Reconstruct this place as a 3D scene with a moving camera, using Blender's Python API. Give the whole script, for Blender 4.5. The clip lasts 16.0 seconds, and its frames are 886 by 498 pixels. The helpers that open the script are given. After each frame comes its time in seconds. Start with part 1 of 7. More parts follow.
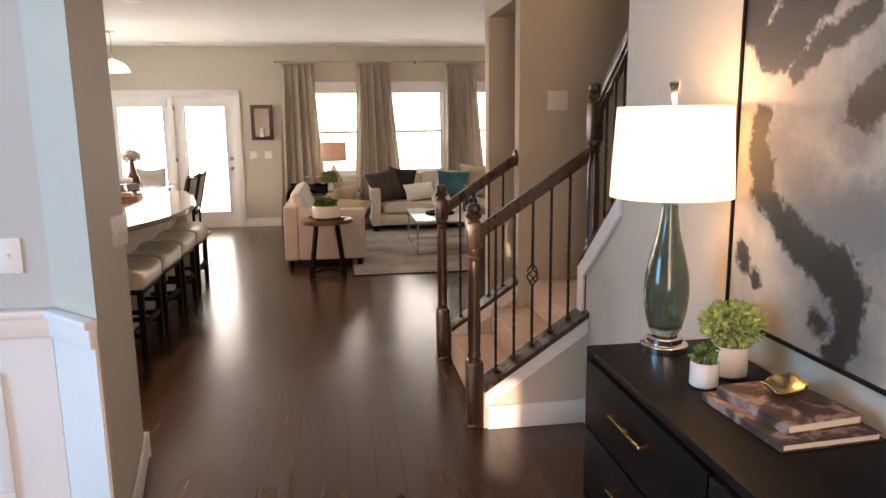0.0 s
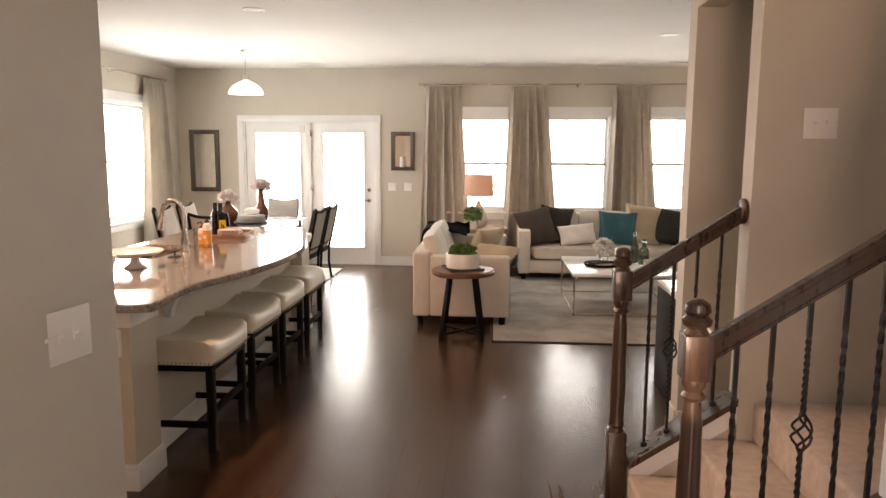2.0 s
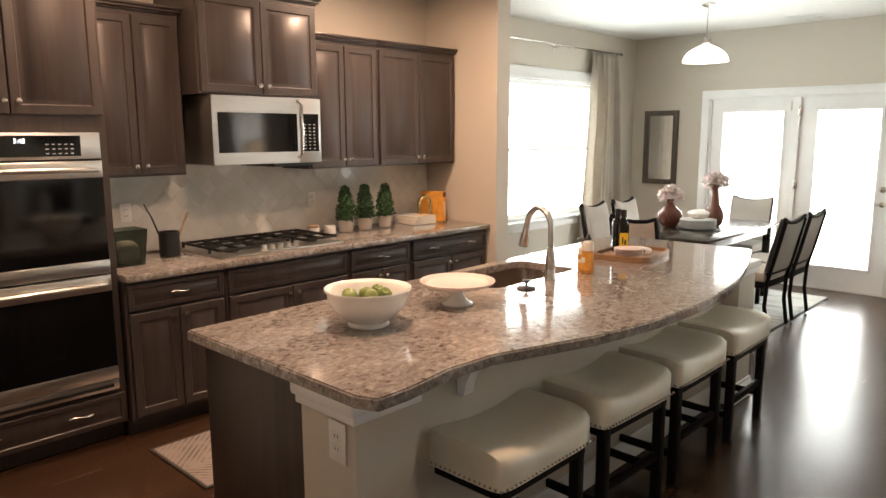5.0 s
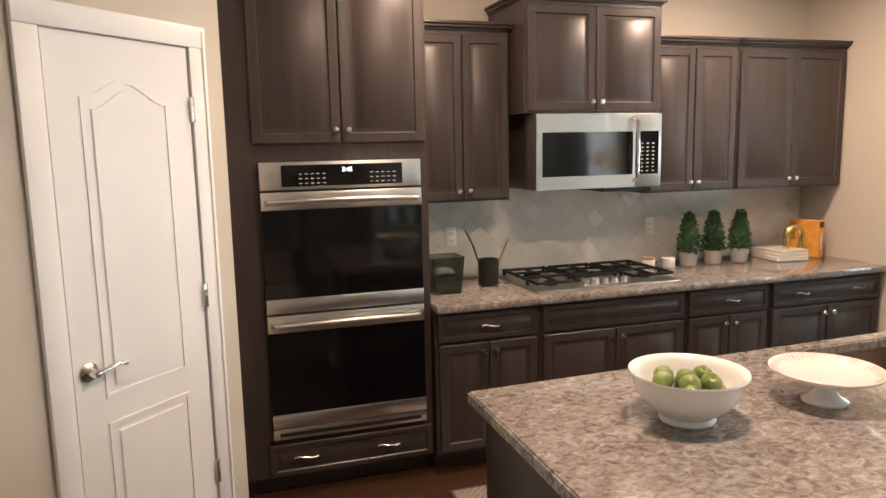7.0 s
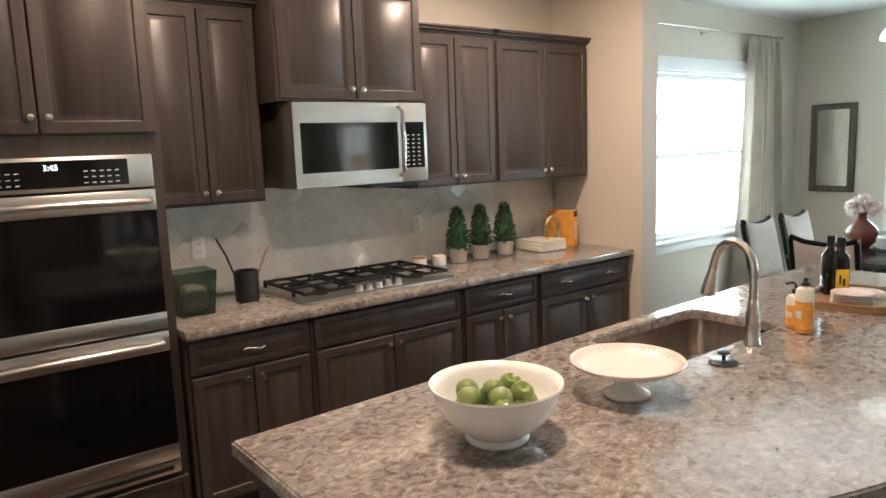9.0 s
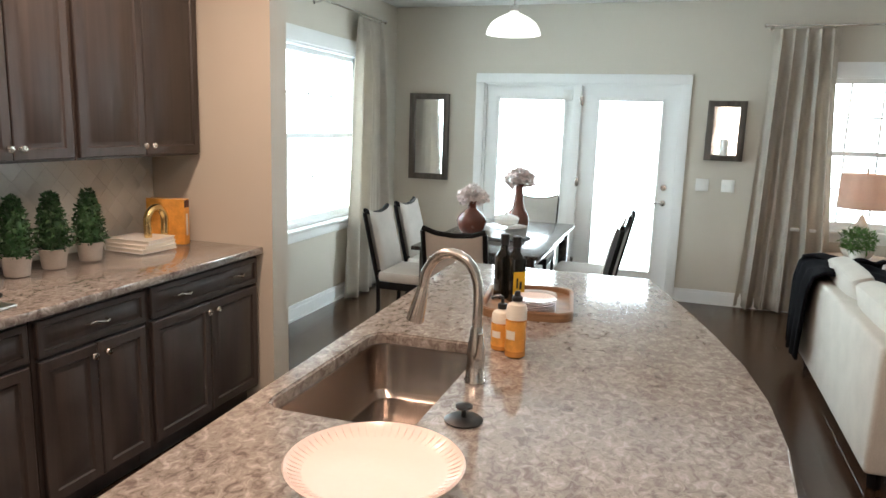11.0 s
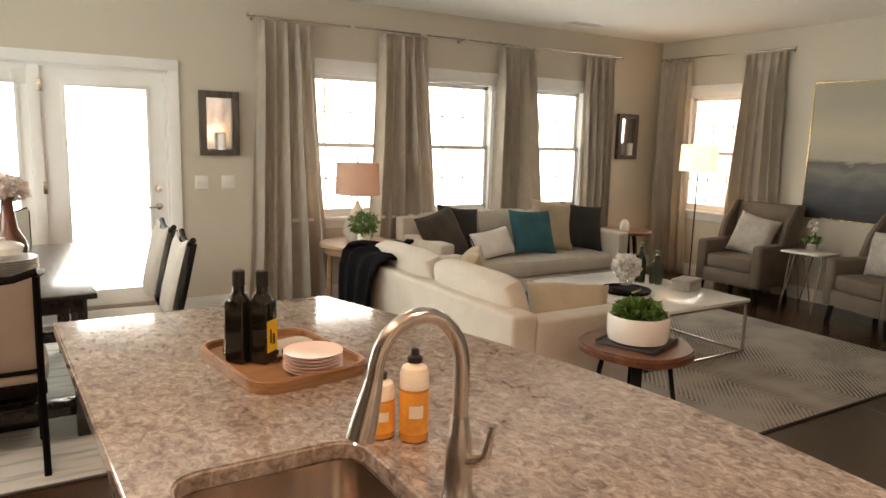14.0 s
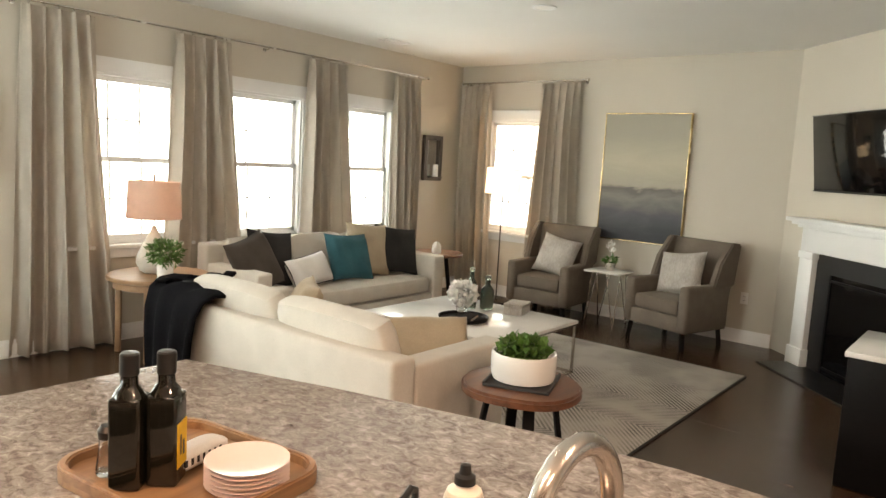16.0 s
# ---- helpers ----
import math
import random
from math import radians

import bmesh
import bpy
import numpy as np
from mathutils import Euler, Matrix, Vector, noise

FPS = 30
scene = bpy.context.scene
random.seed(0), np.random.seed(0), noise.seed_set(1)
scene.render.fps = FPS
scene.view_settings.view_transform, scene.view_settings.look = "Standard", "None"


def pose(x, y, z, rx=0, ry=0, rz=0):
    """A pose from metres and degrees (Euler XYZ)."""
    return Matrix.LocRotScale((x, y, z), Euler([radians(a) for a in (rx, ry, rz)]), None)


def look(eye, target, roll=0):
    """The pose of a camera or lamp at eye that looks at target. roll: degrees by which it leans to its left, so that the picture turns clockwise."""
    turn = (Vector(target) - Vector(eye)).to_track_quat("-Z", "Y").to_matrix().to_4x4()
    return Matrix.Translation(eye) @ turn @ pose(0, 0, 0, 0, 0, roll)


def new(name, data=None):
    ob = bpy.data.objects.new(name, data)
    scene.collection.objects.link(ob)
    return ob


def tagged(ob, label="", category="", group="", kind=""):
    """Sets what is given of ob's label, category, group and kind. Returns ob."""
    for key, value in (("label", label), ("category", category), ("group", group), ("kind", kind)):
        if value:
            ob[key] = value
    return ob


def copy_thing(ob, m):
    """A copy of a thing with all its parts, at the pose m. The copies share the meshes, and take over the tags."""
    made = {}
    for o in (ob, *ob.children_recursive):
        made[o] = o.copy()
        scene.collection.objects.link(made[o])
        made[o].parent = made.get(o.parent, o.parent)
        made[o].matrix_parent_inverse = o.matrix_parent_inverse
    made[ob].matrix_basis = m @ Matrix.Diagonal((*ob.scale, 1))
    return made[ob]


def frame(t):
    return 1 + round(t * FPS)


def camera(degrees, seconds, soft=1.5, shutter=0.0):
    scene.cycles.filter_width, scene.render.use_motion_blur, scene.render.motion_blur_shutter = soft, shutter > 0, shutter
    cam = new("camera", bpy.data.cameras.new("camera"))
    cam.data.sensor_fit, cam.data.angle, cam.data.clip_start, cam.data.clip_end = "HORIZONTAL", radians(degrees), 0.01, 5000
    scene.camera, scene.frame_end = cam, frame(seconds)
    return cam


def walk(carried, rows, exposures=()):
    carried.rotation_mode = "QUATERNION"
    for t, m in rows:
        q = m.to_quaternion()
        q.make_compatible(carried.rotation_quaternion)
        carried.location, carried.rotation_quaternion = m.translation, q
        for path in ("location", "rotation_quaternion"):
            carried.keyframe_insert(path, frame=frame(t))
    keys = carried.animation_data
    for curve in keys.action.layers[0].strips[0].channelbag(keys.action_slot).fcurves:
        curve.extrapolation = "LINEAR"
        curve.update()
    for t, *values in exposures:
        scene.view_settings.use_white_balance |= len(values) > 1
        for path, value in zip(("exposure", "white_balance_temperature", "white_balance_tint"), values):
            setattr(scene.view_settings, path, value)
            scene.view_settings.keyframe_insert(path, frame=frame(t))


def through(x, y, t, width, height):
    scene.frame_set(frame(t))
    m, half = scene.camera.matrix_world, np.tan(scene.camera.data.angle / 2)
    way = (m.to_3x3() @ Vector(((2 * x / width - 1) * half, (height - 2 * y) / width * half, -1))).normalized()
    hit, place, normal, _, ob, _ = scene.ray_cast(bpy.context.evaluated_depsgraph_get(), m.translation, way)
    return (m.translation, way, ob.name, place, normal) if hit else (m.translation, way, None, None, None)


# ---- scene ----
cam = camera(64.8, 16.0)
PATH = [
    (0, (-0.255, 0.396, 1.605), (0.023, 2.344, 1.247), -0.7),
    (0.5, (-0.19, 0.708, 1.616), (0.002, 2.674, 1.302), -0.1),
    (1, (-0.195, 1.075, 1.592), (-0.22, 3.054, 1.305), -1.0),
    (1.5, (-0.227, 1.465, 1.597), (-0.28, 3.443, 1.302), -0.9),
    (2, (-0.187, 1.873, 1.606), (-0.327, 3.849, 1.334), 0.3),
    (2.5, (-0.208, 2.269, 1.591), (-0.352, 4.244, 1.309), 0.9),
    (3, (-0.24, 2.639, 1.598), (-0.428, 4.609, 1.31), -1.7),
    (3.5, (-0.244, 2.959, 1.601), (-0.717, 4.881, 1.311), -0.5),
    (4, (-0.276, 3.239, 1.608), (-0.922, 5.115, 1.357), -0.2),
    (4.5, (-0.334, 3.488, 1.595), (-1.265, 5.24, 1.343), -2.2),
    (5, (-0.337, 3.69, 1.634), (-1.697, 5.121, 1.313), -0.2),
    (5.2, (-0.372, 3.765, 1.634), (-1.868, 5.048, 1.295), -1.0),
    (7.3, (-0.731, 4.202, 1.715), (-2.622, 4.786, 1.429), -1.0),
    (7.5, (-0.735, 4.233, 1.679), (-2.606, 4.891, 1.419), -1.3),
    (8, (-0.771, 4.22, 1.694), (-2.569, 5.056, 1.436), -1.0),
    (8.2, (-0.818, 4.212, 1.678), (-2.582, 5.117, 1.421), -0.9),
    (10.3, (-1.619, 4.547, 1.625), (-2.668, 6.203, 1.228), -0.7),
    (10.5, (-1.684, 4.593, 1.621), (-2.624, 6.314, 1.228), 0.6),
    (11, (-1.847, 4.791, 1.617), (-2.463, 6.66, 1.264), 1.8),
    (11.5, (-2.1, 4.855, 1.609), (-2.547, 6.769, 1.239), 0.4),
    (12, (-2.356, 4.926, 1.608), (-2.535, 6.88, 1.221), -0.8),
    (12.5, (-2.551, 5.085, 1.587), (-2.469, 7.052, 1.235), -0.5),
    (13, (-2.749, 5.227, 1.572), (-2.335, 7.15, 1.212), 1.2),
    (13.5, (-2.932, 5.357, 1.567), (-2.119, 7.134, 1.141), 1.6),
    (14, (-2.993, 5.574, 1.573), (-1.954, 7.253, 1.255), 1.6),
    (14.5, (-3.065, 5.795, 1.576), (-1.859, 7.37, 1.32), 2.7),
    (15, (-3.151, 5.949, 1.593), (-1.731, 7.334, 1.339), 0.6),
    (15.5, (-3.182, 6.067, 1.58), (-1.69, 7.371, 1.309), 2.8),
    (16, (-3.106, 6.234, 1.578), (-1.561, 7.481, 1.334), 3.2),
]
walk(cam, [(t, look(eye, target, roll)) for t, eye, target, roll in PATH],
     [(0, 0.08, 8800, 31), (1, 0.27, 8200, 26), (1.5, 0.42, 8500, 28), (2, 0.4, 8400, 28), (3.5, 0.33, 7700, 20), (5.2, 0.27, 7600, 18), (7.3, 0.42, 6400, 9), (8.2, 0.36, 6200, 7), (10.3, 0.2, 6400, 10),
      (12.5, -0.03, 6400, 12), (13.5, -0.08, 7900, 19), (14.5, 0.14, 8900, 22), (15.3, 0.28, 8200, 18), (16, 0.46, 8000, 16)])

# plan, in metres: x east, y north, z up
NORTH, EAST, WEST, CEIL = 11.76, 3.95, -4.72, 2.78

# ---- world and light ----
world = bpy.data.worlds.new("world")
scene.world = world
world.use_nodes = True
wn = world.node_tree.nodes
sky = wn.new("ShaderNodeTexSky")
sky.sky_type, sky.sun_disc = "NISHITA", False
SUN_EL, SUN_AZ = 9.0, 199.5
sky.sun_elevation, sky.sun_rotation = radians(SUN_EL), radians(SUN_AZ)
world.node_tree.links.new(sky.outputs[0], wn["Background"].inputs[0])
wn["Background"].inputs[1].default_value = 0.12

sun = new("sun", bpy.data.lights.new("sun", "SUN"))
sun.data.energy, sun.data.angle, sun.data.color = 5.0, radians(0.6), (1.0, 0.93, 0.82)
sun.matrix_basis = look((0.52 - 0.355 * 14, 3.9 - 14, 0.8 + 14.9 * math.tan(radians(SUN_EL))), (0.52, 3.9, 0.8))


def window_light(x, y, z, w, h, aim, power, color=(0.82, 0.96, 1.0)):
    """An area lamp just outside an opening that stands in for the sky's light."""
    lamp = new("daylight", bpy.data.lights.new("daylight", "AREA"))
    lamp.data.shape, lamp.data.size, lamp.data.size_y = "RECTANGLE", w, h
    lamp.data.energy, lamp.data.color = power * w * h, color
    lamp.matrix_basis = look((x, y, z), (x + aim[0], y + aim[1], z))
    return lamp


DAY = 24.0
WIN_N = ((-0.79, 0.13), (0.50, 1.42), (1.79, 2.71))      # north windows, from x to x
WIN_Z = (0.79, 2.14)
for a, b in WIN_N:
    window_light((a + b) / 2, NORTH + 0.26, 1.46, 1.24, 1.7, (0, -1), DAY)
window_light(-2.81, NORTH + 0.3, 1.06, 2.2, 1.9, (0, -1), DAY * 1.2)
window_light(EAST + 0.26, 10.86, 1.46, 1.3, 1.7, (-1, 0), DAY * 0.5, (0.9, 0.97, 1.0))
window_light(WEST - 0.26, 10.3, 1.5, 2.9, 1.9, (1, 0), DAY * 1.7, (0.74, 0.94, 1.0))
# added and unseen: the front room's window, the glazed entrance behind the walk's start
window_light(-4.3, 1.2, 1.5, 1.6, 1.6, (1, 0.15), DAY * 2.2, (0.15, 0.54, 1.0))
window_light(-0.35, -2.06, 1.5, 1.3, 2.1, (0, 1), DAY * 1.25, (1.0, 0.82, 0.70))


def warm_lamp(name, x, y, z, power, radius=0.05, color=(1.0, 0.66, 0.36)):
    lamp = new(name, bpy.data.lights.new(name, "POINT"))
    lamp.data.energy, lamp.data.shadow_soft_size, lamp.data.color = power, radius, color
    lamp.location = (x, y, z)


def down_light(x, y, power, color=(1.0, 0.72, 0.54)):
    lamp = new("downlight_fill", bpy.data.lights.new("downlight_fill", "AREA"))
    lamp.data.shape, lamp.data.size, lamp.data.energy, lamp.data.color = "DISK", 0.14, power, color
    lamp.location = (x, y, CEIL - 0.012)


warm_lamp("lamp_bulb", 0.76, 2.45, 1.595, 9.0, 0.06)
warm_lamp("floor_lamp_bulb", 3.56, 10.78, 1.42, 9.0)
warm_lamp("peach_lamp_bulb", -0.375, 11.28, 1.16, 1.4)
# the first three are unseen, added to brighten and warm the kitchen
for dx, dy, power in ((-3.66, 5.2, 18.0), (-3.66, 7.0, 33.0), (-2.2, 5.4, 32.0), (-2.19, 7.75, 3.0)):
    down_light(dx, dy, power)

# ---- materials ----


def nodes_of(name):
    m = bpy.data.materials.new(name)
    m.use_nodes = True
    t = m.node_tree
    return m, t, t.nodes, t.links, t.nodes["Principled BSDF"]


def mat(name, color, rough=0.5, metal=0.0, vary=0.12, scale=6.0, bump=0.15, fine=90.0, sheen=0.0, coat=0.0,
        stretch=(1, 1, 1), per_piece=0.0, spec=0.5):
    """A plain surface with variation at two scales (broad stains and fine grain) and a little relief."""
    m, t, n, l, b = nodes_of(name)
    coord = n.new("ShaderNodeTexCoord")
    mp = n.new("ShaderNodeMapping")
    mp.inputs["Scale"].default_value = stretch
    l.new(coord.outputs["Object"], mp.inputs[0])
    big, small = n.new("ShaderNodeTexNoise"), n.new("ShaderNodeTexNoise")
    big.inputs["Scale"].default_value, small.inputs["Scale"].default_value = scale, fine
    big.inputs["Detail"].default_value, small.inputs["Detail"].default_value = 3, 2
    l.new(mp.outputs[0], big.inputs["Vector"])
    l.new(mp.outputs[0], small.inputs["Vector"])
    add = n.new("ShaderNodeMath")
    add.operation = "MULTIPLY_ADD"
    add.inputs[1].default_value = 0.4
    l.new(small.outputs["Fac"], add.inputs[0])
    l.new(big.outputs["Fac"], add.inputs[2])
    ramp = n.new("ShaderNodeMapRange")
    ramp.inputs["From Min"].default_value, ramp.inputs["From Max"].default_value = 0.45, 0.95
    ramp.inputs["To Min"].default_value, ramp.inputs["To Max"].default_value = 1 - vary, 1 + vary
    l.new(add.outputs[0], ramp.inputs["Value"])
    hsv = n.new("ShaderNodeHueSaturation")
    hsv.inputs["Color"].default_value = (*color, 1)
    value = ramp.outputs[0]
    if per_piece:
        info, isl, mul = n.new("ShaderNodeObjectInfo"), n.new("ShaderNodeNewGeometry"), n.new("ShaderNodeMath")
        mix = n.new("ShaderNodeMath")
        mix.operation = "ADD"
        l.new(info.outputs["Random"], mix.inputs[0])
        l.new(isl.outputs["Random Per Island"], mix.inputs[1])
        frac = n.new("ShaderNodeMath")
        frac.operation = "FRACT"
        l.new(mix.outputs[0], frac.inputs[0])
        pr = n.new("ShaderNodeMapRange")
        pr.inputs["To Min"].default_value, pr.inputs["To Max"].default_value = 1 - per_piece, 1 + per_piece
        l.new(frac.outputs[0], pr.inputs["Value"])
        mul.operation = "MULTIPLY"
        l.new(pr.outputs[0], mul.inputs[0])
        l.new(value, mul.inputs[1])
        value = mul.outputs[0]
    l.new(value, hsv.inputs["Value"])
    l.new(hsv.outputs[0], b.inputs["Base Color"])
    rr = n.new("ShaderNodeMapRange")
    rr.inputs["To Min"].default_value, rr.inputs["To Max"].default_value = max(0.02, rough - 0.06), min(1, rough + 0.08)
    l.new(big.outputs["Fac"], rr.inputs["Value"])
    l.new(rr.outputs[0], b.inputs["Roughness"])
    b.inputs["Metallic"].default_value = metal
    b.inputs["Specular IOR Level"].default_value = spec
    b.inputs["Sheen Weight"].default_value = sheen
    b.inputs["Coat Weight"].default_value = coat
    b.inputs["Coat Roughness"].default_value = 0.08
    if bump:
        bp = n.new("ShaderNodeBump")
        bp.inputs["Strength"].default_value, bp.inputs["Distance"].default_value = bump, 0.004
        l.new(add.outputs[0], bp.inputs["Height"])
        l.new(bp.outputs[0], b.inputs["Normal"])
    return m


def wood(name, dark, light, rough=0.35, axis="Y", scale=2.0, coat=0.0, per_piece=0.0, relief=0.12):
    """Wood grain along an axis of the object."""
    m, t, n, l, b = nodes_of(name)
    coord, mp = n.new("ShaderNodeTexCoord"), n.new("ShaderNodeMapping")
    s = {"X": (0.06, 1, 1), "Y": (1, 0.06, 1), "Z": (1, 1, 0.06)}[axis]
    mp.inputs["Scale"].default_value = [v * scale * 12 for v in s]
    l.new(coord.outputs["Object"], mp.inputs[0])
    info, off = n.new("ShaderNodeObjectInfo"), n.new("ShaderNodeVectorMath")
    off.operation = "MULTIPLY_ADD"
    off.inputs[1].default_value = (37, 61, 13)
    l.new(info.outputs["Random"], off.inputs[0])
    l.new(mp.outputs[0], off.inputs[2])
    ns = n.new("ShaderNodeTexNoise")
    ns.inputs["Scale"].default_value, ns.inputs["Detail"].default_value = 1.0, 6
    ns.inputs["Roughness"].default_value = 0.62
    ns.inputs["Distortion"].default_value = 0.8
    l.new(off.outputs[0], ns.inputs["Vector"])
    ramp = n.new("ShaderNodeValToRGB")
    ramp.color_ramp.elements[0].position, ramp.color_ramp.elements[1].position = 0.3, 0.72
    ramp.color_ramp.elements[0].color, ramp.color_ramp.elements[1].color = (*dark, 1), (*light, 1)
    l.new(ns.outputs["Fac"], ramp.inputs[0])
    out = ramp.outputs[0]
    if per_piece:
        isl, mix, frac, pr, hsv = (n.new("ShaderNodeNewGeometry"), n.new("ShaderNodeMath"), n.new("ShaderNodeMath"),
                                   n.new("ShaderNodeMapRange"), n.new("ShaderNodeHueSaturation"))
        mix.operation, frac.operation = "ADD", "FRACT"
        l.new(info.outputs["Random"], mix.inputs[0])
        l.new(isl.outputs["Random Per Island"], mix.inputs[1])
        l.new(mix.outputs[0], frac.inputs[0])
        pr.inputs["To Min"].default_value, pr.inputs["To Max"].default_value = 1 - per_piece, 1 + per_piece
        l.new(frac.outputs[0], pr.inputs["Value"])
        l.new(pr.outputs[0], hsv.inputs["Value"])
        l.new(out, hsv.inputs["Color"])
        out = hsv.outputs[0]
    l.new(out, b.inputs["Base Color"])
    rr = n.new("ShaderNodeMapRange")
    rr.inputs["To Min"].default_value, rr.inputs["To Max"].default_value = rough - 0.05, rough + 0.1
    l.new(ns.outputs["Fac"], rr.inputs["Value"])
    l.new(rr.outputs[0], b.inputs["Roughness"])
    b.inputs["Coat Weight"].default_value = coat
    bp = n.new("ShaderNodeBump")
    bp.inputs["Strength"].default_value, bp.inputs["Distance"].default_value = relief, 0.002
    l.new(ns.outputs["Fac"], bp.inputs["Height"])
    l.new(bp.outputs[0], b.inputs["Normal"])
    return m


def granite(name):
    """Polished beige-grey granite: soft mineral patches, brown veils and small dark flecks."""
    m, t, n, l, b = nodes_of(name)
    coord = n.new("ShaderNodeTexCoord")
    stretch = n.new("ShaderNodeMapping")
    stretch.inputs["Scale"].default_value = (1.15, 0.85, 1)
    stretch.inputs["Rotation"].default_value = (0, 0, 0.6)
    l.new(coord.outputs["Object"], stretch.inputs[0])
    patch, cloud, fleck = n.new("ShaderNodeTexNoise"), n.new("ShaderNodeTexNoise"), n.new("ShaderNodeTexNoise")
    for k, sc, de, ro, di in ((patch, 36, 5, 0.66, 0.9), (cloud, 4.5, 4, 0.55, 0.8), (fleck, 62, 3, 0.6, 0.9)):
        k.inputs["Scale"].default_value, k.inputs["Detail"].default_value = sc, de
        k.inputs["Roughness"].default_value, k.inputs["Distortion"].default_value = ro, di
        l.new(stretch.outputs[0], k.inputs["Vector"])
    mixf = n.new("ShaderNodeMath")
    mixf.operation = "MULTIPLY_ADD"
    mixf.inputs[1].default_value = 0.3
    off = n.new("ShaderNodeMath")
    off.operation = "SUBTRACT"
    off.inputs[1].default_value = 0.15
    l.new(cloud.outputs["Fac"], mixf.inputs[0])
    l.new(patch.outputs["Fac"], off.inputs[0])
    l.new(off.outputs[0], mixf.inputs[2])
    ramp = n.new("ShaderNodeValToRGB")
    el = ramp.color_ramp.elements
    el[0].position, el[0].color = 0.29, (0.102, 0.083, 0.072, 1)
    el[1].position, el[1].color = 0.69, (0.426, 0.393, 0.364, 1)
    for p, c in ((0.40, (0.176, 0.147, 0.130, 1)), (0.46, (0.234, 0.203, 0.182, 1)), (0.53, (0.275, 0.245, 0.223, 1)), (0.59, (0.328, 0.297, 0.274, 1))):
        e = el.new(p)
        e.color = c
    l.new(mixf.outputs[0], ramp.inputs[0])
    dark = n.new("ShaderNodeMapRange")
    dark.inputs["From Min"].default_value, dark.inputs["From Max"].default_value = 0.60, 0.70
    dark.inputs["To Max"].default_value = 0.42
    l.new(fleck.outputs["Fac"], dark.inputs["Value"])
    mix = n.new("ShaderNodeMix")
    mix.data_type = "RGBA"
    l.new(dark.outputs[0], mix.inputs["Factor"])
    l.new(ramp.outputs[0], mix.inputs["A"])
    mix.inputs["B"].default_value = (0.061, 0.047, 0.040, 1)
    l.new(mix.outputs["Result"], b.inputs["Base Color"])
    b.inputs["Roughness"].default_value = 0.1
    b.inputs["Specular IOR Level"].default_value = 0.9
    b.inputs["Coat Weight"].default_value = 0.35
    b.inputs["Coat Roughness"].default_value = 0.05
    return m


def glass(name, tint=(1, 1, 1), rough=0.0):
    m, t, n, l, b = nodes_of(name)
    b.inputs["Base Color"].default_value = (*tint, 1)
    b.inputs["Transmission Weight"].default_value = 1.0
    b.inputs["Roughness"].default_value = rough
    b.inputs["IOR"].default_value = 1.45
    return m


def cloth(name, color, through=0.25, scale=260.0, vary=0.1, stripes=None):
    """Woven cloth: weave relief, slightly uneven colour, some light passing through."""
    m, t, n, l, b = nodes_of(name)
    coord = n.new("ShaderNodeTexCoord")
    wv, ns = n.new("ShaderNodeTexNoise"), n.new("ShaderNodeTexNoise")
    mp = n.new("ShaderNodeMapping")
    mp.inputs["Scale"].default_value = (1, 1, 0.35)
    l.new(coord.outputs["Object"], mp.inputs[0])
    wv.inputs["Scale"].default_value, ns.inputs["Scale"].default_value = scale, 7
    l.new(mp.outputs[0], wv.inputs["Vector"])
    l.new(coord.outputs["Object"], ns.inputs["Vector"])
    add = n.new("ShaderNodeMath")
    l.new(wv.outputs["Fac"], add.inputs[0])
    l.new(ns.outputs["Fac"], add.inputs[1])
    mr = n.new("ShaderNodeMapRange")
    mr.inputs["From Min"].default_value, mr.inputs["From Max"].default_value = 0.6, 1.4
    mr.inputs["To Min"].default_value, mr.inputs["To Max"].default_value = 1 - vary, 1 + vary
    l.new(add.outputs[0], mr.inputs["Value"])
    hsv = n.new("ShaderNodeHueSaturation")
    hsv.inputs["Color"].default_value = (*color, 1)
    l.new(mr.outputs[0], hsv.inputs["Value"])
    out = hsv.outputs[0]
    if stripes:
        w = n.new("ShaderNodeTexWave")
        w.wave_type = stripes[0]
        w.inputs["Scale"].default_value = stripes[1]
        w.inputs["Distortion"].default_value = stripes[3]
        l.new(coord.outputs["Object"], w.inputs["Vector"])
        mx = n.new("ShaderNodeMix")
        mx.data_type = "RGBA"
        l.new(w.outputs["Fac"], mx.inputs["Factor"])
        l.new(out, mx.inputs["A"])
        mx.inputs["B"].default_value = (*stripes[2], 1)
        out = mx.outputs["Result"]
    l.new(out, b.inputs["Base Color"])
    b.inputs["Roughness"].default_value = 0.9
    b.inputs["Sheen Weight"].default_value = 0.04
    b.inputs["Specular IOR Level"].default_value = 0.2
    bp = n.new("ShaderNodeBump")
    bp.inputs["Strength"].default_value, bp.inputs["Distance"].default_value = 0.3, 0.0015
    l.new(wv.outputs["Fac"], bp.inputs["Height"])
    l.new(bp.outputs[0], b.inputs["Normal"])
    if through:
        tr, ms = n.new("ShaderNodeBsdfTranslucent"), n.new("ShaderNodeMixShader")
        l.new(out, tr.inputs["Color"])
        ms.inputs[0].default_value = through
        l.new(b.outputs[0], ms.inputs[1])
        l.new(tr.outputs[0], ms.inputs[2])
        l.new(ms.outputs[0], n["Material Output"].inputs[0])
    return m


def glow(name, color, strength):
    m, t, n, l, b = nodes_of(name)
    b.inputs["Base Color"].default_value = (*color, 1)
    b.inputs["Emission Color"].default_value = (*color, 1)
    b.inputs["Emission Strength"].default_value = strength
    return m


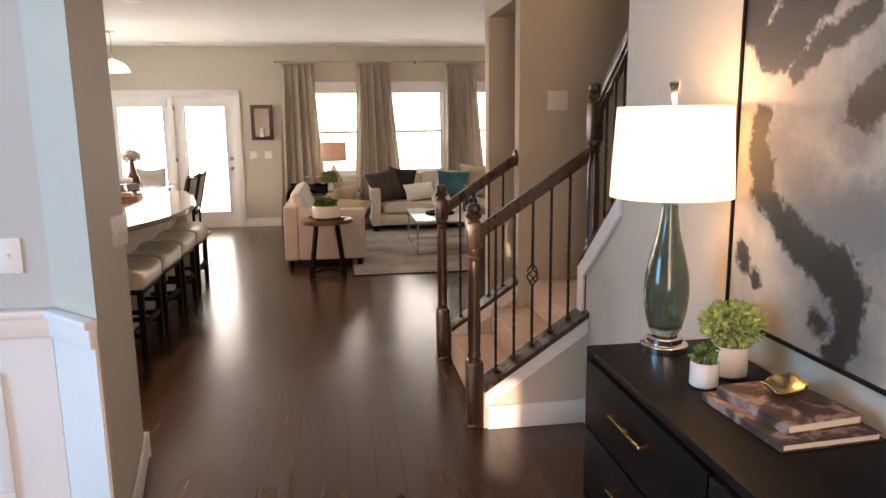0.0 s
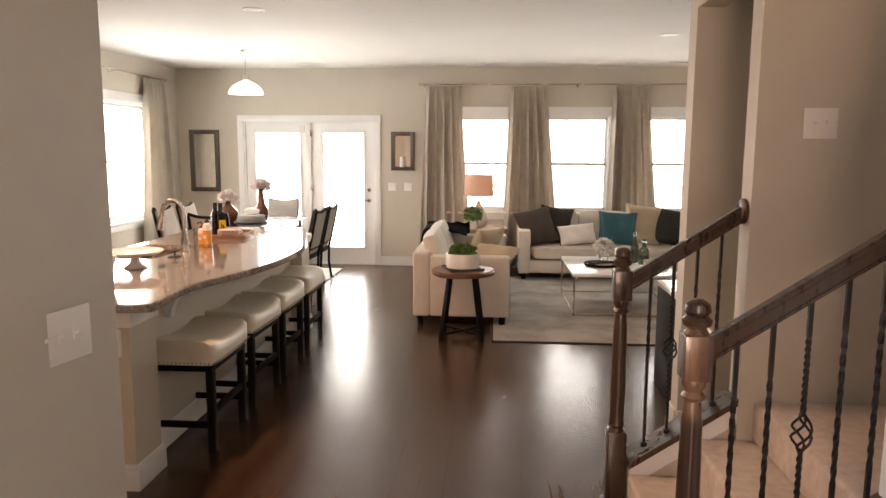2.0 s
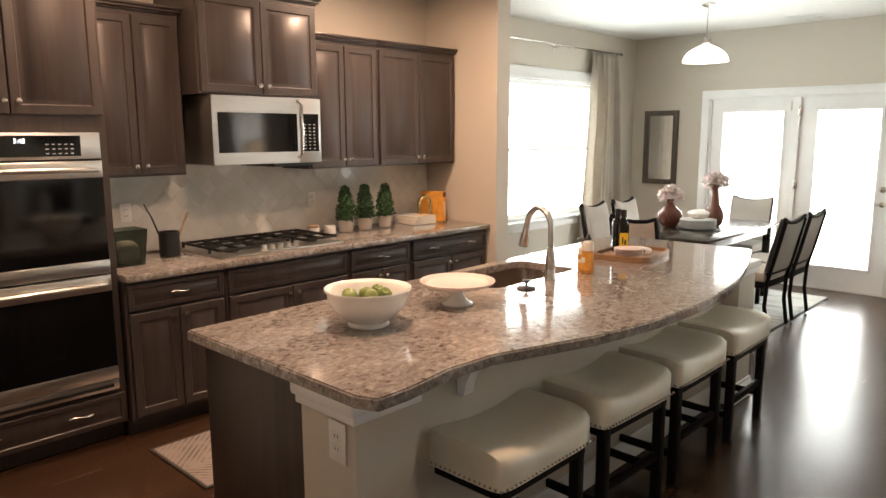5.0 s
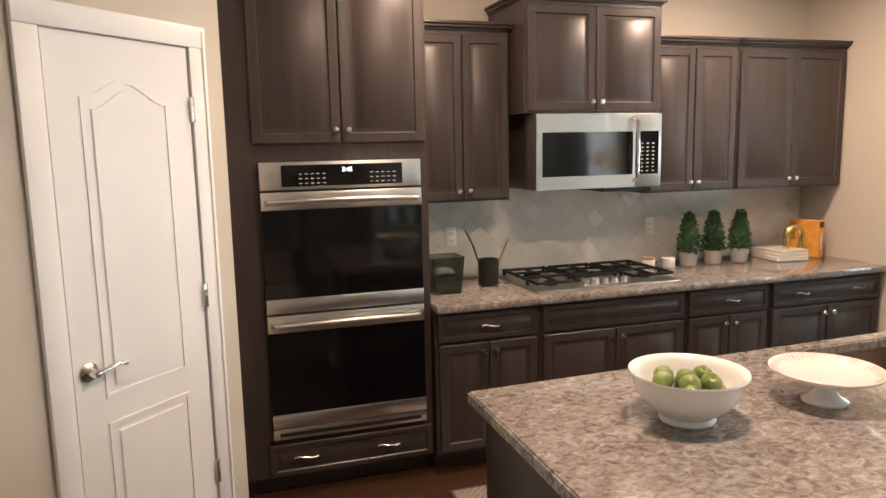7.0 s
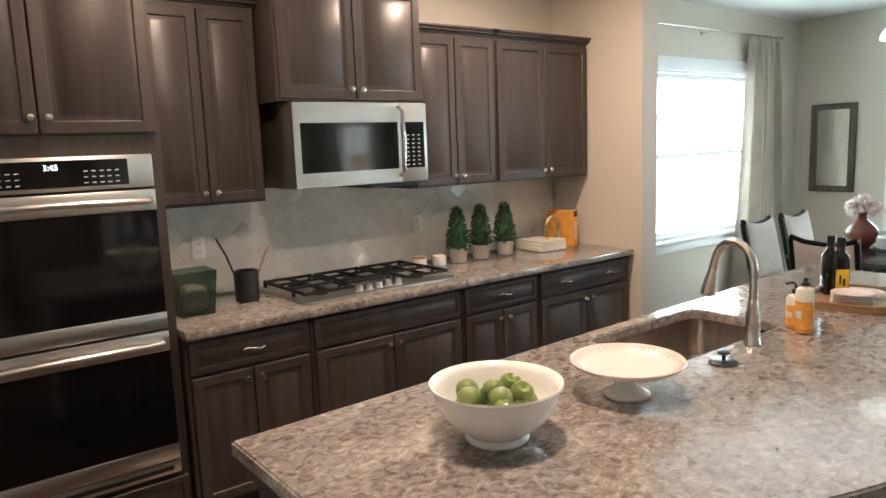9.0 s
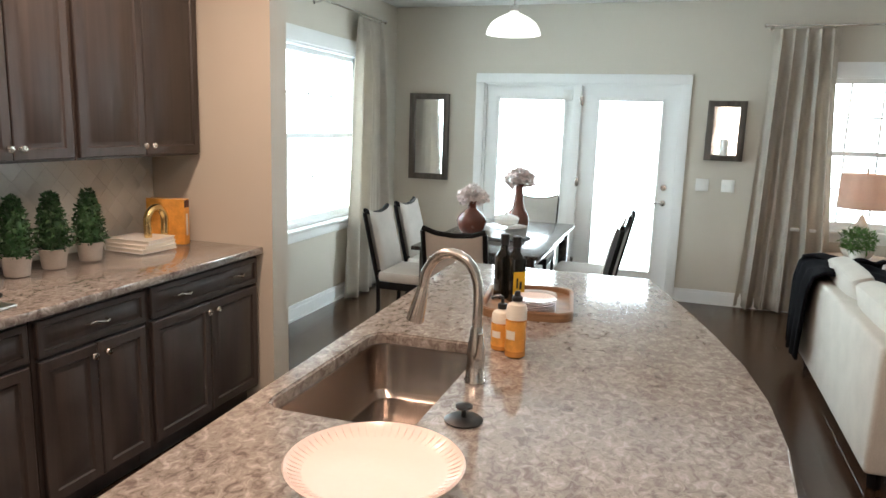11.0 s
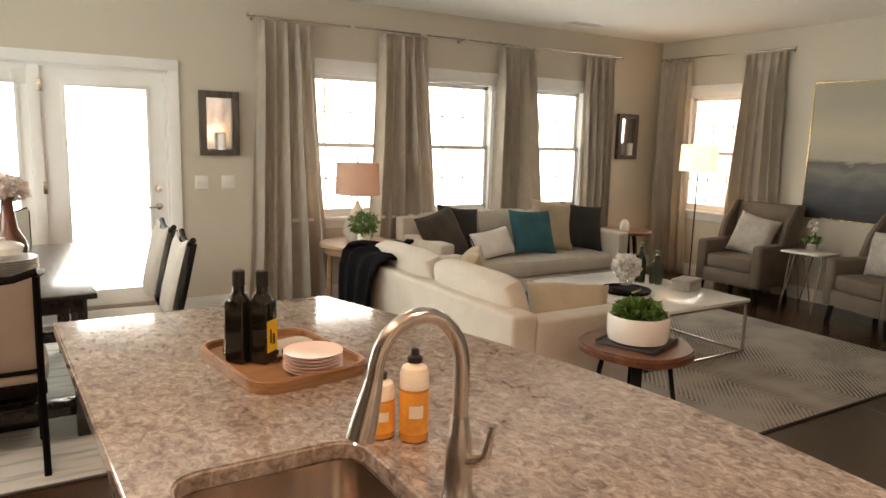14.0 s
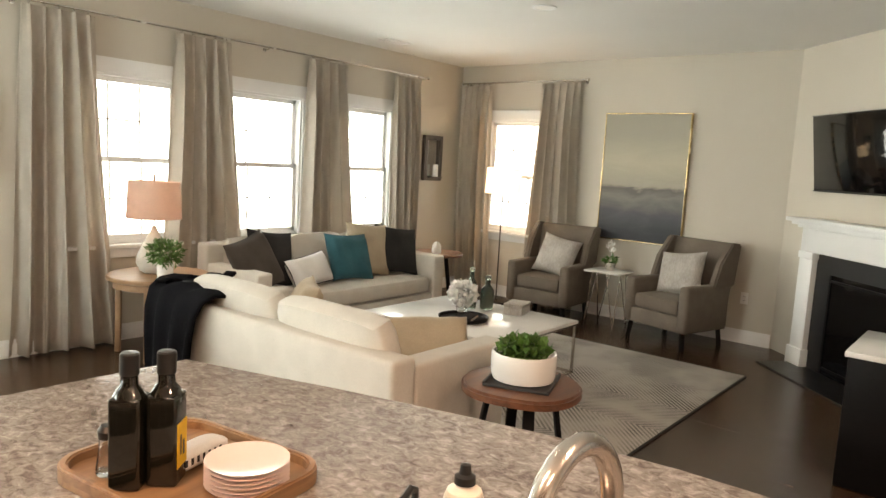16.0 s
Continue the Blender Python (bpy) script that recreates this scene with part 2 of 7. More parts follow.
def shade_mat(name, color, strength=0.0, through=0.5, emit=(1, 0.72, 0.42)):
    """A lampshade: cloth that lets the bulb's light through."""
    m = cloth(name, color, through)
    if strength:
        b = m.node_tree.nodes["Principled BSDF"]
        b.inputs["Emission Color"].default_value = (*emit, 1)
        b.inputs["Emission Strength"].default_value = strength
    return m


def painting(name, stops, warp, scale, vertical):
    """An abstract canvas: soft washes of colour along a warped height."""
    m, t, n, l, b = nodes_of(name)
    coord = n.new("ShaderNodeTexCoord")
    sep, ns, fine = n.new("ShaderNodeSeparateXYZ"), n.new("ShaderNodeTexNoise"), n.new("ShaderNodeTexNoise")
    l.new(coord.outputs["Generated"], sep.inputs[0])
    mp = n.new("ShaderNodeMapping")
    mp.inputs["Scale"].default_value = (1, 1, 3 if vertical else 1)
    l.new(coord.outputs["Object"], mp.inputs[0])
    ns.inputs["Scale"].default_value, ns.inputs["Detail"].default_value, ns.inputs["Distortion"].default_value = scale, 7, 1.2
    ns.inputs["Roughness"].default_value = 0.6
    fine.inputs["Scale"].default_value = 60
    l.new(mp.outputs[0], ns.inputs["Vector"])
    l.new(mp.outputs[0], fine.inputs["Vector"])
    add = n.new("ShaderNodeMath")
    add.operation = "MULTIPLY_ADD"
    add.inputs[1].default_value = warp
    l.new(ns.outputs["Fac"], add.inputs[0])
    if vertical:
        l.new(sep.outputs["Z"], add.inputs[2])
    else:
        add.inputs[2].default_value = 0.5 - warp / 2
    ramp = n.new("ShaderNodeValToRGB")
    el = ramp.color_ramp.elements
    el[0].position, el[0].color = stops[0][0], (*stops[0][1], 1)
    el[1].position, el[1].color = stops[-1][0], (*stops[-1][1], 1)
    for p, c in stops[1:-1]:
        e = el.new(p)
        e.color = (*c, 1)
    l.new(add.outputs[0], ramp.inputs[0])
    l.new(ramp.outputs[0], b.inputs["Base Color"])
    b.inputs["Roughness"].default_value = 0.55
    bp = n.new("ShaderNodeBump")
    bp.inputs["Strength"].default_value, bp.inputs["Distance"].default_value = 0.2, 0.002
    l.new(fine.outputs["Fac"], bp.inputs["Height"])
    l.new(bp.outputs[0], b.inputs["Normal"])
    return m


def ink_canvas(name):
    """Cream and grey washes, large black brush strokes with ragged edges, and a lampshade's painted shadow."""
    m, t, n, l, b = nodes_of(name)

    def vec(op, p, q):
        k = n.new("ShaderNodeVectorMath")
        k.operation = op
        for i, v in enumerate((p, q)):
            if isinstance(v, tuple):
                k.inputs[i].default_value = v
            else:
                l.new(v, k.inputs[i])
        return k

    def num(op, p, q, clamp=False):
        k = n.new("ShaderNodeMath")
        k.operation, k.use_clamp = op, clamp
        for i, v in enumerate((p, q)):
            if isinstance(v, (int, float)):
                k.inputs[i].default_value = v
            else:
                l.new(v, k.inputs[i])
        return k.outputs[0]

    def noise(scale, detail, twist):
        k = n.new("ShaderNodeTexNoise")
        k.inputs["Scale"].default_value, k.inputs["Detail"].default_value, k.inputs["Distortion"].default_value = scale, detail, twist
        l.new(coord.outputs["Object"], k.inputs["Vector"])
        return k

    coord = n.new("ShaderNodeTexCoord")
    wash, bend, rag = noise(3.2, 5, 0.8), noise(7.0, 4, 0.5), noise(34.0, 4, 0.6)
    shifted = vec("SUBTRACT", bend.outputs["Color"], (0.5, 0.5, 0.5)).outputs[0]
    warped = vec("ADD", coord.outputs["Object"], vec("MULTIPLY", shifted, (0.10, 0.0, 0.10)).outputs[0]).outputs[0]
    flat = vec("MULTIPLY", warped, (1, 0, 1)).outputs[0]

    def strokes(rows):
        """The distance to the nearest stroke, from (x, z) to (x, z) with a half-width."""
        near = None
        for ax, az, bx, bz, r in rows:
            way = (bx - ax, 0.0, bz - az)
            pa = vec("SUBTRACT", flat, (ax, 0.0, az)).outputs[0]
            along = num("DIVIDE", vec("DOT_PRODUCT", pa, way).outputs["Value"], max(1e-6, way[0] ** 2 + way[2] ** 2), True)
            foot = n.new("ShaderNodeVectorMath")
            foot.operation = "SCALE"
            foot.inputs[0].default_value = way
            l.new(along, foot.inputs["Scale"])
            d = num("SUBTRACT", vec("DISTANCE", pa, foot.outputs[0]).outputs["Value"], r)
            near = d if near is None else num("MINIMUM", near, d)
        return near

    def mask(d, lo, hi, ragged):
        k = n.new("ShaderNodeMapRange")
        k.interpolation_type = "SMOOTHSTEP"
        k.inputs["From Min"].default_value, k.inputs["From Max"].default_value = lo, hi
        k.inputs["To Min"].default_value, k.inputs["To Max"].default_value = 1, 0
        l.new(num("ADD", d, num("MULTIPLY", num("SUBTRACT", rag.outputs["Fac"], 0.5), ragged)), k.inputs["Value"])
        return k.outputs[0]

    def over(base, color, fac, strength=1.0):
        k = n.new("ShaderNodeMix")
        k.data_type = "RGBA"
        l.new(base, k.inputs["A"])
        k.inputs["B"].default_value = (*color, 1)
        l.new(num("MULTIPLY", fac, strength), k.inputs["Factor"])
        return k.outputs["Result"]

    ramp = n.new("ShaderNodeValToRGB")
    el = ramp.color_ramp.elements
    el[0].position, el[0].color = 0.30, (0.20, 0.19, 0.18, 1)
    el[1].position, el[1].color = 0.66, (0.47, 0.425, 0.365, 1)
    e = el.new(0.45)
    e.color = (0.32, 0.29, 0.257, 1)
    l.new(wash.outputs["Fac"], ramp.inputs[0])
    grey = strokes(((-.46, -.30, -.15, -.27, .07), (-.26, .05, -.33, -.05, .06), (-.62, -.12, -.50, -.20, .05), (-.34, -.54, -.28, -.60, .07), (.10, .20, .45, .05, .12)))
    # the short upright stroke near the left edge paints in the lampshade's shadow
    ink = strokes(((-.80, .44, -.76, .25, .06), (-.44, .32, -.66, .16, .065), (-.30, .21, -.58, .09, .016), (-.71, -.05, -.69, -.24, .035), (-.67, -.27, -.55, -.35, .026),
                   (-.55, -.35, -.36, -.43, .045), (-.36, -.43, -.29, -.47, .055), (-.29, -.47, -.30, -.58, .035), (-.30, -.58, -.35, -.66, .03), (-.22, .05, -.31, -.03, .025),
                   (-.752, -.45, -.748, -.47, .017), (-.695, -.505, -.69, -.515, .011), (-.40, -.57, -.40, -.575, .014), (.10, .45, .40, .10, .07), (.35, -.50, .70, -.25, .06)))
    color = over(ramp.outputs[0], (0.15, 0.152, 0.155), mask(grey, -0.03, 0.08, 0.08), 0.8)
    color = over(color, (0.018, 0.017, 0.016), mask(ink, 0.006, 0.030, 0.06), 0.96)
    l.new(color, b.inputs["Base Color"])
    b.inputs["Roughness"].default_value = 0.42
    return m


WALL = mat("wall_paint", (0.57, 0.52, 0.445), 0.72, vary=0.03, scale=1.2, bump=0.06, fine=260)
CEILING = mat("ceiling_paint", (0.76, 0.75, 0.72), 0.85, vary=0.03, scale=1.0, bump=0.1, fine=200)
TRIM = mat("white_trim", (0.80, 0.80, 0.79), 0.38, vary=0.03, scale=3, bump=0.03)
BLUEWALL = mat("front_room_paint", (0.50, 0.52, 0.50), 0.7, vary=0.03, scale=1.2, bump=0.06, fine=260)
FLOOR = wood("floor_board", (0.043, 0.0215, 0.0118), (0.066, 0.0345, 0.0195), 0.22, "Y", 0.8, 0.0, 0.14, 0.007)
SEAM = mat("floor_seam", (0.034, 0.018, 0.011), 0.7, vary=0.1)
GRANITE = granite("granite")
CABINET = wood("cabinet_stain", (0.034, 0.026, 0.0235), (0.060, 0.046, 0.040), 0.33, "Z", 1.6)
STEEL = mat("brushed_steel", (0.62, 0.60, 0.57), 0.3, 1.0, 0.06, 4, 0.05, 300, stretch=(1, 1, 12))
NICKEL = mat("satin_nickel", (0.62, 0.59, 0.55), 0.24, 1.0, 0.04, 8, 0.0)
CHROME = mat("chrome", (0.8, 0.79, 0.77), 0.08, 1.0, 0.03, 8, 0.0)
BRASS = mat("brass", (0.72, 0.55, 0.30), 0.25, 1.0, 0.08, 12, 0.05)
GOLD = mat("hammered_gold", (0.80, 0.60, 0.28), 0.2, 1.0, 0.15, 25, 0.5, 60)
BLACKGLASS = mat("black_glass", (0.004, 0.004, 0.0045), 0.05, vary=0.05, bump=0.0, spec=0.6)
BLACK = mat("black_wood", (0.007, 0.006, 0.006), 0.46, vary=0.25, scale=5, bump=0.08, stretch=(1, 0.2, 1), spec=0.10)
CASTIRON = mat("cast_iron", (0.012, 0.012, 0.013), 0.55, 0.4, 0.2, 30, 0.2)
IRON = mat("wrought_iron", (0.035, 0.028, 0.024), 0.42, 0.7, 0.2, 30, 0.1)
BANISTER = wood("banister_wood", (0.034, 0.018, 0.011), (0.078, 0.042, 0.026), 0.26, "Z", 2.2, 0.3)
CARPET = mat("carpet", (0.62, 0.50, 0.41), 0.95, vary=0.16, scale=25, bump=0.9, fine=320, sheen=0.4)
LEATHER = mat("cream_leather", (0.66, 0.61, 0.50), 0.36, vary=0.06, scale=9, bump=0.12, fine=140)
SOFA = cloth("sofa_linen", (0.57, 0.53, 0.475), 0.0)
GREYCLOTH = cloth("armchair_wool", (0.155, 0.126, 0.103), 0.0, vary=0.18)
CURTAIN = cloth("curtain_linen", (0.57, 0.51, 0.44), 0.35, vary=0.10)
WHITECER = mat("white_ceramic", (0.80, 0.79, 0.76), 0.16, vary=0.03, bump=0.02)
# white cake stand ware tinted pink for warm light; the side plates share it
WARMCER = mat("warm_tinted_ceramic", (0.78, 0.655, 0.61), 0.2, vary=0.03, bump=0.02)
MARBLE = mat("white_marble", (0.74, 0.72, 0.69), 0.14, vary=0.08, scale=3, bump=0.0)
WALNUT = wood("walnut", (0.085, 0.033, 0.018), (0.20, 0.083, 0.043), 0.32, "X", 1.5)
OAK = wood("oak", (0.28, 0.16, 0.085), (0.42, 0.26, 0.15), 0.42, "X", 1.5)
ACACIA = wood("acacia", (0.17, 0.085, 0.040), (0.36, 0.21, 0.11), 0.4, "X", 1.8)
DARKTABLE = wood("espresso_wood", (0.014, 0.011, 0.010), (0.03, 0.022, 0.018), 0.22, "Y", 1.5, 0.3)
LEAF = mat("leaf_green", (0.075, 0.17, 0.035), 0.5, vary=0.35, scale=18, bump=0.1, per_piece=0.35)
TOPIARY = mat("topiary_green", (0.025, 0.075, 0.025), 0.6, vary=0.4, scale=30, bump=0.1, per_piece=0.4)
PALELEAF = mat("pale_leaf", (0.33, 0.42, 0.14), 0.5, vary=0.3, scale=18, bump=0.1, per_piece=0.3)
APPLE = mat("green_apple", (0.17, 0.225, 0.065), 0.28, vary=0.18, scale=14, bump=0.03)
PETAL = mat("pink_petal", (0.82, 0.73, 0.71), 0.7, vary=0.15, scale=20, bump=0.0, per_piece=0.12)
WHITEPETAL = mat("white_petal", (0.80, 0.79, 0.76), 0.7, vary=0.08, scale=20, bump=0.0, per_piece=0.08)
POT = mat("stone_pot", (0.56, 0.51, 0.46), 0.7, vary=0.1, scale=18, bump=0.2)
GLASS = glass("clear_glass")
SMOKE = glass("smoked_glass", (0.38, 0.44, 0.39))
AMBER = mat("amber_liquid", (0.56, 0.24, 0.06), 0.16, vary=0.05, bump=0.0)
BOTTLE = mat("dark_bottle", (0.008, 0.008, 0.006), 0.07, vary=0.1, bump=0.0, spec=0.7)
MIRROR = mat("mirror_glass", (0.85, 0.85, 0.84), 0.02, 1.0, 0.01, bump=0.0)
FRAMEWOOD = wood("weathered_frame", (0.045, 0.035, 0.028), (0.14, 0.115, 0.095), 0.5, "Z", 2)
PAPER = mat("book_paper", (0.72, 0.68, 0.60), 0.8, vary=0.06, scale=30, bump=0.2, stretch=(1, 1, 8))
TILE = mat("backsplash_tile", (0.64, 0.62, 0.57), 0.10, vary=0.05, scale=5, bump=0.04, per_piece=0.05)
GROUT = mat("grout", (0.66, 0.64, 0.59), 0.5, vary=0.05)
TEAL = cloth("teal_cloth", (0.030, 0.115, 0.145), 0.0, vary=0.25)
CHARCOAL = cloth("charcoal_cloth", (0.038, 0.036, 0.036), 0.0, vary=0.2)
BROWNCLOTH = cloth("brown_cloth", (0.070, 0.058, 0.050), 0.0, vary=0.2)
TANCLOTH = cloth("tan_cloth", (0.46, 0.38, 0.28), 0.0, vary=0.12)
WHITECLOTH = cloth("white_cloth", (0.70, 0.68, 0.66), 0.0)
GREYPILLOW = cloth("grey_woven_cloth", (0.40, 0.37, 0.34), 0.0, scale=90, vary=0.25)
SINKSTEEL = mat("sink_steel", (0.50, 0.435, 0.39), 0.2, 1.0, 0.08, 3, 0.04, 260, stretch=(14, 1, 1))
NAVY = cloth("dark_throw", (0.005, 0.005, 0.007), 0.0, vary=0.3)
CHAIRCLOTH = cloth("chair_linen", (0.42, 0.385, 0.345), 0.0)
YELLOW = mat("yellow_label", (0.75, 0.48, 0.03), 0.5, vary=0.06)
PLASTIC = mat("white_plastic", (0.78, 0.77, 0.74), 0.4, vary=0.02, bump=0.0)
BLACKPLASTIC = mat("black_plastic", (0.015, 0.015, 0.015), 0.35, vary=0.1, bump=0.0)
TERRACOTTA = mat("terracotta", (0.115, 0.040, 0.027), 0.24, vary=0.15, scale=12)
SLATE = mat("slate", (0.03, 0.03, 0.032), 0.6, vary=0.2, scale=12)
ORANGE = mat("orange_print", (0.72, 0.33, 0.06), 0.5, vary=0.2, scale=20)

for dark_cloth in (NAVY, CHARCOAL):
    dark_cloth.node_tree.nodes["Principled BSDF"].inputs["Sheen Weight"].default_value = 0.0
    dark_cloth.node_tree.nodes["Principled BSDF"].inputs["Specular IOR Level"].default_value = 0.06

# ---- mesh helpers ----


def join(*parts_):
    """One bmesh out of several."""
    out = bmesh.new()
    for b in parts_:
        me = bpy.data.meshes.new("tmp")
        b.to_mesh(me)
        b.free()
        out.from_mesh(me)
        bpy.data.meshes.remove(me)
    return out


def box(x0, x1, y0, y1, z0, z1, r=0.0, seg=2):
    bm = bmesh.new()
    bmesh.ops.create_cube(bm, size=1)
    for v in bm.verts:
        v.co = Vector((x0 + (v.co.x + .5) * (x1 - x0), y0 + (v.co.y + .5) * (y1 - y0), z0 + (v.co.z + .5) * (z1 - z0)))
    if r:
        bmesh.ops.bevel(bm, geom=list(bm.edges), offset=r, segments=seg, affect="EDGES", profile=0.5)
    return bm


def lathe(profile, n=28, x=0, y=0, z=0):
    """A turned body from (radius, height) pairs."""
    bm = bmesh.new()
    rings = [[bm.verts.new((x + max(r, 1e-4) * math.cos(6.28318 * i / n), y + max(r, 1e-4) * math.sin(6.28318 * i / n), z + h)) for i in range(n)]
             for r, h in profile]
    for a, b in zip(rings, rings[1:]):
        for i in range(n):
            bm.faces.new((a[i], a[(i + 1) % n], b[(i + 1) % n], b[i]))
    bm.faces.new(rings[0][::-1])
    bm.faces.new(rings[-1])
    return bm


def tube(points, r, n=8, radii=None):
    """A round bar swept along points."""
    bm = bmesh.new()
    pts = [Vector(p) for p in points]
    up, rings = Vector((0.13, 0.21, 0.97)), []
    for i, p in enumerate(pts):
        d = (pts[min(i + 1, len(pts) - 1)] - pts[max(i - 1, 0)]).normalized()
        a = d.cross(up)
        if a.length < 0.05:
            a = d.cross(Vector((1, 0.3, 0)))
        a.normalize()
        b = d.cross(a)
        up = a.cross(d) if a.cross(d).length else up
        rr = radii[i] if radii else r
        rings.append([bm.verts.new(p + (a * math.cos(6.28318 * k / n) + b * math.sin(6.28318 * k / n)) * rr) for k in range(n)])
    for a, b in zip(rings, rings[1:]):
        for i in range(n):
            bm.faces.new((a[i], a[(i + 1) % n], b[(i + 1) % n], b[i]))
    bm.faces.new(rings[0][::-1])
    bm.faces.new(rings[-1])
    bmesh.ops.recalc_face_normals(bm, faces=bm.faces)
    return bm


def beam(p, q, w, h, r=0.0):
    """A rectangular bar from p to q."""
    p, q = Vector(p), Vector(q)
    bm = box(-w / 2, w / 2, -h / 2, h / 2, 0, (q - p).length, r)
    bm.transform(Matrix.Translation(p) @ (q - p).to_track_quat("Z", "Y").to_matrix().to_4x4())
    return bm


def prism(poly, z0, z1, r=0.0, holes=()):
    """A flat outline with holes, pulled up from z0 to z1."""
    bm = bmesh.new()
    edges = []
    for loop in (poly, *holes):
        vs = [bm.verts.new((x, y, z1)) for x, y in loop]
        edges += [bm.edges.new((vs[i], vs[(i + 1) % len(vs)])) for i in range(len(vs))]
    if holes:
        bmesh.ops.triangle_fill(bm, use_beauty=True, use_dissolve=False, edges=edges)
    else:
        bm.faces.new(bm.verts)
    for f in bm.faces:
        if f.normal.z < 0:
            f.normal_flip()
    top = list(bm.faces)
    res = bmesh.ops.extrude_face_region(bm, geom=top)
    low = [g for g in res["geom"] if isinstance(g, bmesh.types.BMVert)]
    for v in low:
        v.co.z = z0
    bmesh.ops.recalc_face_normals(bm, faces=bm.faces)
    if r:
        es = [e for e in bm.edges if abs(e.verts[0].co.z - z1) < 1e-6 and abs(e.verts[1].co.z - z1) < 1e-6
              and len(e.link_faces) == 2 and any(abs(f.normal.z) < 0.5 for f in e.link_faces)]
        bmesh.ops.bevel(bm, geom=es, offset=r, segments=3, affect="EDGES")
    return bm


def cushion(w, d, h, soft=0.35, n=14, x=0, y=0, z=0):
    """A stuffed seat or back cushion, standing on z."""
    bm = bmesh.new()
    bmesh.ops.create_cube(bm, size=2)
    bmesh.ops.subdivide_edges(bm, edges=list(bm.edges), cuts=n // 2, use_grid_fill=True)
    for v in bm.verts:
        c = v.co
        px, py, pz = 1 - abs(c.x) ** 4, 1 - abs(c.y) ** 4, 1 - abs(c.z) ** 4
        k = soft
        v.co = Vector((x + w / 2 * c.x * (1 - k * .22 * (1 - py) * (1 - 0) * abs(c.y) - k * .12 * (1 - pz)),
                       y + d / 2 * c.y * (1 - k * .22 * (1 - px) * abs(c.x) - k * .12 * (1 - pz)),
                       z + h / 2 + h / 2 * c.z * (1 - k * 0.9 * (1 - px * py))))
    bmesh.ops.recalc_face_normals(bm, faces=bm.faces)
    return bm


def pillow(s, h, t=0.15, n=14):
    """A throw pillow in the xz plane, its corners drawn out, facing -y."""
    bm = bmesh.new()
    grids = []
    for side in (-1, 1):
        g = []
        for i in range(n + 1):
            row = []
            for j in range(n + 1):
                u, v = 2 * i / n - 1, 2 * j / n - 1
                puff = ((1 - u ** 4) * (1 - v ** 4)) ** 0.55
                pull = 1 - 0.09 * (1 - u * u) * abs(v) ** 3 - 0
                pullx = 1 - 0.09 * (1 - v * v) * abs(u) ** 3
                wr = 0.006 * math.sin(7 * u + 3 * v) * puff
                row.append(bm.verts.new((u * s / 2 * pullx, side * (t / 2 * puff + wr + 0.004), v * h / 2 * pull)))
            g.append(row)
        grids.append(g)
        for i in range(n):
            for j in range(n):
                q = (g[i][j], g[i + 1][j], g[i + 1][j + 1], g[i][j + 1])
                bm.faces.new(q if side < 0 else q[::-1])
    a, b = grids
    rim = [(i, 0) for i in range(n)] + [(n, j) for j in range(n)] + [(i, n) for i in range(n, 0, -1)] + [(0, j) for j in range(n, 0, -1)]
    for k in range(len(rim)):
        (i, j), (p, q) = rim[k], rim[(k + 1) % len(rim)]
        bm.faces.new((a[p][q], a[i][j], b[i][j], b[p][q]))
    bmesh.ops.recalc_face_normals(bm, faces=bm.faces)
    return bm


def leaves(centre, rx, rz, count, size, seed=1, shell=0.35, aspect=0.5, bend=0.3):
    """Many small bent leaves, in a rough ball."""
    rnd = random.Random(seed)
    bm = bmesh.new()
    c = Vector(centre)
    for _ in range(count):
        d = Vector((rnd.gauss(0, 1), rnd.gauss(0, 1), rnd.gauss(0, 1))).normalized()
        k = shell + (1 - shell) * rnd.random() ** 0.5
        p = c + Vector((d.x * rx * k, d.y * rx * k, d.z * rz * k))
        out = (d + Vector((rnd.uniform(-.7, .7), rnd.uniform(-.7, .7), rnd.uniform(-.4, .7)))).normalized()
        side = out.cross(Vector((rnd.uniform(-1, 1), rnd.uniform(-1, 1), rnd.uniform(-1, 1)))).normalized()
        nrm = side.cross(out)
        s = size * rnd.uniform(0.6, 1.25)
        b0, m1, m2, tip = p, p + out * s * .5 + side * s * aspect * .5 + nrm * s * .1, p + out * s * .5 - side * s * aspect * .5 + nrm * s * .1, p + out * s - nrm * s * bend
        mid = p + out * s * .55
        vs = [bm.verts.new(v) for v in (b0, m1, tip, m2, mid)]
        for f in ((0, 1, 4), (1, 2, 4), (2, 3, 4), (3, 0, 4)):
            bm.faces.new([vs[i] for i in f])
    return bm


def moved(bm, m):
    bm.transform(m)
    return bm


def obj(name, bm, material, sharp=38):
    me = bpy.data.meshes.new(name)
    bm.to_mesh(me)
    bm.free()
    me.materials.append(material)
    for p in me.polygons:
        p.use_smooth = True
    me.set_sharp_from_angle(angle=radians(sharp))
    return new(name, me)


def part(name, bm, material, parent, label="", sharp=38):
    """One mesh object under a thing or under a part."""
    ob = obj(name, bm, material, sharp)
    ob.parent = parent
    return tagged(ob, label=label)


def thing(name, label, category, x=0, y=0, z=0, rz=0, group="", kind=""):
    ob = new(name)
    ob.empty_display_size = 0.1
    ob.matrix_basis = pose(x, y, z, 0, 0, rz)
    return tagged(ob, label, category, group, kind)


def solid(name, bm, material, label, category, x=0, y=0, z=0, rz=0, group="", kind=""):
    """A thing made of one mesh."""
    ob = obj(name, bm, material)
    ob.matrix_basis = pose(x, y, z, 0, 0, rz)
    return tagged(ob, label, category, group, kind)


def structure(name, bm, material, label):
    return tagged(obj(name, bm, material), label, name.split("_")[0], kind="structure")


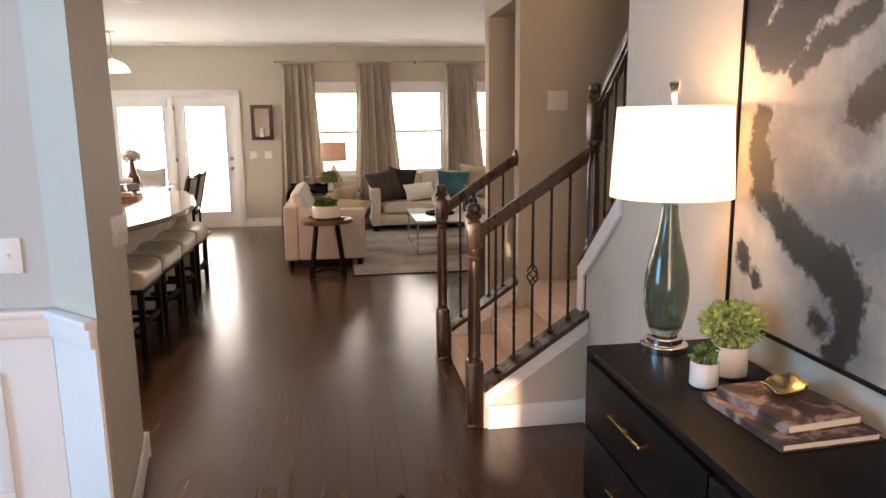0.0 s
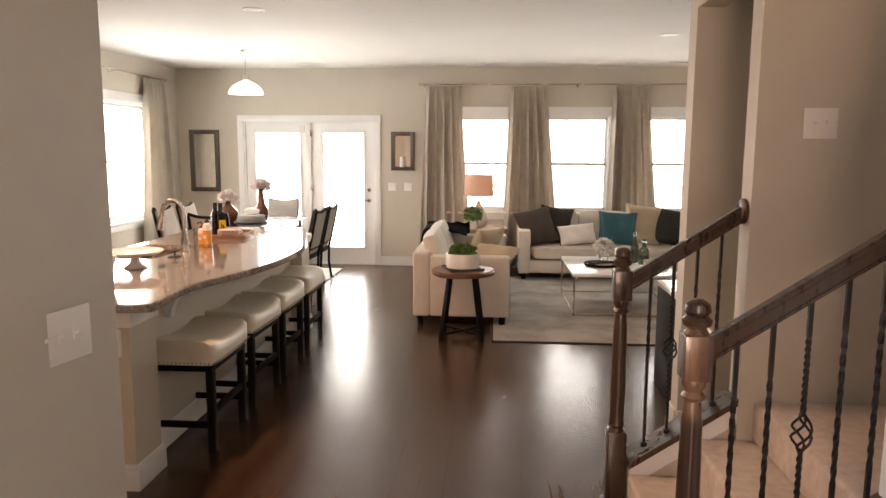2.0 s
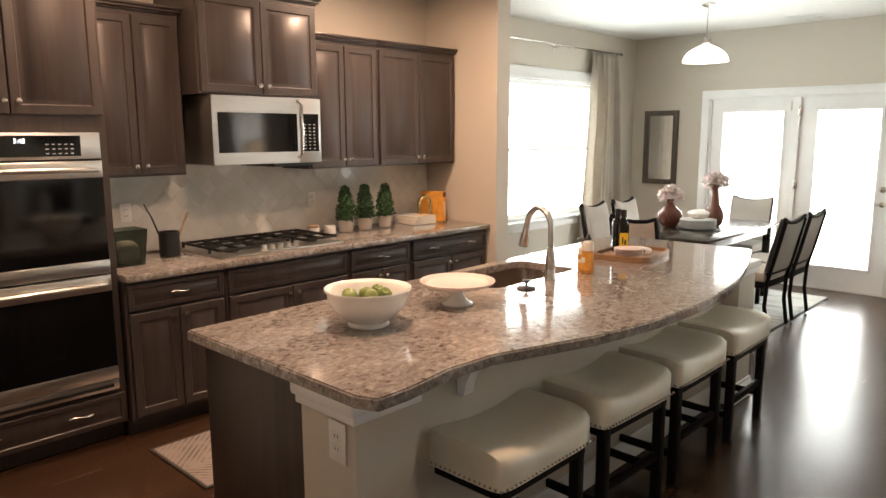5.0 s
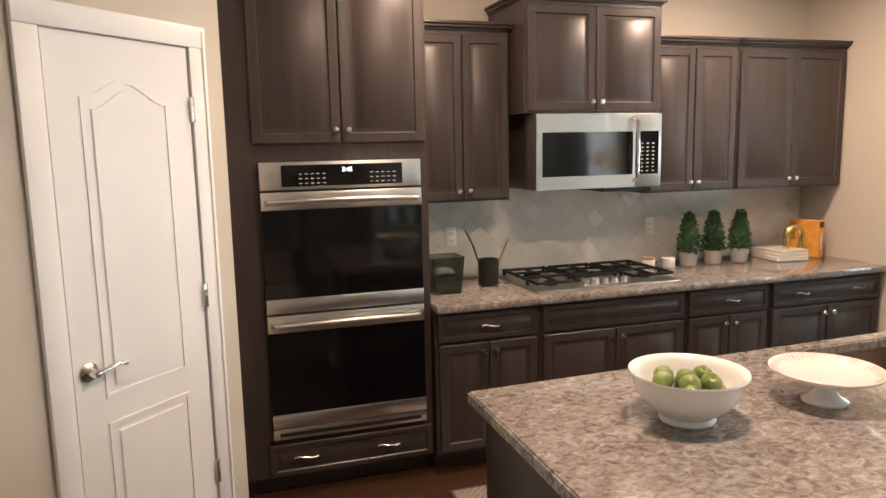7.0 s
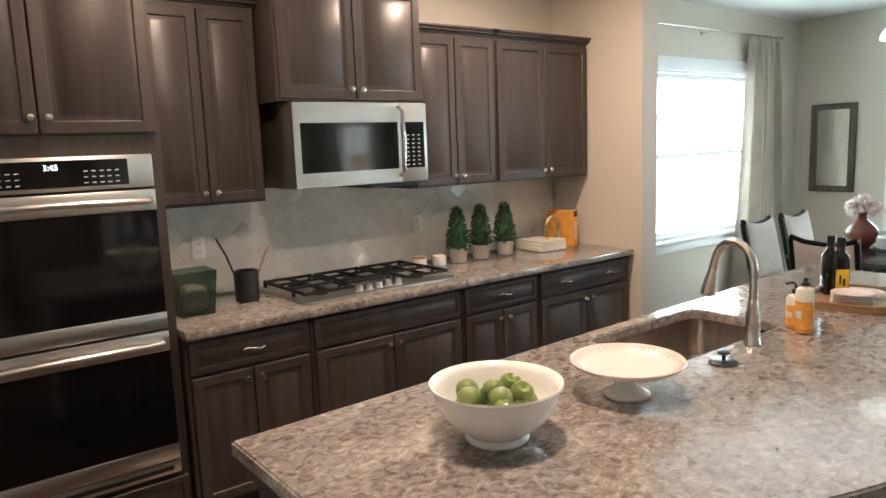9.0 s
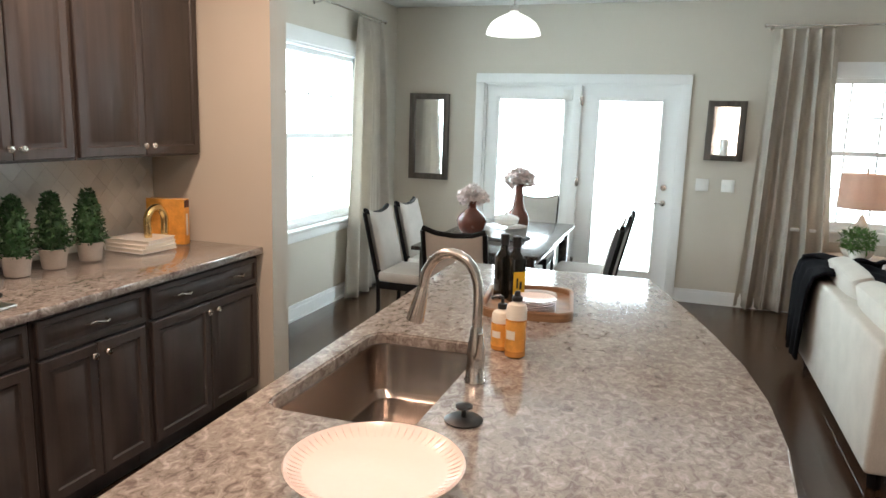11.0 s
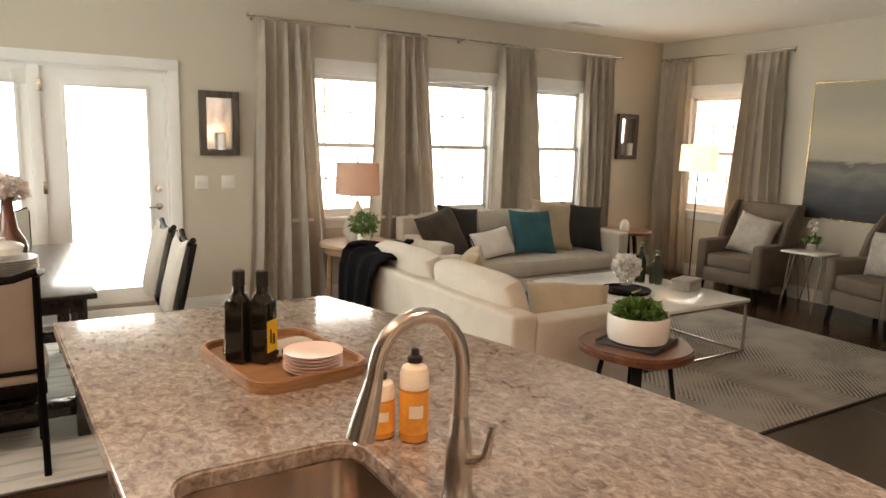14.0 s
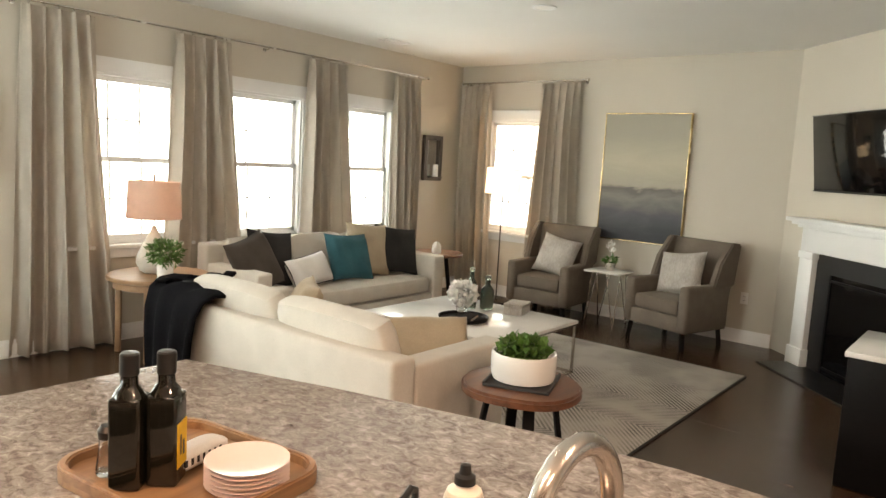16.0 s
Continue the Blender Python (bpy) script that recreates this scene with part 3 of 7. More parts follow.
# ---- structure ----


def wall_cells(u0, u1, z0, z1, holes):
    """The wall's rectangles left over round its holes (u0, u1, z0, z1)."""
    us = sorted({u0, u1, *(h[0] for h in holes), *(h[1] for h in holes)})
    out = []
    for a, b in zip(us, us[1:]):
        inside = sorted((h[2], h[3]) for h in holes if h[0] <= a + 1e-6 and h[1] >= b - 1e-6)
        z = z0
        for lo, hi in inside:
            if lo > z:
                out.append((a, b, z, lo))
            z = hi
        if z < z1:
            out.append((a, b, z, z1))
    return out


def wall_x(name, y0, y1, x0, x1, holes=(), z1=CEIL, material=None, label="painted greige drywall wall"):
    """A wall that runs along x."""
    bm = join(*[box(a, b, y0, y1, lo, hi) for a, b, lo, hi in wall_cells(x0, x1, 0, z1, holes)])
    bmesh.ops.remove_doubles(bm, verts=bm.verts, dist=0.0005)
    return structure(name, bm, material or WALL, label)


def wall_y(name, x0, x1, y0, y1, holes=(), z1=CEIL, material=None, label="painted greige drywall wall"):
    bm = join(*[box(x0, x1, a, b, lo, hi) for a, b, lo, hi in wall_cells(y0, y1, 0, z1, holes)])
    bmesh.ops.remove_doubles(bm, verts=bm.verts, dist=0.0005)
    return structure(name, bm, material or WALL, label)


T = 0.16
DOOR = (-3.77, -1.85, 0.0, 2.06)
EWIN, WWIN = (10.40, 11.32, 0.79, 2.14), (9.20, 10.94, 0.75, 2.22)
wall_x("wall_north", NORTH, NORTH + T, WEST - T, EAST + T, [DOOR] + [(a, b, *WIN_Z) for a, b in WIN_N])
wall_y("wall_east", EAST, EAST + T, 7.86, NORTH, [EWIN])
wall_y("wall_west", WEST - T, WEST, 4.1, NORTH, [WWIN])
wall_x("wall_pier", 8.10, 8.26, WEST, -3.93)
# angled chimney wall, from the east wall to the front wall of the living room
D0, D1 = Vector((EAST, 7.86)), Vector((2.09, 6.0))
structure("wall_fireplace", prism([(EAST, 7.86), (2.09, 6.0), (2.25, 5.88), (EAST + T, 7.6), (EAST + T, 7.86)], 0, CEIL), WALL, "painted greige angled chimney wall")
wall_x("wall_living_front", 5.86, 6.0, 1.04, 2.09)
# short wall with the opening to the side hall
wall_y("wall_hall", 0.90, 1.04, 4.90, 6.0, [(5.02, 5.86, 0, 2.39)], z1=CEIL)
wall_x("wall_stair_back", 4.90, 5.02, 1.04, 2.12, z1=4.6)
wall_y("wall_hall_back", 2.12, 2.24, 4.9, 5.88)
wall_y("wall_stair_east", 2.12, 2.24, -2.1, 4.9, z1=4.6)
# wall beside the upper flight: full height up to y 3.40, then the sloped knee wall
wall_y("wall_foyer_east", 1.0, 1.12, -2.0, 3.40, z1=4.6)
knee = bmesh.new()
KNEE = [(3.40, 0), (3.92, 0), (3.92, 0.845), (3.40, 1.27)]
for xx in (1.0, 1.12):
    knee.faces.new([knee.verts.new((xx, yy, zz)) for yy, zz in KNEE])
knee.faces.ensure_lookup_table()
ka, kb = knee.faces[0], knee.faces[1]
va, vb = list(ka.verts), list(kb.verts)
for i in range(4):
    knee.faces.new((va[i], va[(i + 1) % 4], vb[(i + 1) % 4], vb[i]))
bmesh.ops.recalc_face_normals(knee, faces=knee.faces)
structure("wall_upper_knee", knee, WALL, "painted sloped knee wall beside the upper flight")
structure("wall_header", box(1.0, 1.12, 3.40, 4.9, CEIL, 4.6), WALL, "painted wall above the stair opening")
# left pier between the front room and the kitchen
structure("wall_foyer_pier", prism([(-1.08, 2.78), (-1.26, 3.76), (-1.42, 3.76), (-1.42, 3.10), (-1.29, 2.98)], 0, CEIL), WALL, "painted warm beige wall end between two rooms")
wall_x("wall_front_room", 2.98, 3.10, -4.4, -1.29, material=BLUEWALL, label="cool grey painted wall of the front room")
wall_y("wall_front_room_west", -4.56, -4.4, -2.1, 3.1, [(0.4, 2.0, 0.7, 2.3)], material=BLUEWALL, label="cool grey painted wall of the front room")
# the two small slots are made up, aiming sun at newel head and knee wall
wall_x("wall_front", -2.16, -2.0, -4.56, 2.24, [(-1.0, 0.3, 0.3, 2.62), (-1.785, -1.645, 1.84, 2.12), (-1.68, -1.44, 0.9, 1.26)], label="unseen painted front wall with entrance opening and two added sun slots")
# unseen front entrance: a white door, its large frosted pane added against the sun
fd = thing("door_3", "unseen white front door, its frosted pane added to scatter the sun", "door", kind="structure")
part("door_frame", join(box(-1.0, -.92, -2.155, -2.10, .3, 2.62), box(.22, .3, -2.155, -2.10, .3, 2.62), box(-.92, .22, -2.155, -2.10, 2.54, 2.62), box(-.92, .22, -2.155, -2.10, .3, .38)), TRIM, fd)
part("pane", box(-.92, .22, -2.14, -2.13, .38, 2.54), cloth("sun_diffuser", (.80, .80, .80), .6, vary=.02), fd)
# pantry corner
structure("wall_pantry", prism([(-3.93, 4.17), (-3.56, 4.17), (-2.49, 3.10), (-2.66, 3.10), (-3.62, 4.05), (-3.93, 4.05)], 0, CEIL), WALL, "painted angled pantry wall")
wall_x("wall_kitchen_end", 4.02, 4.14, WEST - T, -3.93)
# unseen wall outside the west window, added to keep the sun out
structure("wall_outer_wing", box(-6.2, -6.05, 4.0, 9.3, -0.3, 3.4), WALL, "plain unseen outer wall added to shade the west window from sun")
structure("ceiling", join(box(WEST - T, EAST + T, 4.95, NORTH + T, CEIL, CEIL + 0.1), box(-4.56, 1.0, -2.1, 4.95, CEIL, CEIL + 0.1)), CEILING, "flat white painted ceiling")
structure("ceiling_stairwell", box(1.0, 2.24, -2.1, 5.02, 4.6, 4.7), CEILING, "flat white stairwell ceiling")
structure("floor_base", box(WEST - T, EAST + T, -2.16, NORTH + T, -0.12, -0.0035), SEAM, "dark subfloor between hardwood boards")
structure("ground", box(-60, 60, -60, 80, -0.5, -0.3), mat("lawn", (0.10, 0.13, 0.05), 0.9, vary=0.3, scale=0.6, bump=0.3), "mown lawn round the house")


def molding(points, h=0.13, t=0.016):
    """A baseboard with a stepped top, along a line of (x, y), thickness to the left of the way."""
    outs = []
    for (ax, ay), (bx, by) in zip(points, points[1:]):
        d = Vector((bx - ax, by - ay, 0))
        L = d.length
        b = join(box(-t * .0, L, 0, t, 0.0, h - 0.03), box(0, L, 0, t * .6, h - 0.03, h), box(0, L, 0, t * 1.6, 0, 0.018))
        outs.append(moved(b, Matrix.Translation((ax, ay, 0)) @ Matrix.Rotation(math.atan2(d.y, d.x), 4, "Z")))
    return join(*outs)


g = 0.003
structure("baseboard_north", molding([(EAST, NORTH - g), (-1.78, NORTH - g)]), TRIM, "white painted wood baseboard")
structure("baseboard_northwest", molding([(-3.84, NORTH - g), (WEST + g, NORTH - g), (WEST + g, 8.26)]), TRIM, "white painted wood baseboard")
structure("baseboard_pier", join(box(-3.93 + g, -3.912, 8.08, 8.28, 0, 0.13, 0.004), box(WEST, -3.912, 8.263, 8.28, 0, 0.13, 0.004)), TRIM, "white painted wood baseboard round the pier")
structure("baseboard_east", molding([(EAST - g, 7.87), (EAST - g, NORTH)]), TRIM, "white painted wood baseboard")
structure("baseboard_hall", join(box(0.882, 0.897, 5.86, 6.016, 0, 0.13, 0.004), box(0.9, 1.04, 5.842, 5.857, 0, 0.13, 0.004), box(0.882, 2.0, 6.003, 6.018, 0, .13, .004), box(0.882, 0.897, 4.98, 5.02, 0, 0.13, .004)), TRIM, "white painted wood baseboard round the hall wall")
structure("baseboard_pier_foyer", join(box(-1.43, -1.238, 3.763, 3.78, 0, 0.13, 0.004), moved(box(0, 1.0, -0.016, -0.003, 0, 0.13, 0.004), Matrix.Translation((-1.08, 2.78, 0)) @ Matrix.Rotation(math.atan2(0.98, -0.18), 4, "Z"))), TRIM, "white painted wood baseboard round the wall end")
structure("baseboard_knee", box(0.985, 0.997, 0.5, 3.86, 0, 0.13, 0.004), TRIM, "white painted wood baseboard")

# front room wainscot: chair rail and raised frame
structure("trim_wainscot", join(box(-4.3, -1.30, 2.966, 2.978, 0.13, 0.875), box(-4.3, -1.29, 2.94, 2.978, 0.875, 0.965, 0.008), box(-4.3, -1.29, 2.925, 2.978, 0.945, 0.975, 0.006),
                               box(-4.3, -1.29, 2.955, 2.966, 0, 0.13),
                               *[box(a, b, 2.950, 2.964, c, d, 0.005) for a, b, c, d in ((-2.5, -1.48, 0.705, 0.745), (-2.5, -1.48, 0.25, 0.29), (-1.52, -1.48, 0.29, 0.705), (-2.5, -2.46, 0.29, 0.705))]), TRIM, "white painted wainscot with chair rail and raised frame")
ang = math.atan2(0.20, -0.21)
structure("trim_chair_rail_return", moved(join(box(0, 0.285, 0.0, 0.012, 0.0, 0.875), box(-.005, 0.285, 0, 0.03, 0.875, 0.965, 0.006), box(-.01, 0.285, 0, 0.045, 0.945, 0.975, 0.005)),
                                         Matrix.Translation((-1.083, 2.777, 0)) @ Matrix.Rotation(ang, 4, "Z")), TRIM, "white chair rail turned onto the wall end")


def window(name, label, axis, plane, out, a, b, z0, z1, cols=3):
    """A double-hung window in a wall that runs along axis; out: +1 or -1, the way outdoors across the wall."""
    w = thing(name, label, "window", kind="structure")

    def B(u0, u1, d0, d1, lo, hi, r=0.0):
        p, q = sorted((plane + out * d0, plane + out * d1))
        return box(u0, u1, p, q, lo, hi, r) if axis == "x" else box(p, q, u0, u1, lo, hi, r)
    c = 0.085
    part("window_frame", join(B(a - c, a + .012, -.02, -.003, z0, z1 + c, .003), B(b - .012, b + c, -.02, -.003, z0, z1 + c, .003), B(a - c, b + c, -.024, -.003, z1 - .012, z1 + c + .02, .003),
                              B(a, a + .03, 0, .12, z0, z1), B(b - .03, b, 0, .12, z0, z1), B(a, b, 0, .12, z1 - .03, z1), B(a, b, 0.02, .12, z0, z0 + .03)), TRIM, w)
    part("window_sill", join(B(a - c - .02, b + c + .02, -.06, .02, z0 - .03, z0, .006), B(a - c, b + c, -.018, -.003, z0 - .11, z0 - .03, .003)), TRIM, w)
    mid = (z0 + z1) / 2
    for nm, lo, hi, d in (("lower_sash", z0 + .03, mid + .02, .04), ("upper_sash", mid - .02, z1 - .03, .075)):
        s = .04
        u0, u1 = a + .03, b - .03
        bars = [B(u0, u0 + s, d, d + .03, lo, hi), B(u1 - s, u1, d, d + .03, lo, hi), B(u0, u1, d, d + .031, lo, lo + s), B(u0, u1, d, d + .031, hi - s, hi)]
        for k in range(1, cols):
            x = u0 + s + (u1 - u0 - 2 * s) * k / cols
            bars.append(B(x - .0065, x + .0065, d + .009, d + .023, lo + s, hi - s))
        bars.append(B(u0 + s, u1 - s, d + .0085, d + .0235, (lo + hi) / 2 - .0065, (lo + hi) / 2 + .0065))
        sash = part(nm, join(*bars), TRIM, w)
        pane = part("pane", B(u0 + s, u1 - s, d + .014, d + .018, lo + s, hi - s), GLASS, sash)
        pane.visible_shadow = False
    return w


for i, (a, b) in enumerate(WIN_N):
    window("window_%d" % (i + 1), "white double-hung window with muntins, bright daylight outside", "x", NORTH, 1, a, b, *WIN_Z)
window("window_4", "white double-hung window in the east wall beside curtains", "y", EAST, 1, *EWIN)
window("window_5", "wide white double-hung window by the dining table", "y", WEST, -1, *WWIN, cols=4)

# patio door: fixed panel and hinged leaf, both with full glass
pd = thing("door_1", "white glazed patio door beside a fixed glass panel, closed", "door", kind="structure")
y = NORTH
part("door_frame", join(box(-3.84, -3.75, y - .022, y - .003, 0, 2.125, .004), box(-1.87, -1.78, y - .022, y - .003, 0, 2.125, .004), box(-3.84, -1.78, y - .024, y - .003, 2.04, 2.13, .004),
                        box(-3.77, -3.73, y, y + .14, 0, 2.06), box(-1.89, -1.85, y, y + .14, 0, 2.06), box(-3.77, -1.85, y, y + .14, 2.02, 2.06), box(-2.86, -2.78, y + .0, y + .14, 0.02, 2.02, .004),
                        box(-3.77, -1.85, y, y + .14, 0, .02)), TRIM, pd)
for nm, a, b, ga, gb in (("fixed_panel", -3.73, -2.86, -3.60, -2.95), ("door_leaf", -2.78, -1.89, -2.61, -2.03)):
    leaf = part(nm, join(*[box(u0, u1, y + .03, y + .075, lo, hi) for u0, u1, lo, hi in wall_cells(a, b, 0.02, 2.02, [(ga, gb, 0.25, 1.88)])],
                         *[box(u0, u1, y + .02, y + .03, lo, hi, .003) for u0, u1, lo, hi in ((ga - .03, ga, .22, 1.91), (gb, gb + .03, .22, 1.91), (ga, gb, 1.88, 1.91), (ga, gb, .22, .25))]), TRIM, pd)
    pane = part("pane", box(ga, gb, y + .05, y + .056, 0.25, 1.88), GLASS, leaf)
    pane.visible_shadow = False
part("handle", join(moved(lathe([(.028, 0), (.03, .004), (.024, .012), (.012, .014), (.012, .05)]), Matrix.Translation((-1.955, y + .028, .93)) @ Matrix.Rotation(radians(90), 4, "X")),
                    tube([(-1.955, y - .02, .93), (-1.99, y - .025, .932), (-2.06, y - .022, .925)], .009)), NICKEL, pd, "satin nickel lever handle")
part("deadbolt", moved(lathe([(.03, 0), (.03, .012), (.022, .02), (.0, .021)]), Matrix.Translation((-1.955, y + .028, 1.08)) @ Matrix.Rotation(radians(90), 4, "X")), NICKEL, pd)
for z in (.25, 1.05, 1.83):
    part("hinge", box(-2.795, -2.765, y - .002, y + .028, z, z + .09, .003), NICKEL, pd)
part("door_sensor", box(-2.96, -2.87, y + .005, y + .03, 1.88, 1.98, .004), PLASTIC, pd)

# angled pantry door
pt = thing("door_2", "white two-panel pantry door with arched upper panel, closed", "door", -3.405, 4.015, 0, -45, kind="structure")
W = 0.50


def arch(x0, x1, z0, z1, rise, n=28):
    return [(x0, z0), (x1, z0), (x1, z1)] + [(x1 + (x0 - x1) * k / n, z1 + rise * 0.5 * (1 - math.cos(2 * math.pi * k / n))) for k in range(1, n)] + [(x0, z1)]


UPX = Matrix.Rotation(radians(90), 4, "X")
part("door_frame", join(box(-.125, -.047, .003, .022, 0, 2.08, .004), box(W + .008, W + .085, .003, .022, 0, 2.08, .004), box(-.125, W + .085, .003, .024, 2.08, 2.155, .004), box(-.118, -.105, .022, .027, 0, 2.14, .002)), TRIM, pt)
part("door_leaf", box(-.04, W, .002, .012, .01, 2.075), TRIM, pt)
for nm, z0, z1, rise in (("upper_panel", .925, 1.885, .062), ("lower_panel", .22, .84, 0.0)):
    ring = prism(arch(.058, W - .105, z0, z1, rise), 0, .005, 0, [arch(.073, W - .12, z0 + .015, z1 - .015, rise)])
    inner = prism(arch(.093, W - .14, z0 + .035, z1 - .035, rise), 0, .006, .003)
    part(nm, moved(join(ring, inner), Matrix.Translation((0, .011, 0)) @ Matrix.Scale(-1, 4, (0, 1, 0)) @ UPX), TRIM, pt)
part("handle", join(moved(lathe([(.032, 0), (.032, .006), (.024, .012), (.013, .016), (.013, .045), (.010, .05)]), Matrix.Translation((W - .05, .012, 1.03)) @ Matrix.Rotation(radians(-90), 4, "X")), tube([(W - .05, .055, 1.03), (W - .08, .06, 1.035), (W - .13, .056, 1.045), (W - .165, .052, 1.035)], .008, 8)), NICKEL, pt, "satin nickel lever handle")
for z in (.44, 1.135, 1.815):
    part("hinge", box(-.052, -.034, .012, .026, z, z + .09, .002), NICKEL, pt)

# ---- kitchen ----


def panel_front(y0, y1, z0, z1, x, t=0.02, inset=0.055, face=1):
    """A raised-panel front that faces +x (face=1) or -x, its back at x."""
    bm = box(min(x, x + face * t), max(x, x + face * t), y0, y1, z0, z1)
    front = [f for f in bm.faces if f.normal.x * face > 0.9]
    bmesh.ops.bevel(bm, geom=list(front[0].edges), offset=0.004, segments=1, affect="EDGES")
    front = [max((f for f in bm.faces if f.normal.x * face > 0.9), key=lambda f: f.calc_area())]
    if inset and min(y1 - y0, z1 - z0) > 2.4 * inset:
        bmesh.ops.inset_region(bm, faces=front, thickness=inset, depth=0)
        bmesh.ops.inset_region(bm, faces=front, thickness=0.008, depth=-0.008)
        bmesh.ops.inset_region(bm, faces=front, thickness=0.02, depth=0)
        bmesh.ops.inset_region(bm, faces=front, thickness=0.012, depth=0.005)
    return bm


def knob_at(x, y, z, face=1):
    return moved(lathe([(.007, 0), (.006, .012), (.013, .018), (.016, .024), (.013, .03), (0, .032)], 14), Matrix.Translation((x, y, z)) @ Matrix.Rotation(radians(90 * face), 4, "Y"))


def pull_at(x, y, z, w=0.10, face=1):
    pts = [(x, y - w / 2, z), (x + face * .022, y - w / 2 + .004, z + .002), (x + face * .026, y - w * .3, z + .008), (x + face * .028, y, z),
           (x + face * .026, y + w * .3, z - .006), (x + face * .022, y + w / 2 - .004, z), (x, y + w / 2, z)]
    return tube(pts, .0055, 8)


def crown(y0, y1, z, xb, xf):
    return join(box(xb, xf + .012, y0 - .006, y1 + .006, z, z + .014, .003), box(xb, xf + .028, y0 - .02, y1 + .02, z + .012, z + .03, .004), box(xb, xf + .04, y0 - .03, y1 + .03, z + .028, z + .045, .004))


def base_cabinet(label, y0, y1, pulls, doors=2, face=1, xb=WEST + .006, xf=-4.035):
    c = thing("base_cabinet", label, "cabinet", group="base cabinets")
    part("body", join(box(min(xb, xf), max(xb, xf), y0, y1, .10, .875), box(min(xb, xf - face * .07), max(xb, xf - face * .07), y0, y1, 0.002, .10)), CABINET, c)
    d = part("drawer", panel_front(y0 + .015, y1 - .015, .715, .86, xf + face * .001, .02, .03, face), CABINET, c)
    for k in range(pulls):
        part("pull", pull_at(xf + face * .02, y0 + (y1 - y0) * (k + .5) / pulls, .79, face=face), NICKEL, d, "satin nickel wavy pull")
    w = (y1 - y0 - .03) / doors
    for k in range(doors):
        a = y0 + .015 + w * k
        dr = part("door", panel_front(a + .003, a + w - .003, .125, .70, xf + face * .001, .02, .055, face), CABINET, c)
        part("knob", knob_at(xf + face * .02, a + (w - .035 if k == 0 else .035), .655, face), NICKEL, dr, "round satin nickel knob")
    return c


def wall_cabinet(label, y0, y1, z0, z1, xf, xb=WEST + .006):
    c = thing("wall_cabinet", label, "cabinet", group="wall cabinets")
    part("body", box(xb, xf, y0, y1, z0, z1), CABINET, c)
    part("crown_molding", crown(y0, y1, z1, xb, xf), CABINET, c)
    w = (y1 - y0 - .02) / 2
    for k in range(2):
        a = y0 + .01 + w * k
        dr = part("door", panel_front(a + .003, a + w - .003, z0 + .012, z1 - .025, xf + .001, .02, .055), CABINET, c)
        part("knob", knob_at(xf + .02, a + (w - .03 if k == 0 else .03), z0 + .06), NICKEL, dr, "round satin nickel knob")
    return c


base_cabinet("dark-stained base cabinet with one drawer beside the oven tower", 5.135, 5.715, 1)
base_cabinet("dark-stained base cabinet with a wide front under the cooktop", 5.72, 6.635, 0)
base_cabinet("dark-stained base cabinet with one drawer and two doors", 6.64, 7.225, 1)
base_cabinet("dark-stained base cabinet with a wide drawer beside the pier", 7.23, 8.09, 2)
wall_cabinet("dark-stained wall cabinet beside the oven tower", 5.14, 5.70, 1.405, 2.33, -4.39)
wall_cabinet("deeper dark-stained wall cabinet above the microwave", 5.715, 6.56, 1.88, 2.47, -4.215)
wall_cabinet("dark-stained wall cabinet between the microwave and the corner", 6.60, 7.235, 1.405, 2.29, -4.39)
wall_cabinet("dark-stained wall cabinet beside the pier", 7.24, 8.09, 1.405, 2.29, -4.39)

solid("kitchen_countertop", box(WEST + .004, -3.985, 5.135, 8.095, .877, .915, .006), GRANITE, "polished speckled granite countertop on the base cabinets", "countertop")

tower = thing("oven_cabinet", "tall dark-stained cabinet round a double wall oven", "cabinet")
XF = -4.085
for a, b, lo, hi in wall_cells(4.16, 5.13, .10, 2.66, [(4.31, 5.085, .30, 1.655)]):
    part("panel", box(WEST + .006, XF, a, b, lo, hi), CABINET, tower)
part("toe_kick", box(WEST + .006, XF - .07, 4.16, 5.13, 0.002, .10), CABINET, tower)
part("back_panel", box(WEST + .006, -4.4, 4.312, 5.083, .302, 1.653), CABINET, tower)
part("crown_molding", crown(4.16, 5.13, 2.66, WEST + .006, XF), CABINET, tower)
for a, b, k in ((4.29, 4.70, .385), (4.705, 5.115, .03)):
    dr = part("door", panel_front(a, b, 1.74, 2.64, XF + .001), CABINET, tower)
    part("knob", knob_at(XF + .02, a + k, 1.80), NICKEL, dr, "round satin nickel knob")
dw = part("drawer", panel_front(4.29, 5.115, .11, .275, XF + .001, .02, .03), CABINET, tower)
for yy in (4.46, 4.88):
    part("pull", pull_at(XF + .02, yy, .205, .12), NICKEL, dw, "satin nickel wavy pull")

oven = thing("double_oven", "stainless double wall oven with black glass doors", "oven")
XO = XF + .004
part("frame", box(XO - .3, XO + .004, 4.315, 5.08, .305, 1.65), BLACKPLASTIC, oven)
cp = part("control_panel", box(XO + .005, XO + .03, 4.31, 5.085, 1.525, 1.655, .004), STEEL, oven)
dp = part("display", box(XO + .031, XO + .033, 4.41, 4.99, 1.54, 1.64), BLACKGLASS, cp)
PRINT = mat("panel_print", (0.5, 0.5, 0.5), 0.5, vary=0.02, bump=0)
keys = [box(XO + .0332, XO + .0336, 4.49 + i * .028, 4.505 + i * .028, 1.552 + j * .022, 1.556 + j * .022) for i in range(5) for j in range(3)]
keys += [box(XO + .0332, XO + .0336, 4.83 + i * .028, 4.845 + i * .028, 1.552 + j * .022, 1.556 + j * .022) for i in range(5) for j in range(3)]
tagged(part("printed_keys", join(*keys), PRINT, dp), kind="stuff")
clock = bpy.data.curves.new("clock_digits", "FONT")
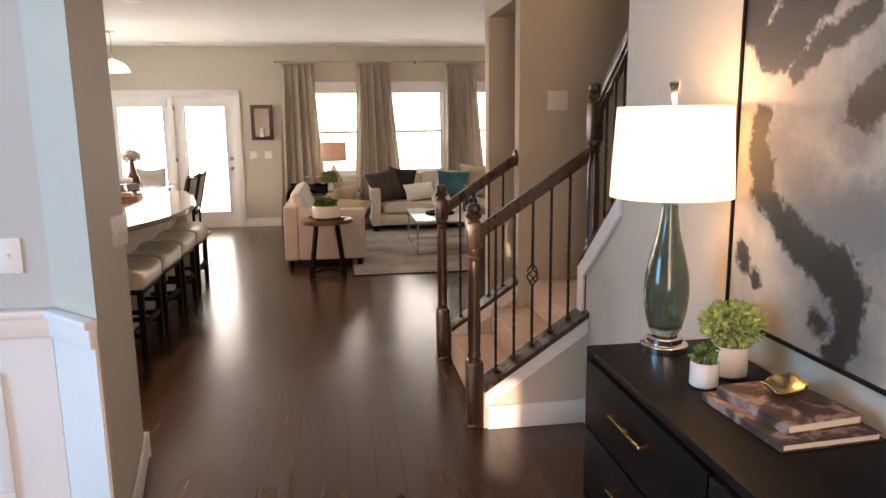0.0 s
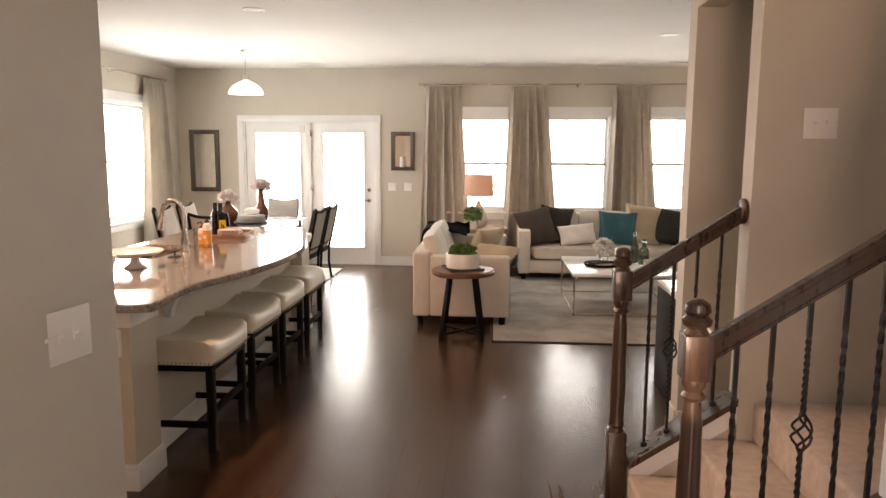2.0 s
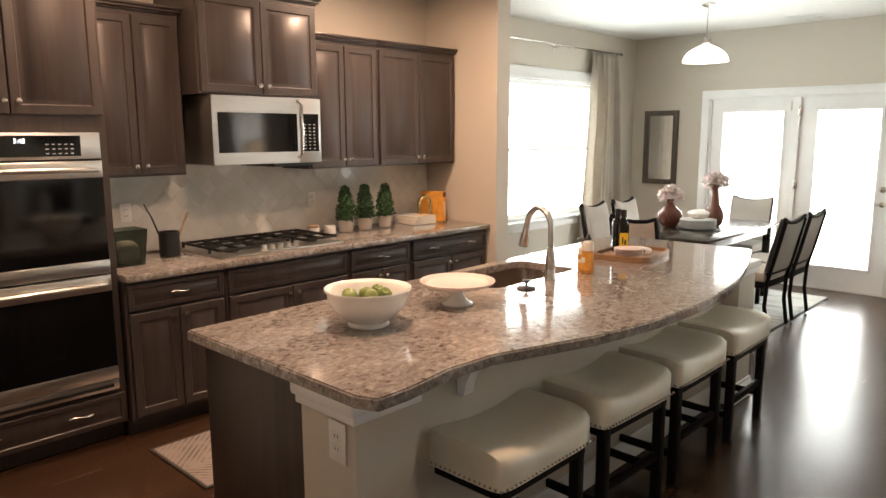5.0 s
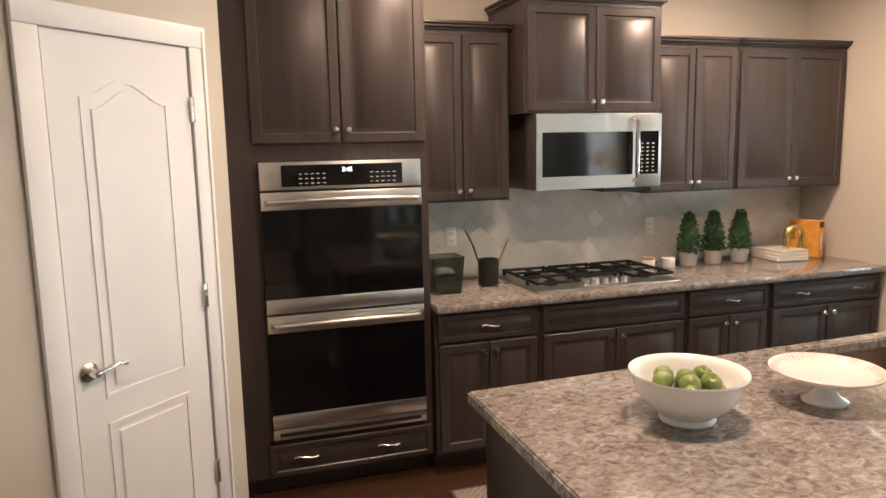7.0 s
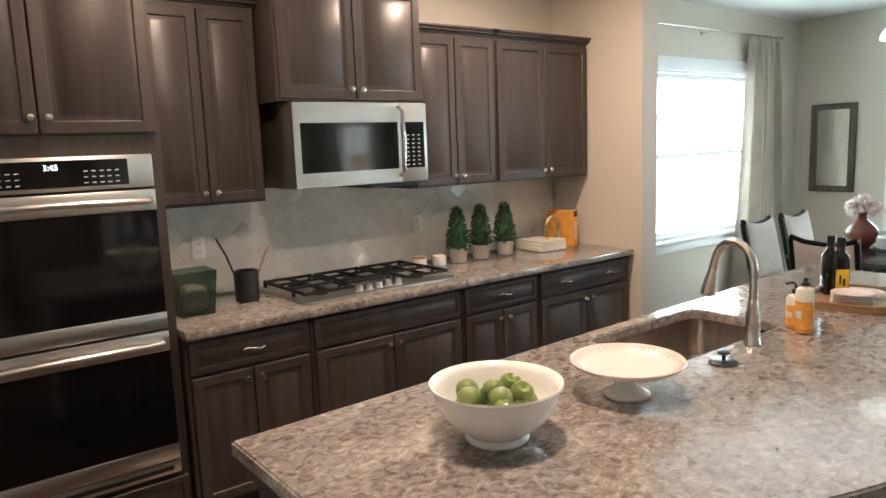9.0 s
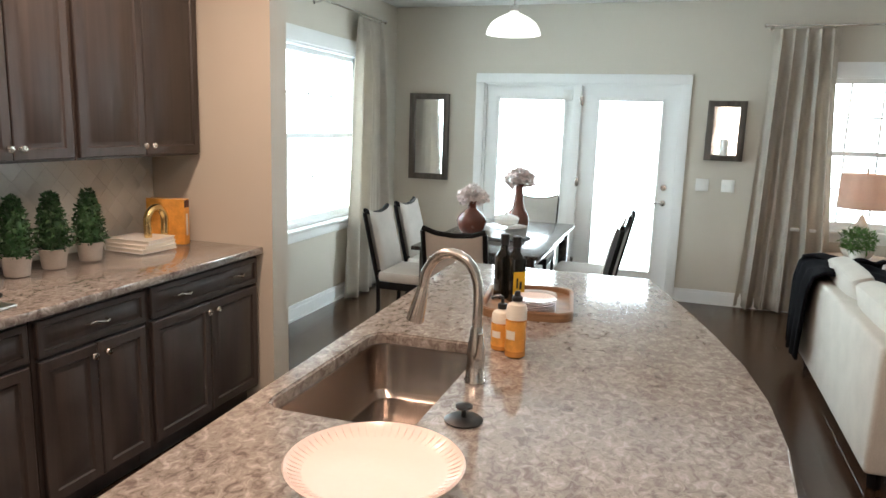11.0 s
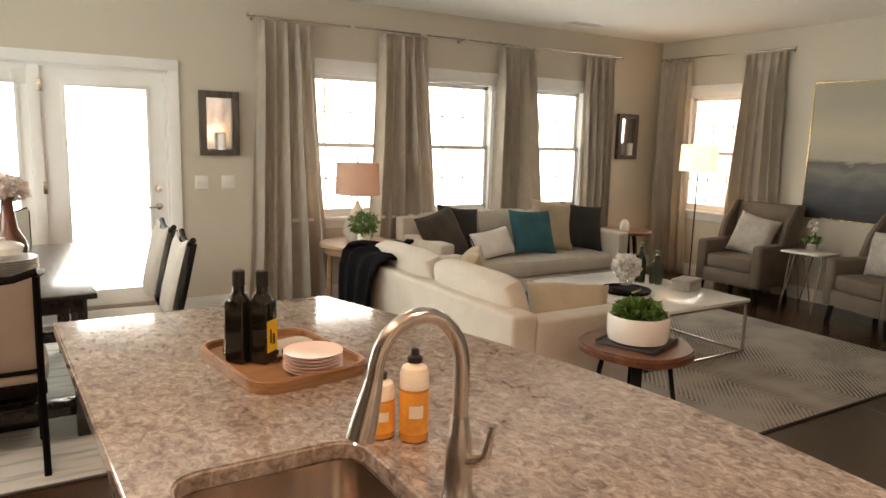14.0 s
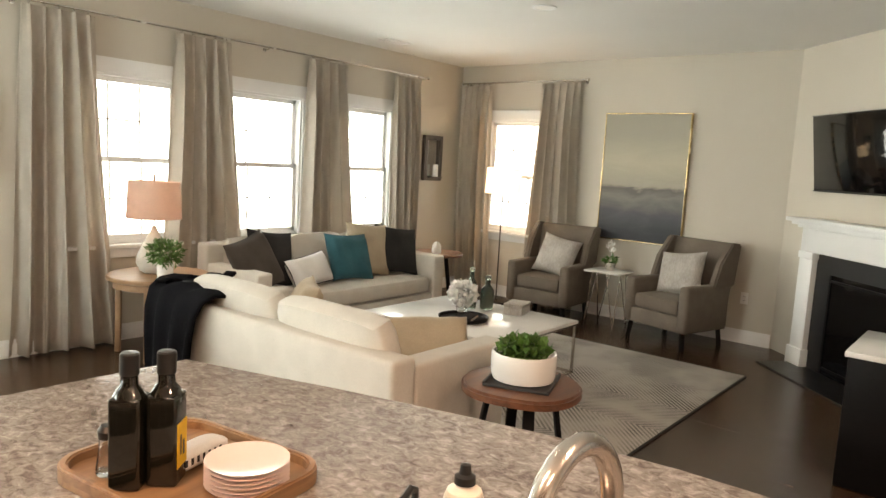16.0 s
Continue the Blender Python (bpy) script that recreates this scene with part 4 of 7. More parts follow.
clock.body, clock.size, clock.align_x = "3:45", 0.03, "CENTER"
clock.materials.append(glow("digit_light", (0.75, 0.85, 1.0), 3.0))
cl = new("clock_digits", clock)
cl.parent = dp
cl.matrix_basis = pose(XO + .0337, 4.72, 1.605, 90, 0, 90)
for z0, z1 in ((.937, 1.515), (.365, .927)):
    d = part("oven_door", box(XO + .005, XO + .035, 4.31, 5.085, z1 - .085, z1, .004), STEEL, oven, "brushed stainless oven door")
    part("bottom_rail", box(XO + .005, XO + .035, 4.31, 5.085, z0, z0 + .07, .004), STEEL, d)
    part("window", box(XO + .006, XO + .032, 4.312, 5.083, z0 + .07, z1 - .085), BLACKGLASS, d, "black glass oven window")
    hz = z1 - .045
    part("handle", tube([(XO + .034, 4.335, hz), (XO + .062, 4.345, hz), (XO + .078, 4.42, hz + .002), (XO + .084, 4.70, hz + .006), (XO + .078, 4.97, hz + .002), (XO + .062, 5.05, hz), (XO + .034, 5.06, hz)], .013, 12), STEEL, d, "curved stainless bar handle")
part("bottom_vent", join(box(XO + .005, XO + .03, 4.31, 5.085, .305, .36, .003)), STEEL, oven)
part("vent_slot", box(XO + .0305, XO + .034, 4.34, 5.055, .322, .340), BLACKPLASTIC, oven)

mw = thing("microwave", "stainless over-range microwave with black window", "microwave")
part("body", box(WEST + .006, -4.19, 5.765, 6.545, 1.462, 1.876, .004), STEEL, mw, "brushed stainless case")
md = part("door", join(*[box(-4.19, -4.165, a, b, lo, hi) for a, b, lo, hi in wall_cells(5.765, 6.375, 1.465, 1.872, [(5.80, 6.36, 1.535, 1.775)])]), STEEL, mw)
part("window", box(-4.188, -4.17, 5.80, 6.36, 1.535, 1.775), BLACKGLASS, md)
part("handle", tube([(-4.166, 6.36, 1.50), (-4.125, 6.362, 1.52), (-4.115, 6.362, 1.67), (-4.125, 6.362, 1.83), (-4.166, 6.36, 1.85)], .012, 12), CHROME, md, "curved chrome handle")
cpn = part("control_panel", box(-4.19, -4.166, 6.38, 6.545, 1.465, 1.872, .003), STEEL, mw)
kp = part("keypad", box(-4.1658, -4.1645, 6.395, 6.525, 1.535, 1.775), BLACKGLASS, cpn)
part("printed_keys", join(*[box(-4.1644, -4.164, 6.41 + i * .036, 6.425 + i * .036, 1.55 + j * .022, 1.556 + j * .022) for i in range(3) for j in range(8)]), PRINT, kp)["kind"] = "stuff"
part("vent_grille", box(WEST + .1, -4.20, 6.2, 6.5, 1.44, 1.461), BLACKPLASTIC, mw)

ck = thing("cooktop", "stainless gas cooktop with black cast-iron grates", "cooktop", -4.36, 6.18, .916)
part("tray", box(-.27, .29, -.455, .455, 0, .012, .005), STEEL, ck)
for yy in (-.30, 0, .30):
    gr = [box(-.24, -.225, yy - .14, yy + .14, .035, .05, .003), box(.11 if yy == 0 else .225, .125 if yy == 0 else .24, yy - .14, yy + .14, .035, .05, .003)]
    for s in (-.13, 0, .13):
        gr.append(box(-.24, .12 if yy == 0 else .24, yy + s - .006, yy + s + .006, .035, .052, .003))
    gr += [box(s, s + .012, yy - .14, yy + .14, .036, .051, .003) for s in (-.10, .04)]
    gr += [box(u, u + .014, yy + s - .007, yy + s + .007, .012, .036) for u in (-.24, .10) for s in (-.13, .13)]
    part("grate", join(*gr), CASTIRON, ck)
for bx, by, r in ((-.12, -.30, .045), (.13, -.30, .035), (-.05, 0, .06), (-.12, .30, .045), (.13, .30, .035)):
    part("burner", lathe([(r * 1.2, .012), (r * 1.2, .02), (r, .022), (r, .03), (r * .8, .034)], 20, bx, by), CASTIRON, ck)
for k in range(5):
    part("control_knob", lathe([(.024, .012), (.024, .018), (.019, .02), (.017, .042), (0, .043)], 18, .215, -.12 + k * .06), STEEL, ck)

# diamond tile backsplash
bs = tagged(obj("backsplash", box(WEST + .001, WEST + .004, 5.14, 8.095, .918, 1.47), GROUT), "glossy pale greige diamond tile backsplash", "backsplash", kind="structure")


def clip_tile(cy, cz, hw, hh, y0, y1, z0, z1):
    """A diamond cut to the field, as a polygon."""
    poly = [(cy - hw, cz), (cy, cz - hh), (cy + hw, cz), (cy, cz + hh)]
    for axis, lim, sgn in ((0, y0, 1), (0, y1, -1), (1, z0, 1), (1, z1, -1)):
        res = []
        for i in range(len(poly)):
            p, q = poly[i], poly[(i + 1) % len(poly)]
            a, b = sgn * (p[axis] - lim), sgn * (q[axis] - lim)
            if a >= 0:
                res.append(p)
            if a * b < 0:
                f = a / (a - b)
                res.append((p[0] + (q[0] - p[0]) * f, p[1] + (q[1] - p[1]) * f))
        poly = res
        if len(poly) < 3:
            return None
    return poly


def tile_mesh(poly, t=0.0012):
    bm = bmesh.new()
    ly, lz = random.uniform(-.012, .012), random.uniform(-.012, .012)
    cy, cz = sum(p[0] for p in poly) / len(poly), sum(p[1] for p in poly) / len(poly)
    back = [bm.verts.new((WEST + .004, a, b)) for a, b in poly]
    fr = [bm.verts.new((WEST + .004 + t + ly * (a - cy) + lz * (b - cz), cy + (a - cy) * .983, cz + (b - cz) * .983)) for a, b in poly]
    for i in range(len(poly)):
        j = (i + 1) % len(poly)
        bm.faces.new((back[i], back[j], fr[j], fr[i]))
    bm.faces.new(fr)
    bmesh.ops.recalc_face_normals(bm, faces=bm.faces)
    return bm


TW, TH = .062, .062
for r in range(0, 10):
    for c in range(0, 25):
        p = clip_tile(5.14 + c * 2 * TW + (r % 2) * TW, .918 + r * TH, TW - .0005, TH - .0005, 5.142, 8.093, .919, 1.469)
        if p:
            part("tile", tile_mesh(p), TILE, bs)


def plate(name, label, category, x, y, z, rz, w=.07, h=.115, kind="outlet", gangs=1):
    """A wall plate that faces local -y, with outlets or rocker switches."""
    p = thing(name, label, category, x, y, z, rz)
    part("cover", box(-w / 2, w / 2, -.007, -.001, -h / 2, h / 2, .002), PLASTIC, p)
    for k in range(gangs):
        cx = (k - (gangs - 1) / 2) * .046
        if kind == "outlet":
            for dz in (-.02, .02):
                s = part("socket", box(cx - .016, cx + .016, -.009, -.006, dz - .014, dz + .014, .003), PLASTIC, p)
                part("slot", join(box(cx - .008, cx - .005, -.0096, -.0088, dz - .005, dz + .005), box(cx + .005, cx + .008, -.0096, -.0088, dz - .005, dz + .005)), BLACKPLASTIC, s)
        else:
            part("toggle", join(box(cx - .006, cx + .006, -.009, -.006, -.014, .014, .001), beam((cx, -.007, 0), (cx, -.02, .008), .007, .007)), PLASTIC, p)
    return p


plate("outlet", "white wall outlet on the tile backsplash", "outlet", WEST + .009, 5.45, 1.17, 90)
plate("outlet", "white wall outlet on the tile backsplash behind the topiaries", "outlet", WEST + .009, 6.84, 1.16, 90)
plate("light_switch", "white double light switch plate beside the patio door", "switch", -1.615, NORTH - .001, 1.13, 0, .115, .115, "sw", 2)
plate("light_switch", "white double light switch plate under the mirror", "switch", -1.39, NORTH - .001, 1.13, 0, .115, .115, "sw", 2)
plate("light_switch", "white double switch plate on the stair landing wall", "switch", 1.155, 4.899, 1.735, 0, .135, .125, "sw", 2)
plate("light_switch", "white light switch plate in the cool grey front room", "switch", -1.412, 2.979, 1.165, 0, .08, .125, "sw", 1)
plate("light_switch", "white four-gang switch plate on the wall end", "switch", -1.187, 3.35, 1.18, 79.6, .24, .125, "sw", 4)
plate("outlet", "white wall outlet beside the fireplace corner", "outlet", EAST - .001, 8.14, .44, -90)

# ---- island ----
isl = thing("kitchen_island", "kitchen island with dark cabinets and a painted seating side", "island")
part("cabinet_body", join(box(-2.745, -2.124, 4.93, 6.17, .10, .875), box(-2.745, -2.17, 6.94, 8.08, .10, .875), box(-2.745, -2.17, 6.17, 6.94, .10, .66), box(-2.80, -2.782, 6.17, 6.94, .66, .875), box(-2.34, -2.17, 6.17, 6.94, .66, .875), box(-2.70, -2.17, 4.95, 8.06, 0.002, .10)), CABINET, isl, "dark-stained island cabinet body")
part("end_panel", box(-2.745, -2.124, 4.915, 4.93, .02, .875, .002), CABINET, isl)
ISL_W = -2.746
for ya, yb, fronts in ((4.95, 5.55, 1), (5.56, 6.15, 1), (6.17, 6.94, 0), (6.96, 7.50, 1), (7.51, 8.07, 1)):
    if fronts:
        dw_ = part("drawer", panel_front(ya + .008, yb - .008, .715, .86, ISL_W, .02, .03, -1), CABINET, isl)
        part("pull", pull_at(ISL_W - .02, (ya + yb) / 2, .79, face=-1), NICKEL, dw_, "satin nickel wavy pull")
    half = (yb - ya) / 2
    for k_ in range(2):
        a_ = ya + half * k_
        do_ = part("door", panel_front(a_ + .006, a_ + half - .006, .125, .70 if fronts else .65, ISL_W, .02, .055, -1), CABINET, isl)
        part("knob", knob_at(ISL_W - .02, a_ + (half - .035 if k_ == 0 else .035), .62, -1), NICKEL, do_, "round satin nickel knob")
part("seating_wall", box(-2.17, -1.96, 5.14, 7.86, 0.002, .875), WALL, isl, "painted beige seating side")
part("seating_baseboard", box(-1.958, -1.943, 5.16, 7.84, 0.002, .13, .004), TRIM, isl)
for a, b in ((4.91, 5.16), (7.84, 8.09)):
    po = part("post", box(-2.12, -1.855, a, b, 0.002, .80), WALL, isl, "painted beige corner post")
    part("cap", join(box(-2.135, -1.84, a - .015, b + .015, .80, .83, .006), box(-2.145, -1.83, a - .028, b + .028, .83, .876, .01)), TRIM, po)
    part("base", join(box(-2.121, -1.838, a - .016, b + .016, 0.002, .11, .004), box(-2.121, -1.845, a - .009, b + .009, .11, .13, .003)), TRIM, po)
for yy in (5.48, 6.95):
    cor = prism([(0, 0), (.15, 0), (.15, -.03), (.11, -.04), (.07, -.065), (.045, -.11), (.035, -.16), (0, -.16)], 0, .05, 0)
    part("corbel", moved(cor, Matrix.Translation((-1.958, yy + .035, .875)) @ Matrix.Rotation(radians(90), 4, "X")), TRIM, isl)
edge = [(-2.79, 4.87), (-1.80, 4.87), (-1.735, 4.90), (-1.735, 5.02), (-1.765, 5.22), (-1.755, 5.42), (-1.70, 5.60), (-1.62, 5.85), (-1.57, 6.15), (-1.55, 6.45), (-1.56, 6.75),
        (-1.60, 7.05), (-1.67, 7.35), (-1.765, 7.70), (-1.86, 8.0), (-1.925, 8.21), (-2.905, 8.21)]
SX0, SX1, SY0, SY1 = -2.775, -2.385, 6.21, 6.90


def rounded(x0, x1, y0, y1, r, n=5):
    out = []
    for cx, cy, a in ((x1 - r, y1 - r, 0), (x0 + r, y1 - r, 90), (x0 + r, y0 + r, 180), (x1 - r, y0 + r, 270)):
        out += [(cx + r * math.cos(radians(a + 90 * k / n)), cy + r * math.sin(radians(a + 90 * k / n))) for k in range(n + 1)]
    return out


top = solid("island_countertop", prism(edge, .877, .915, .006, [rounded(SX0, SX1, SY0, SY1, .06)]), GRANITE, "polished speckled granite island top with a curved seating edge", "countertop")
sink = thing("sink", "undermount stainless kitchen sink set in the island", "sink")
bowl = bmesh.new()
rings = []
for (x0, x1, y0, y1, r, z) in ((SX0 - .02, SX1 + .02, SY0 - .02, SY1 + .02, .07, .874), (SX0 + .004, SX1 - .004, SY0 + .004, SY1 - .004, .06, .874), (SX0 + .012, SX1 - .012, SY0 + .012, SY1 - .012, .06, .72),
                               (SX0 + .03, SX1 - .03, SY0 + .03, SY1 - .03, .06, .695), (SX0 + .15, SX1 - .15, SY0 + .28, SY1 - .28, .04, .685)):
    rings.append([bowl.verts.new((a, b, z)) for a, b in rounded(x0, x1, y0, y1, r, 6)])
for a, b in zip(rings, rings[1:]):
    for i in range(len(a)):
        bowl.faces.new((a[i], a[(i + 1) % len(a)], b[(i + 1) % len(b)], b[i]))
bowl.faces.new(rings[-1])
bmesh.ops.recalc_face_normals(bowl, faces=bowl.faces)
sb = part("basin", bowl, SINKSTEEL, sink)
so = sb.modifiers.new("thickness", "SOLIDIFY")
so.thickness, so.offset = 0.003, 1
part("drain", lathe([(.055, 0), (.055, .004), (.04, .005), (.035, .001)], 24, (SX0 + SX1) / 2, 6.55, .686), NICKEL, sink)

fc = thing("faucet", "brushed nickel gooseneck pull-down faucet beside the sink", "faucet", -2.329, 6.572, .915, -6)
part("base", lathe([(.03, 0), (.03, .008), (.027, .012), (.026, .06), (.024, .11), (.019, .14), (.016, .16)], 24), NICKEL, fc)
neck = [(0, 0, .14), (0, 0, .255)] + [(-.082 + .082 * math.cos(a), 0, .255 + .10 * math.sin(a)) for a in [math.pi * k / 12 for k in range(1, 12)]] + [(-.166, 0, .25)]
part("spout", tube(neck, .0145, 14), NICKEL, fc)
part("spray_head", tube([(-.166, 0, .252), (-.169, 0, .235), (-.180, 0, .19), (-.190, 0, .15)], .016, 16, [.0155, .0175, .023, .026]), NICKEL, fc)
part("lever", join(tube([(0, 0, .075), (.02, -.035, .085), (.028, -.05, .10), (.034, -.06, .16)], .01, 10, [.013, .012, .009, .007])), NICKEL, fc)
st = thing("sink_stopper", "black rubber sink stopper with a knob on the counter", "stopper", -2.282, 6.31, .916)
part("disc", lathe([(.045, 0), (.047, .004), (.04, .009), (.012, .011)], 28), BLACKPLASTIC, st)
part("knob", lathe([(.006, .01), (.006, .028), (.02, .034), (.021, .04), (.0, .045)], 20), BLACKPLASTIC, st)


def stool(x, y, rz=0):
    s = thing("bar_stool", "backless cream leather bar stool with black legs and nailhead trim", "stool", x, y, 0, rz, group="stools at the island")
    bm = bmesh.new()
    n = 16
    g_ = bmesh.ops.create_grid(bm, x_segments=n, y_segments=n, size=1)
    for v in bm.verts:
        u, w = v.co.x, v.co.y
        z = .60 + .045 * abs(w) ** 2.2 - .03 * abs(u) ** 6 - .02 * abs(w) ** 8
        v.co = Vector((u * (.215 - .012 * abs(w) ** 8), w * (.275 - .012 * abs(u) ** 8), z))
    r = bmesh.ops.extrude_face_region(bm, geom=list(bm.faces))
    for v in [q for q in r["geom"] if isinstance(q, bmesh.types.BMVert)]:
        v.co.z = .492
        v.co.x *= 1.005
        v.co.y *= 1.005
    bmesh.ops.recalc_face_normals(bm, faces=bm.faces)
    seat = part("seat", bm, LEATHER, s, sharp=60)
    nails = []
    for u in [-.21 + .0222 * k for k in range(20)]:
        nails += [(u, -.277), (u, .277)]
    for w in [-.27 + .0225 * k for k in range(25)]:
        nails += [(-.217, w), (.217, w)]
    nb = [lathe([(.0055, -.003), (.0055, .001), (.003, .004)], 6) for _ in nails]
    for b, (u, w) in zip(nb, nails):
        rot = Matrix.Rotation(radians(90), 4, "X") if abs(w) > .276 else Matrix.Rotation(radians(90), 4, "Y")
        if w > .276 or u < -.216:
            rot = Matrix.Rotation(radians(-90), 4, "X") if w > .276 else Matrix.Rotation(radians(-90), 4, "Y")
        b.transform(Matrix.Translation((u, w, .504)) @ rot)
    part("nailhead_trim", join(*nb), NICKEL, seat, "row of small nickel nailheads")
    part("apron", box(-.195, .195, -.25, .25, .45, .491), BLACK, s)
    for u in (-1, 1):
        for w in (-1, 1):
            part("leg", beam((u * .175, w * .225, 0.0), (u * .175, w * .225, .491), .042, .042, .004), BLACK, s)
        part("stretcher", box(u * .175 - .011, u * .175 + .011, -.21, .21, .20, .235, .003), BLACK, s)
    for w in (-1, 1):
        part("stretcher", box(-.16, .16, w * .225 - .011, w * .225 + .011, .13, .165, .003), BLACK, s)
    return s


s0 = stool(-1.85, 5.60)
for yy in (6.27, 6.90, 7.54):
    copy_thing(s0, pose(-1.855, yy, 0, 0, 0, random.uniform(-2, 2)))

# ---- stairs ----
st = thing("staircase", "carpeted stair with dark wood treads' caps and white stringer", "stairs")
RIS, Y0, Y1 = .18, 3.93, 4.90
for k, (xa, xb) in enumerate(((.46, .99), (.735, .99), (.99, 2.12))):
    part("step", box(xa - .025 if k < 3 else xa, xb, Y0, Y1, k * RIS if k else 0.001, (k + 1) * RIS, .018, 3), CARPET, st, "beige carpeted step")
for k in range(6):
    part("step", box(1.125, 2.115, 3.93 - .27 * (k + 1) - .02, 3.93 - .27 * k, .36, .54 + RIS * (k + 1), .015, 2), CARPET, st, "beige carpeted step")
S = (0.62 - .25) / (.97 - .50)


def slope_box(x0, x1, za, zb, y0, y1, h):
    """A board that slopes along x, its top from za to zb."""
    bm = bmesh.new()
    v = [bm.verts.new(p) for p in ((x0, y0, za - h), (x1, y0, zb - h), (x1, y0, zb), (x0, y0, za), (x0, y1, za - h), (x1, y1, zb - h), (x1, y1, zb), (x0, y1, za))]
    for f in ((0, 1, 2, 3), (7, 6, 5, 4), (0, 4, 5, 1), (1, 5, 6, 2), (2, 6, 7, 3), (3, 7, 4, 0)):
        bm.faces.new([v[i] for i in f])
    bmesh.ops.recalc_face_normals(bm, faces=bm.faces)
    return bm


ZA, ZB = .235, .615
for nm, ya, yb in (("near_stringer", 3.80, 3.93), ("far_stringer", 4.90, 5.03)):
    xe = .998 if ya < 4 else .897
    zb = ZA + (ZB - ZA) * (xe - .44) / (.998 - .44)
    bm = bmesh.new()
    v = [bm.verts.new(p) for p in ((.44, ya + .01, 0.001), (xe, ya + .01, 0.001), (xe, ya + .01, zb - .03), (.44, ya + .01, ZA - .03), (.44, yb - .01, 0.001), (xe, yb - .01, 0.001), (xe, yb - .01, zb - .03), (.44, yb - .01, ZA - .03))]
    for f in ((0, 1, 2, 3), (7, 6, 5, 4), (0, 4, 5, 1), (1, 5, 6, 2), (2, 6, 7, 3), (3, 7, 4, 0)):
        bm.faces.new([v[i] for i in f])
    bmesh.ops.recalc_face_normals(bm, faces=bm.faces)
    part(nm, bm, WALL, st, "painted knee wall under the rail")
    part("trim_board", slope_box(.445, xe, ZA - .03, zb - .03, ya - .004, ya + .0095, .085), TRIM, st, "white sloped trim board")
    part("rail_cap", slope_box(.44, xe, ZA, zb, ya - .012, yb + .012, .03), BANISTER, st, "dark wood sloped cap")
part("baseboard", join(box(.46, .985, 3.79, 3.807, 0.001, .13, .004)), TRIM, st)
# cap and trim along the upper flight
ub = slope_box(3.385, 3.93, 1.305, .865, -1.135, -.985, .03)
part("upper_cap", moved(ub, Matrix.Rotation(radians(90), 4, "Z") @ Matrix.Scale(1, 4)), BANISTER, st, "dark wood sloped cap")
part("upper_trim", moved(slope_box(3.40, 3.925, 1.27, .835, -.997, -.98, .10), Matrix.Rotation(radians(90), 4, "Z")), TRIM, st)
part("corner_trim", join(box(.978, .997, 3.86, 3.935, .52, .84, .004), box(.970, .998, 3.85, 3.94, .52, .56, .004)), TRIM, st)


def newel(name, x, y, z0, z1, base, head=.135, w=.04):
    """A turned newel post: square foot, slender shaft, square head, ball cap."""
    n_ = thing(name, "turned dark wood newel post with a square head block", "newel post", x, y, z0, group="newel posts")
    h = z1 - z0
    part("foot", join(box(-.043, .043, -.043, .043, 0, base, .006), box(-.05, .05, -.05, .05, 0, .02, .004)), BANISTER, n_)
    q = h - .10 - head
    part("shaft", lathe([(.036, base), (.03, base + .015), (.037, base + .03), (.031, base + .05), (.035, base + .2), (.03, q - .125), (.024, q - .065), (.035, q - .05), (.026, q - .035), (.036, q - .015), (.034, q)], 20), BANISTER, n_)
    part("head_block", box(-w, w, -w, w, q, h - .10, .006), BANISTER, n_)
    part("cap", lathe([(.036, h - .10), (.026, h - .085), (.04, h - .075), (.043, h - .06), (.03, h - .048), (.038, h - .035), (.034, h - .014), (.018, h - .002), (0, h)], 20), BANISTER, n_)
    return n_


newel("newel_post", .40, 3.865, 0, 1.20, .36)
newel("newel_post", .39, 4.965, 0, 1.20, .36)
newel("newel_post", 1.04, 3.89, .54, 1.79, .40, .19, .035)


def twisted(h, a, b):
    """A square iron bar of height h, twisted between heights a and b."""
    bm = bmesh.new()
    rings, r, N = [], .0088, 46
    for k in range(N + 1):
        z = h * k / N
        t = max(0, min(1, (z - a) / (b - a)))
        ang_ = t * math.pi * 5
        rings.append([bm.verts.new((r * math.cos(ang_ + math.pi / 4 + i * math.pi / 2), r * math.sin(ang_ + math.pi / 4 + i * math.pi / 2), z)) for i in range(4)])
    for p, q in zip(rings, rings[1:]):
        for i in range(4):
            bm.faces.new((p[i], p[(i + 1) % 4], q[(i + 1) % 4], q[i]))
    return bm


def basket(z, s=.055):
    """Four bent wires that swell into a cage."""
    outs = []
    for i in range(4):
        pts = []
        for k in range(9):
            t = k / 8
            a_ = i * math.pi / 2 + t * math.pi * 1.2
            rr = .006 + .024 * math.sin(math.pi * t)
            pts.append((rr * math.cos(a_), rr * math.sin(a_), z - s + 2 * s * t))
        outs.append(tube(pts, .0042, 6))
    return outs


def baluster(x, y, z, h, ball):
    b = thing("baluster", "twisted black iron baluster with a basket" if ball else "twisted black iron baluster", "baluster", x, y, z, group="stair balusters")
    part("bar", join(twisted(h * .5 - .05, h * .1, h * .42), moved(twisted(h * .5 - .05, .02, h * .3), Matrix.Translation((0, 0, h * .5 + .05)))) if ball else twisted(h, h * .2, h * .8), IRON, b, sharp=30)
    if ball:
        part("basket", join(*basket(h * .5)), IRON, b)
    part("shoe", box(-.014, .014, -.014, .014, 0, .022, .003), IRON, b)


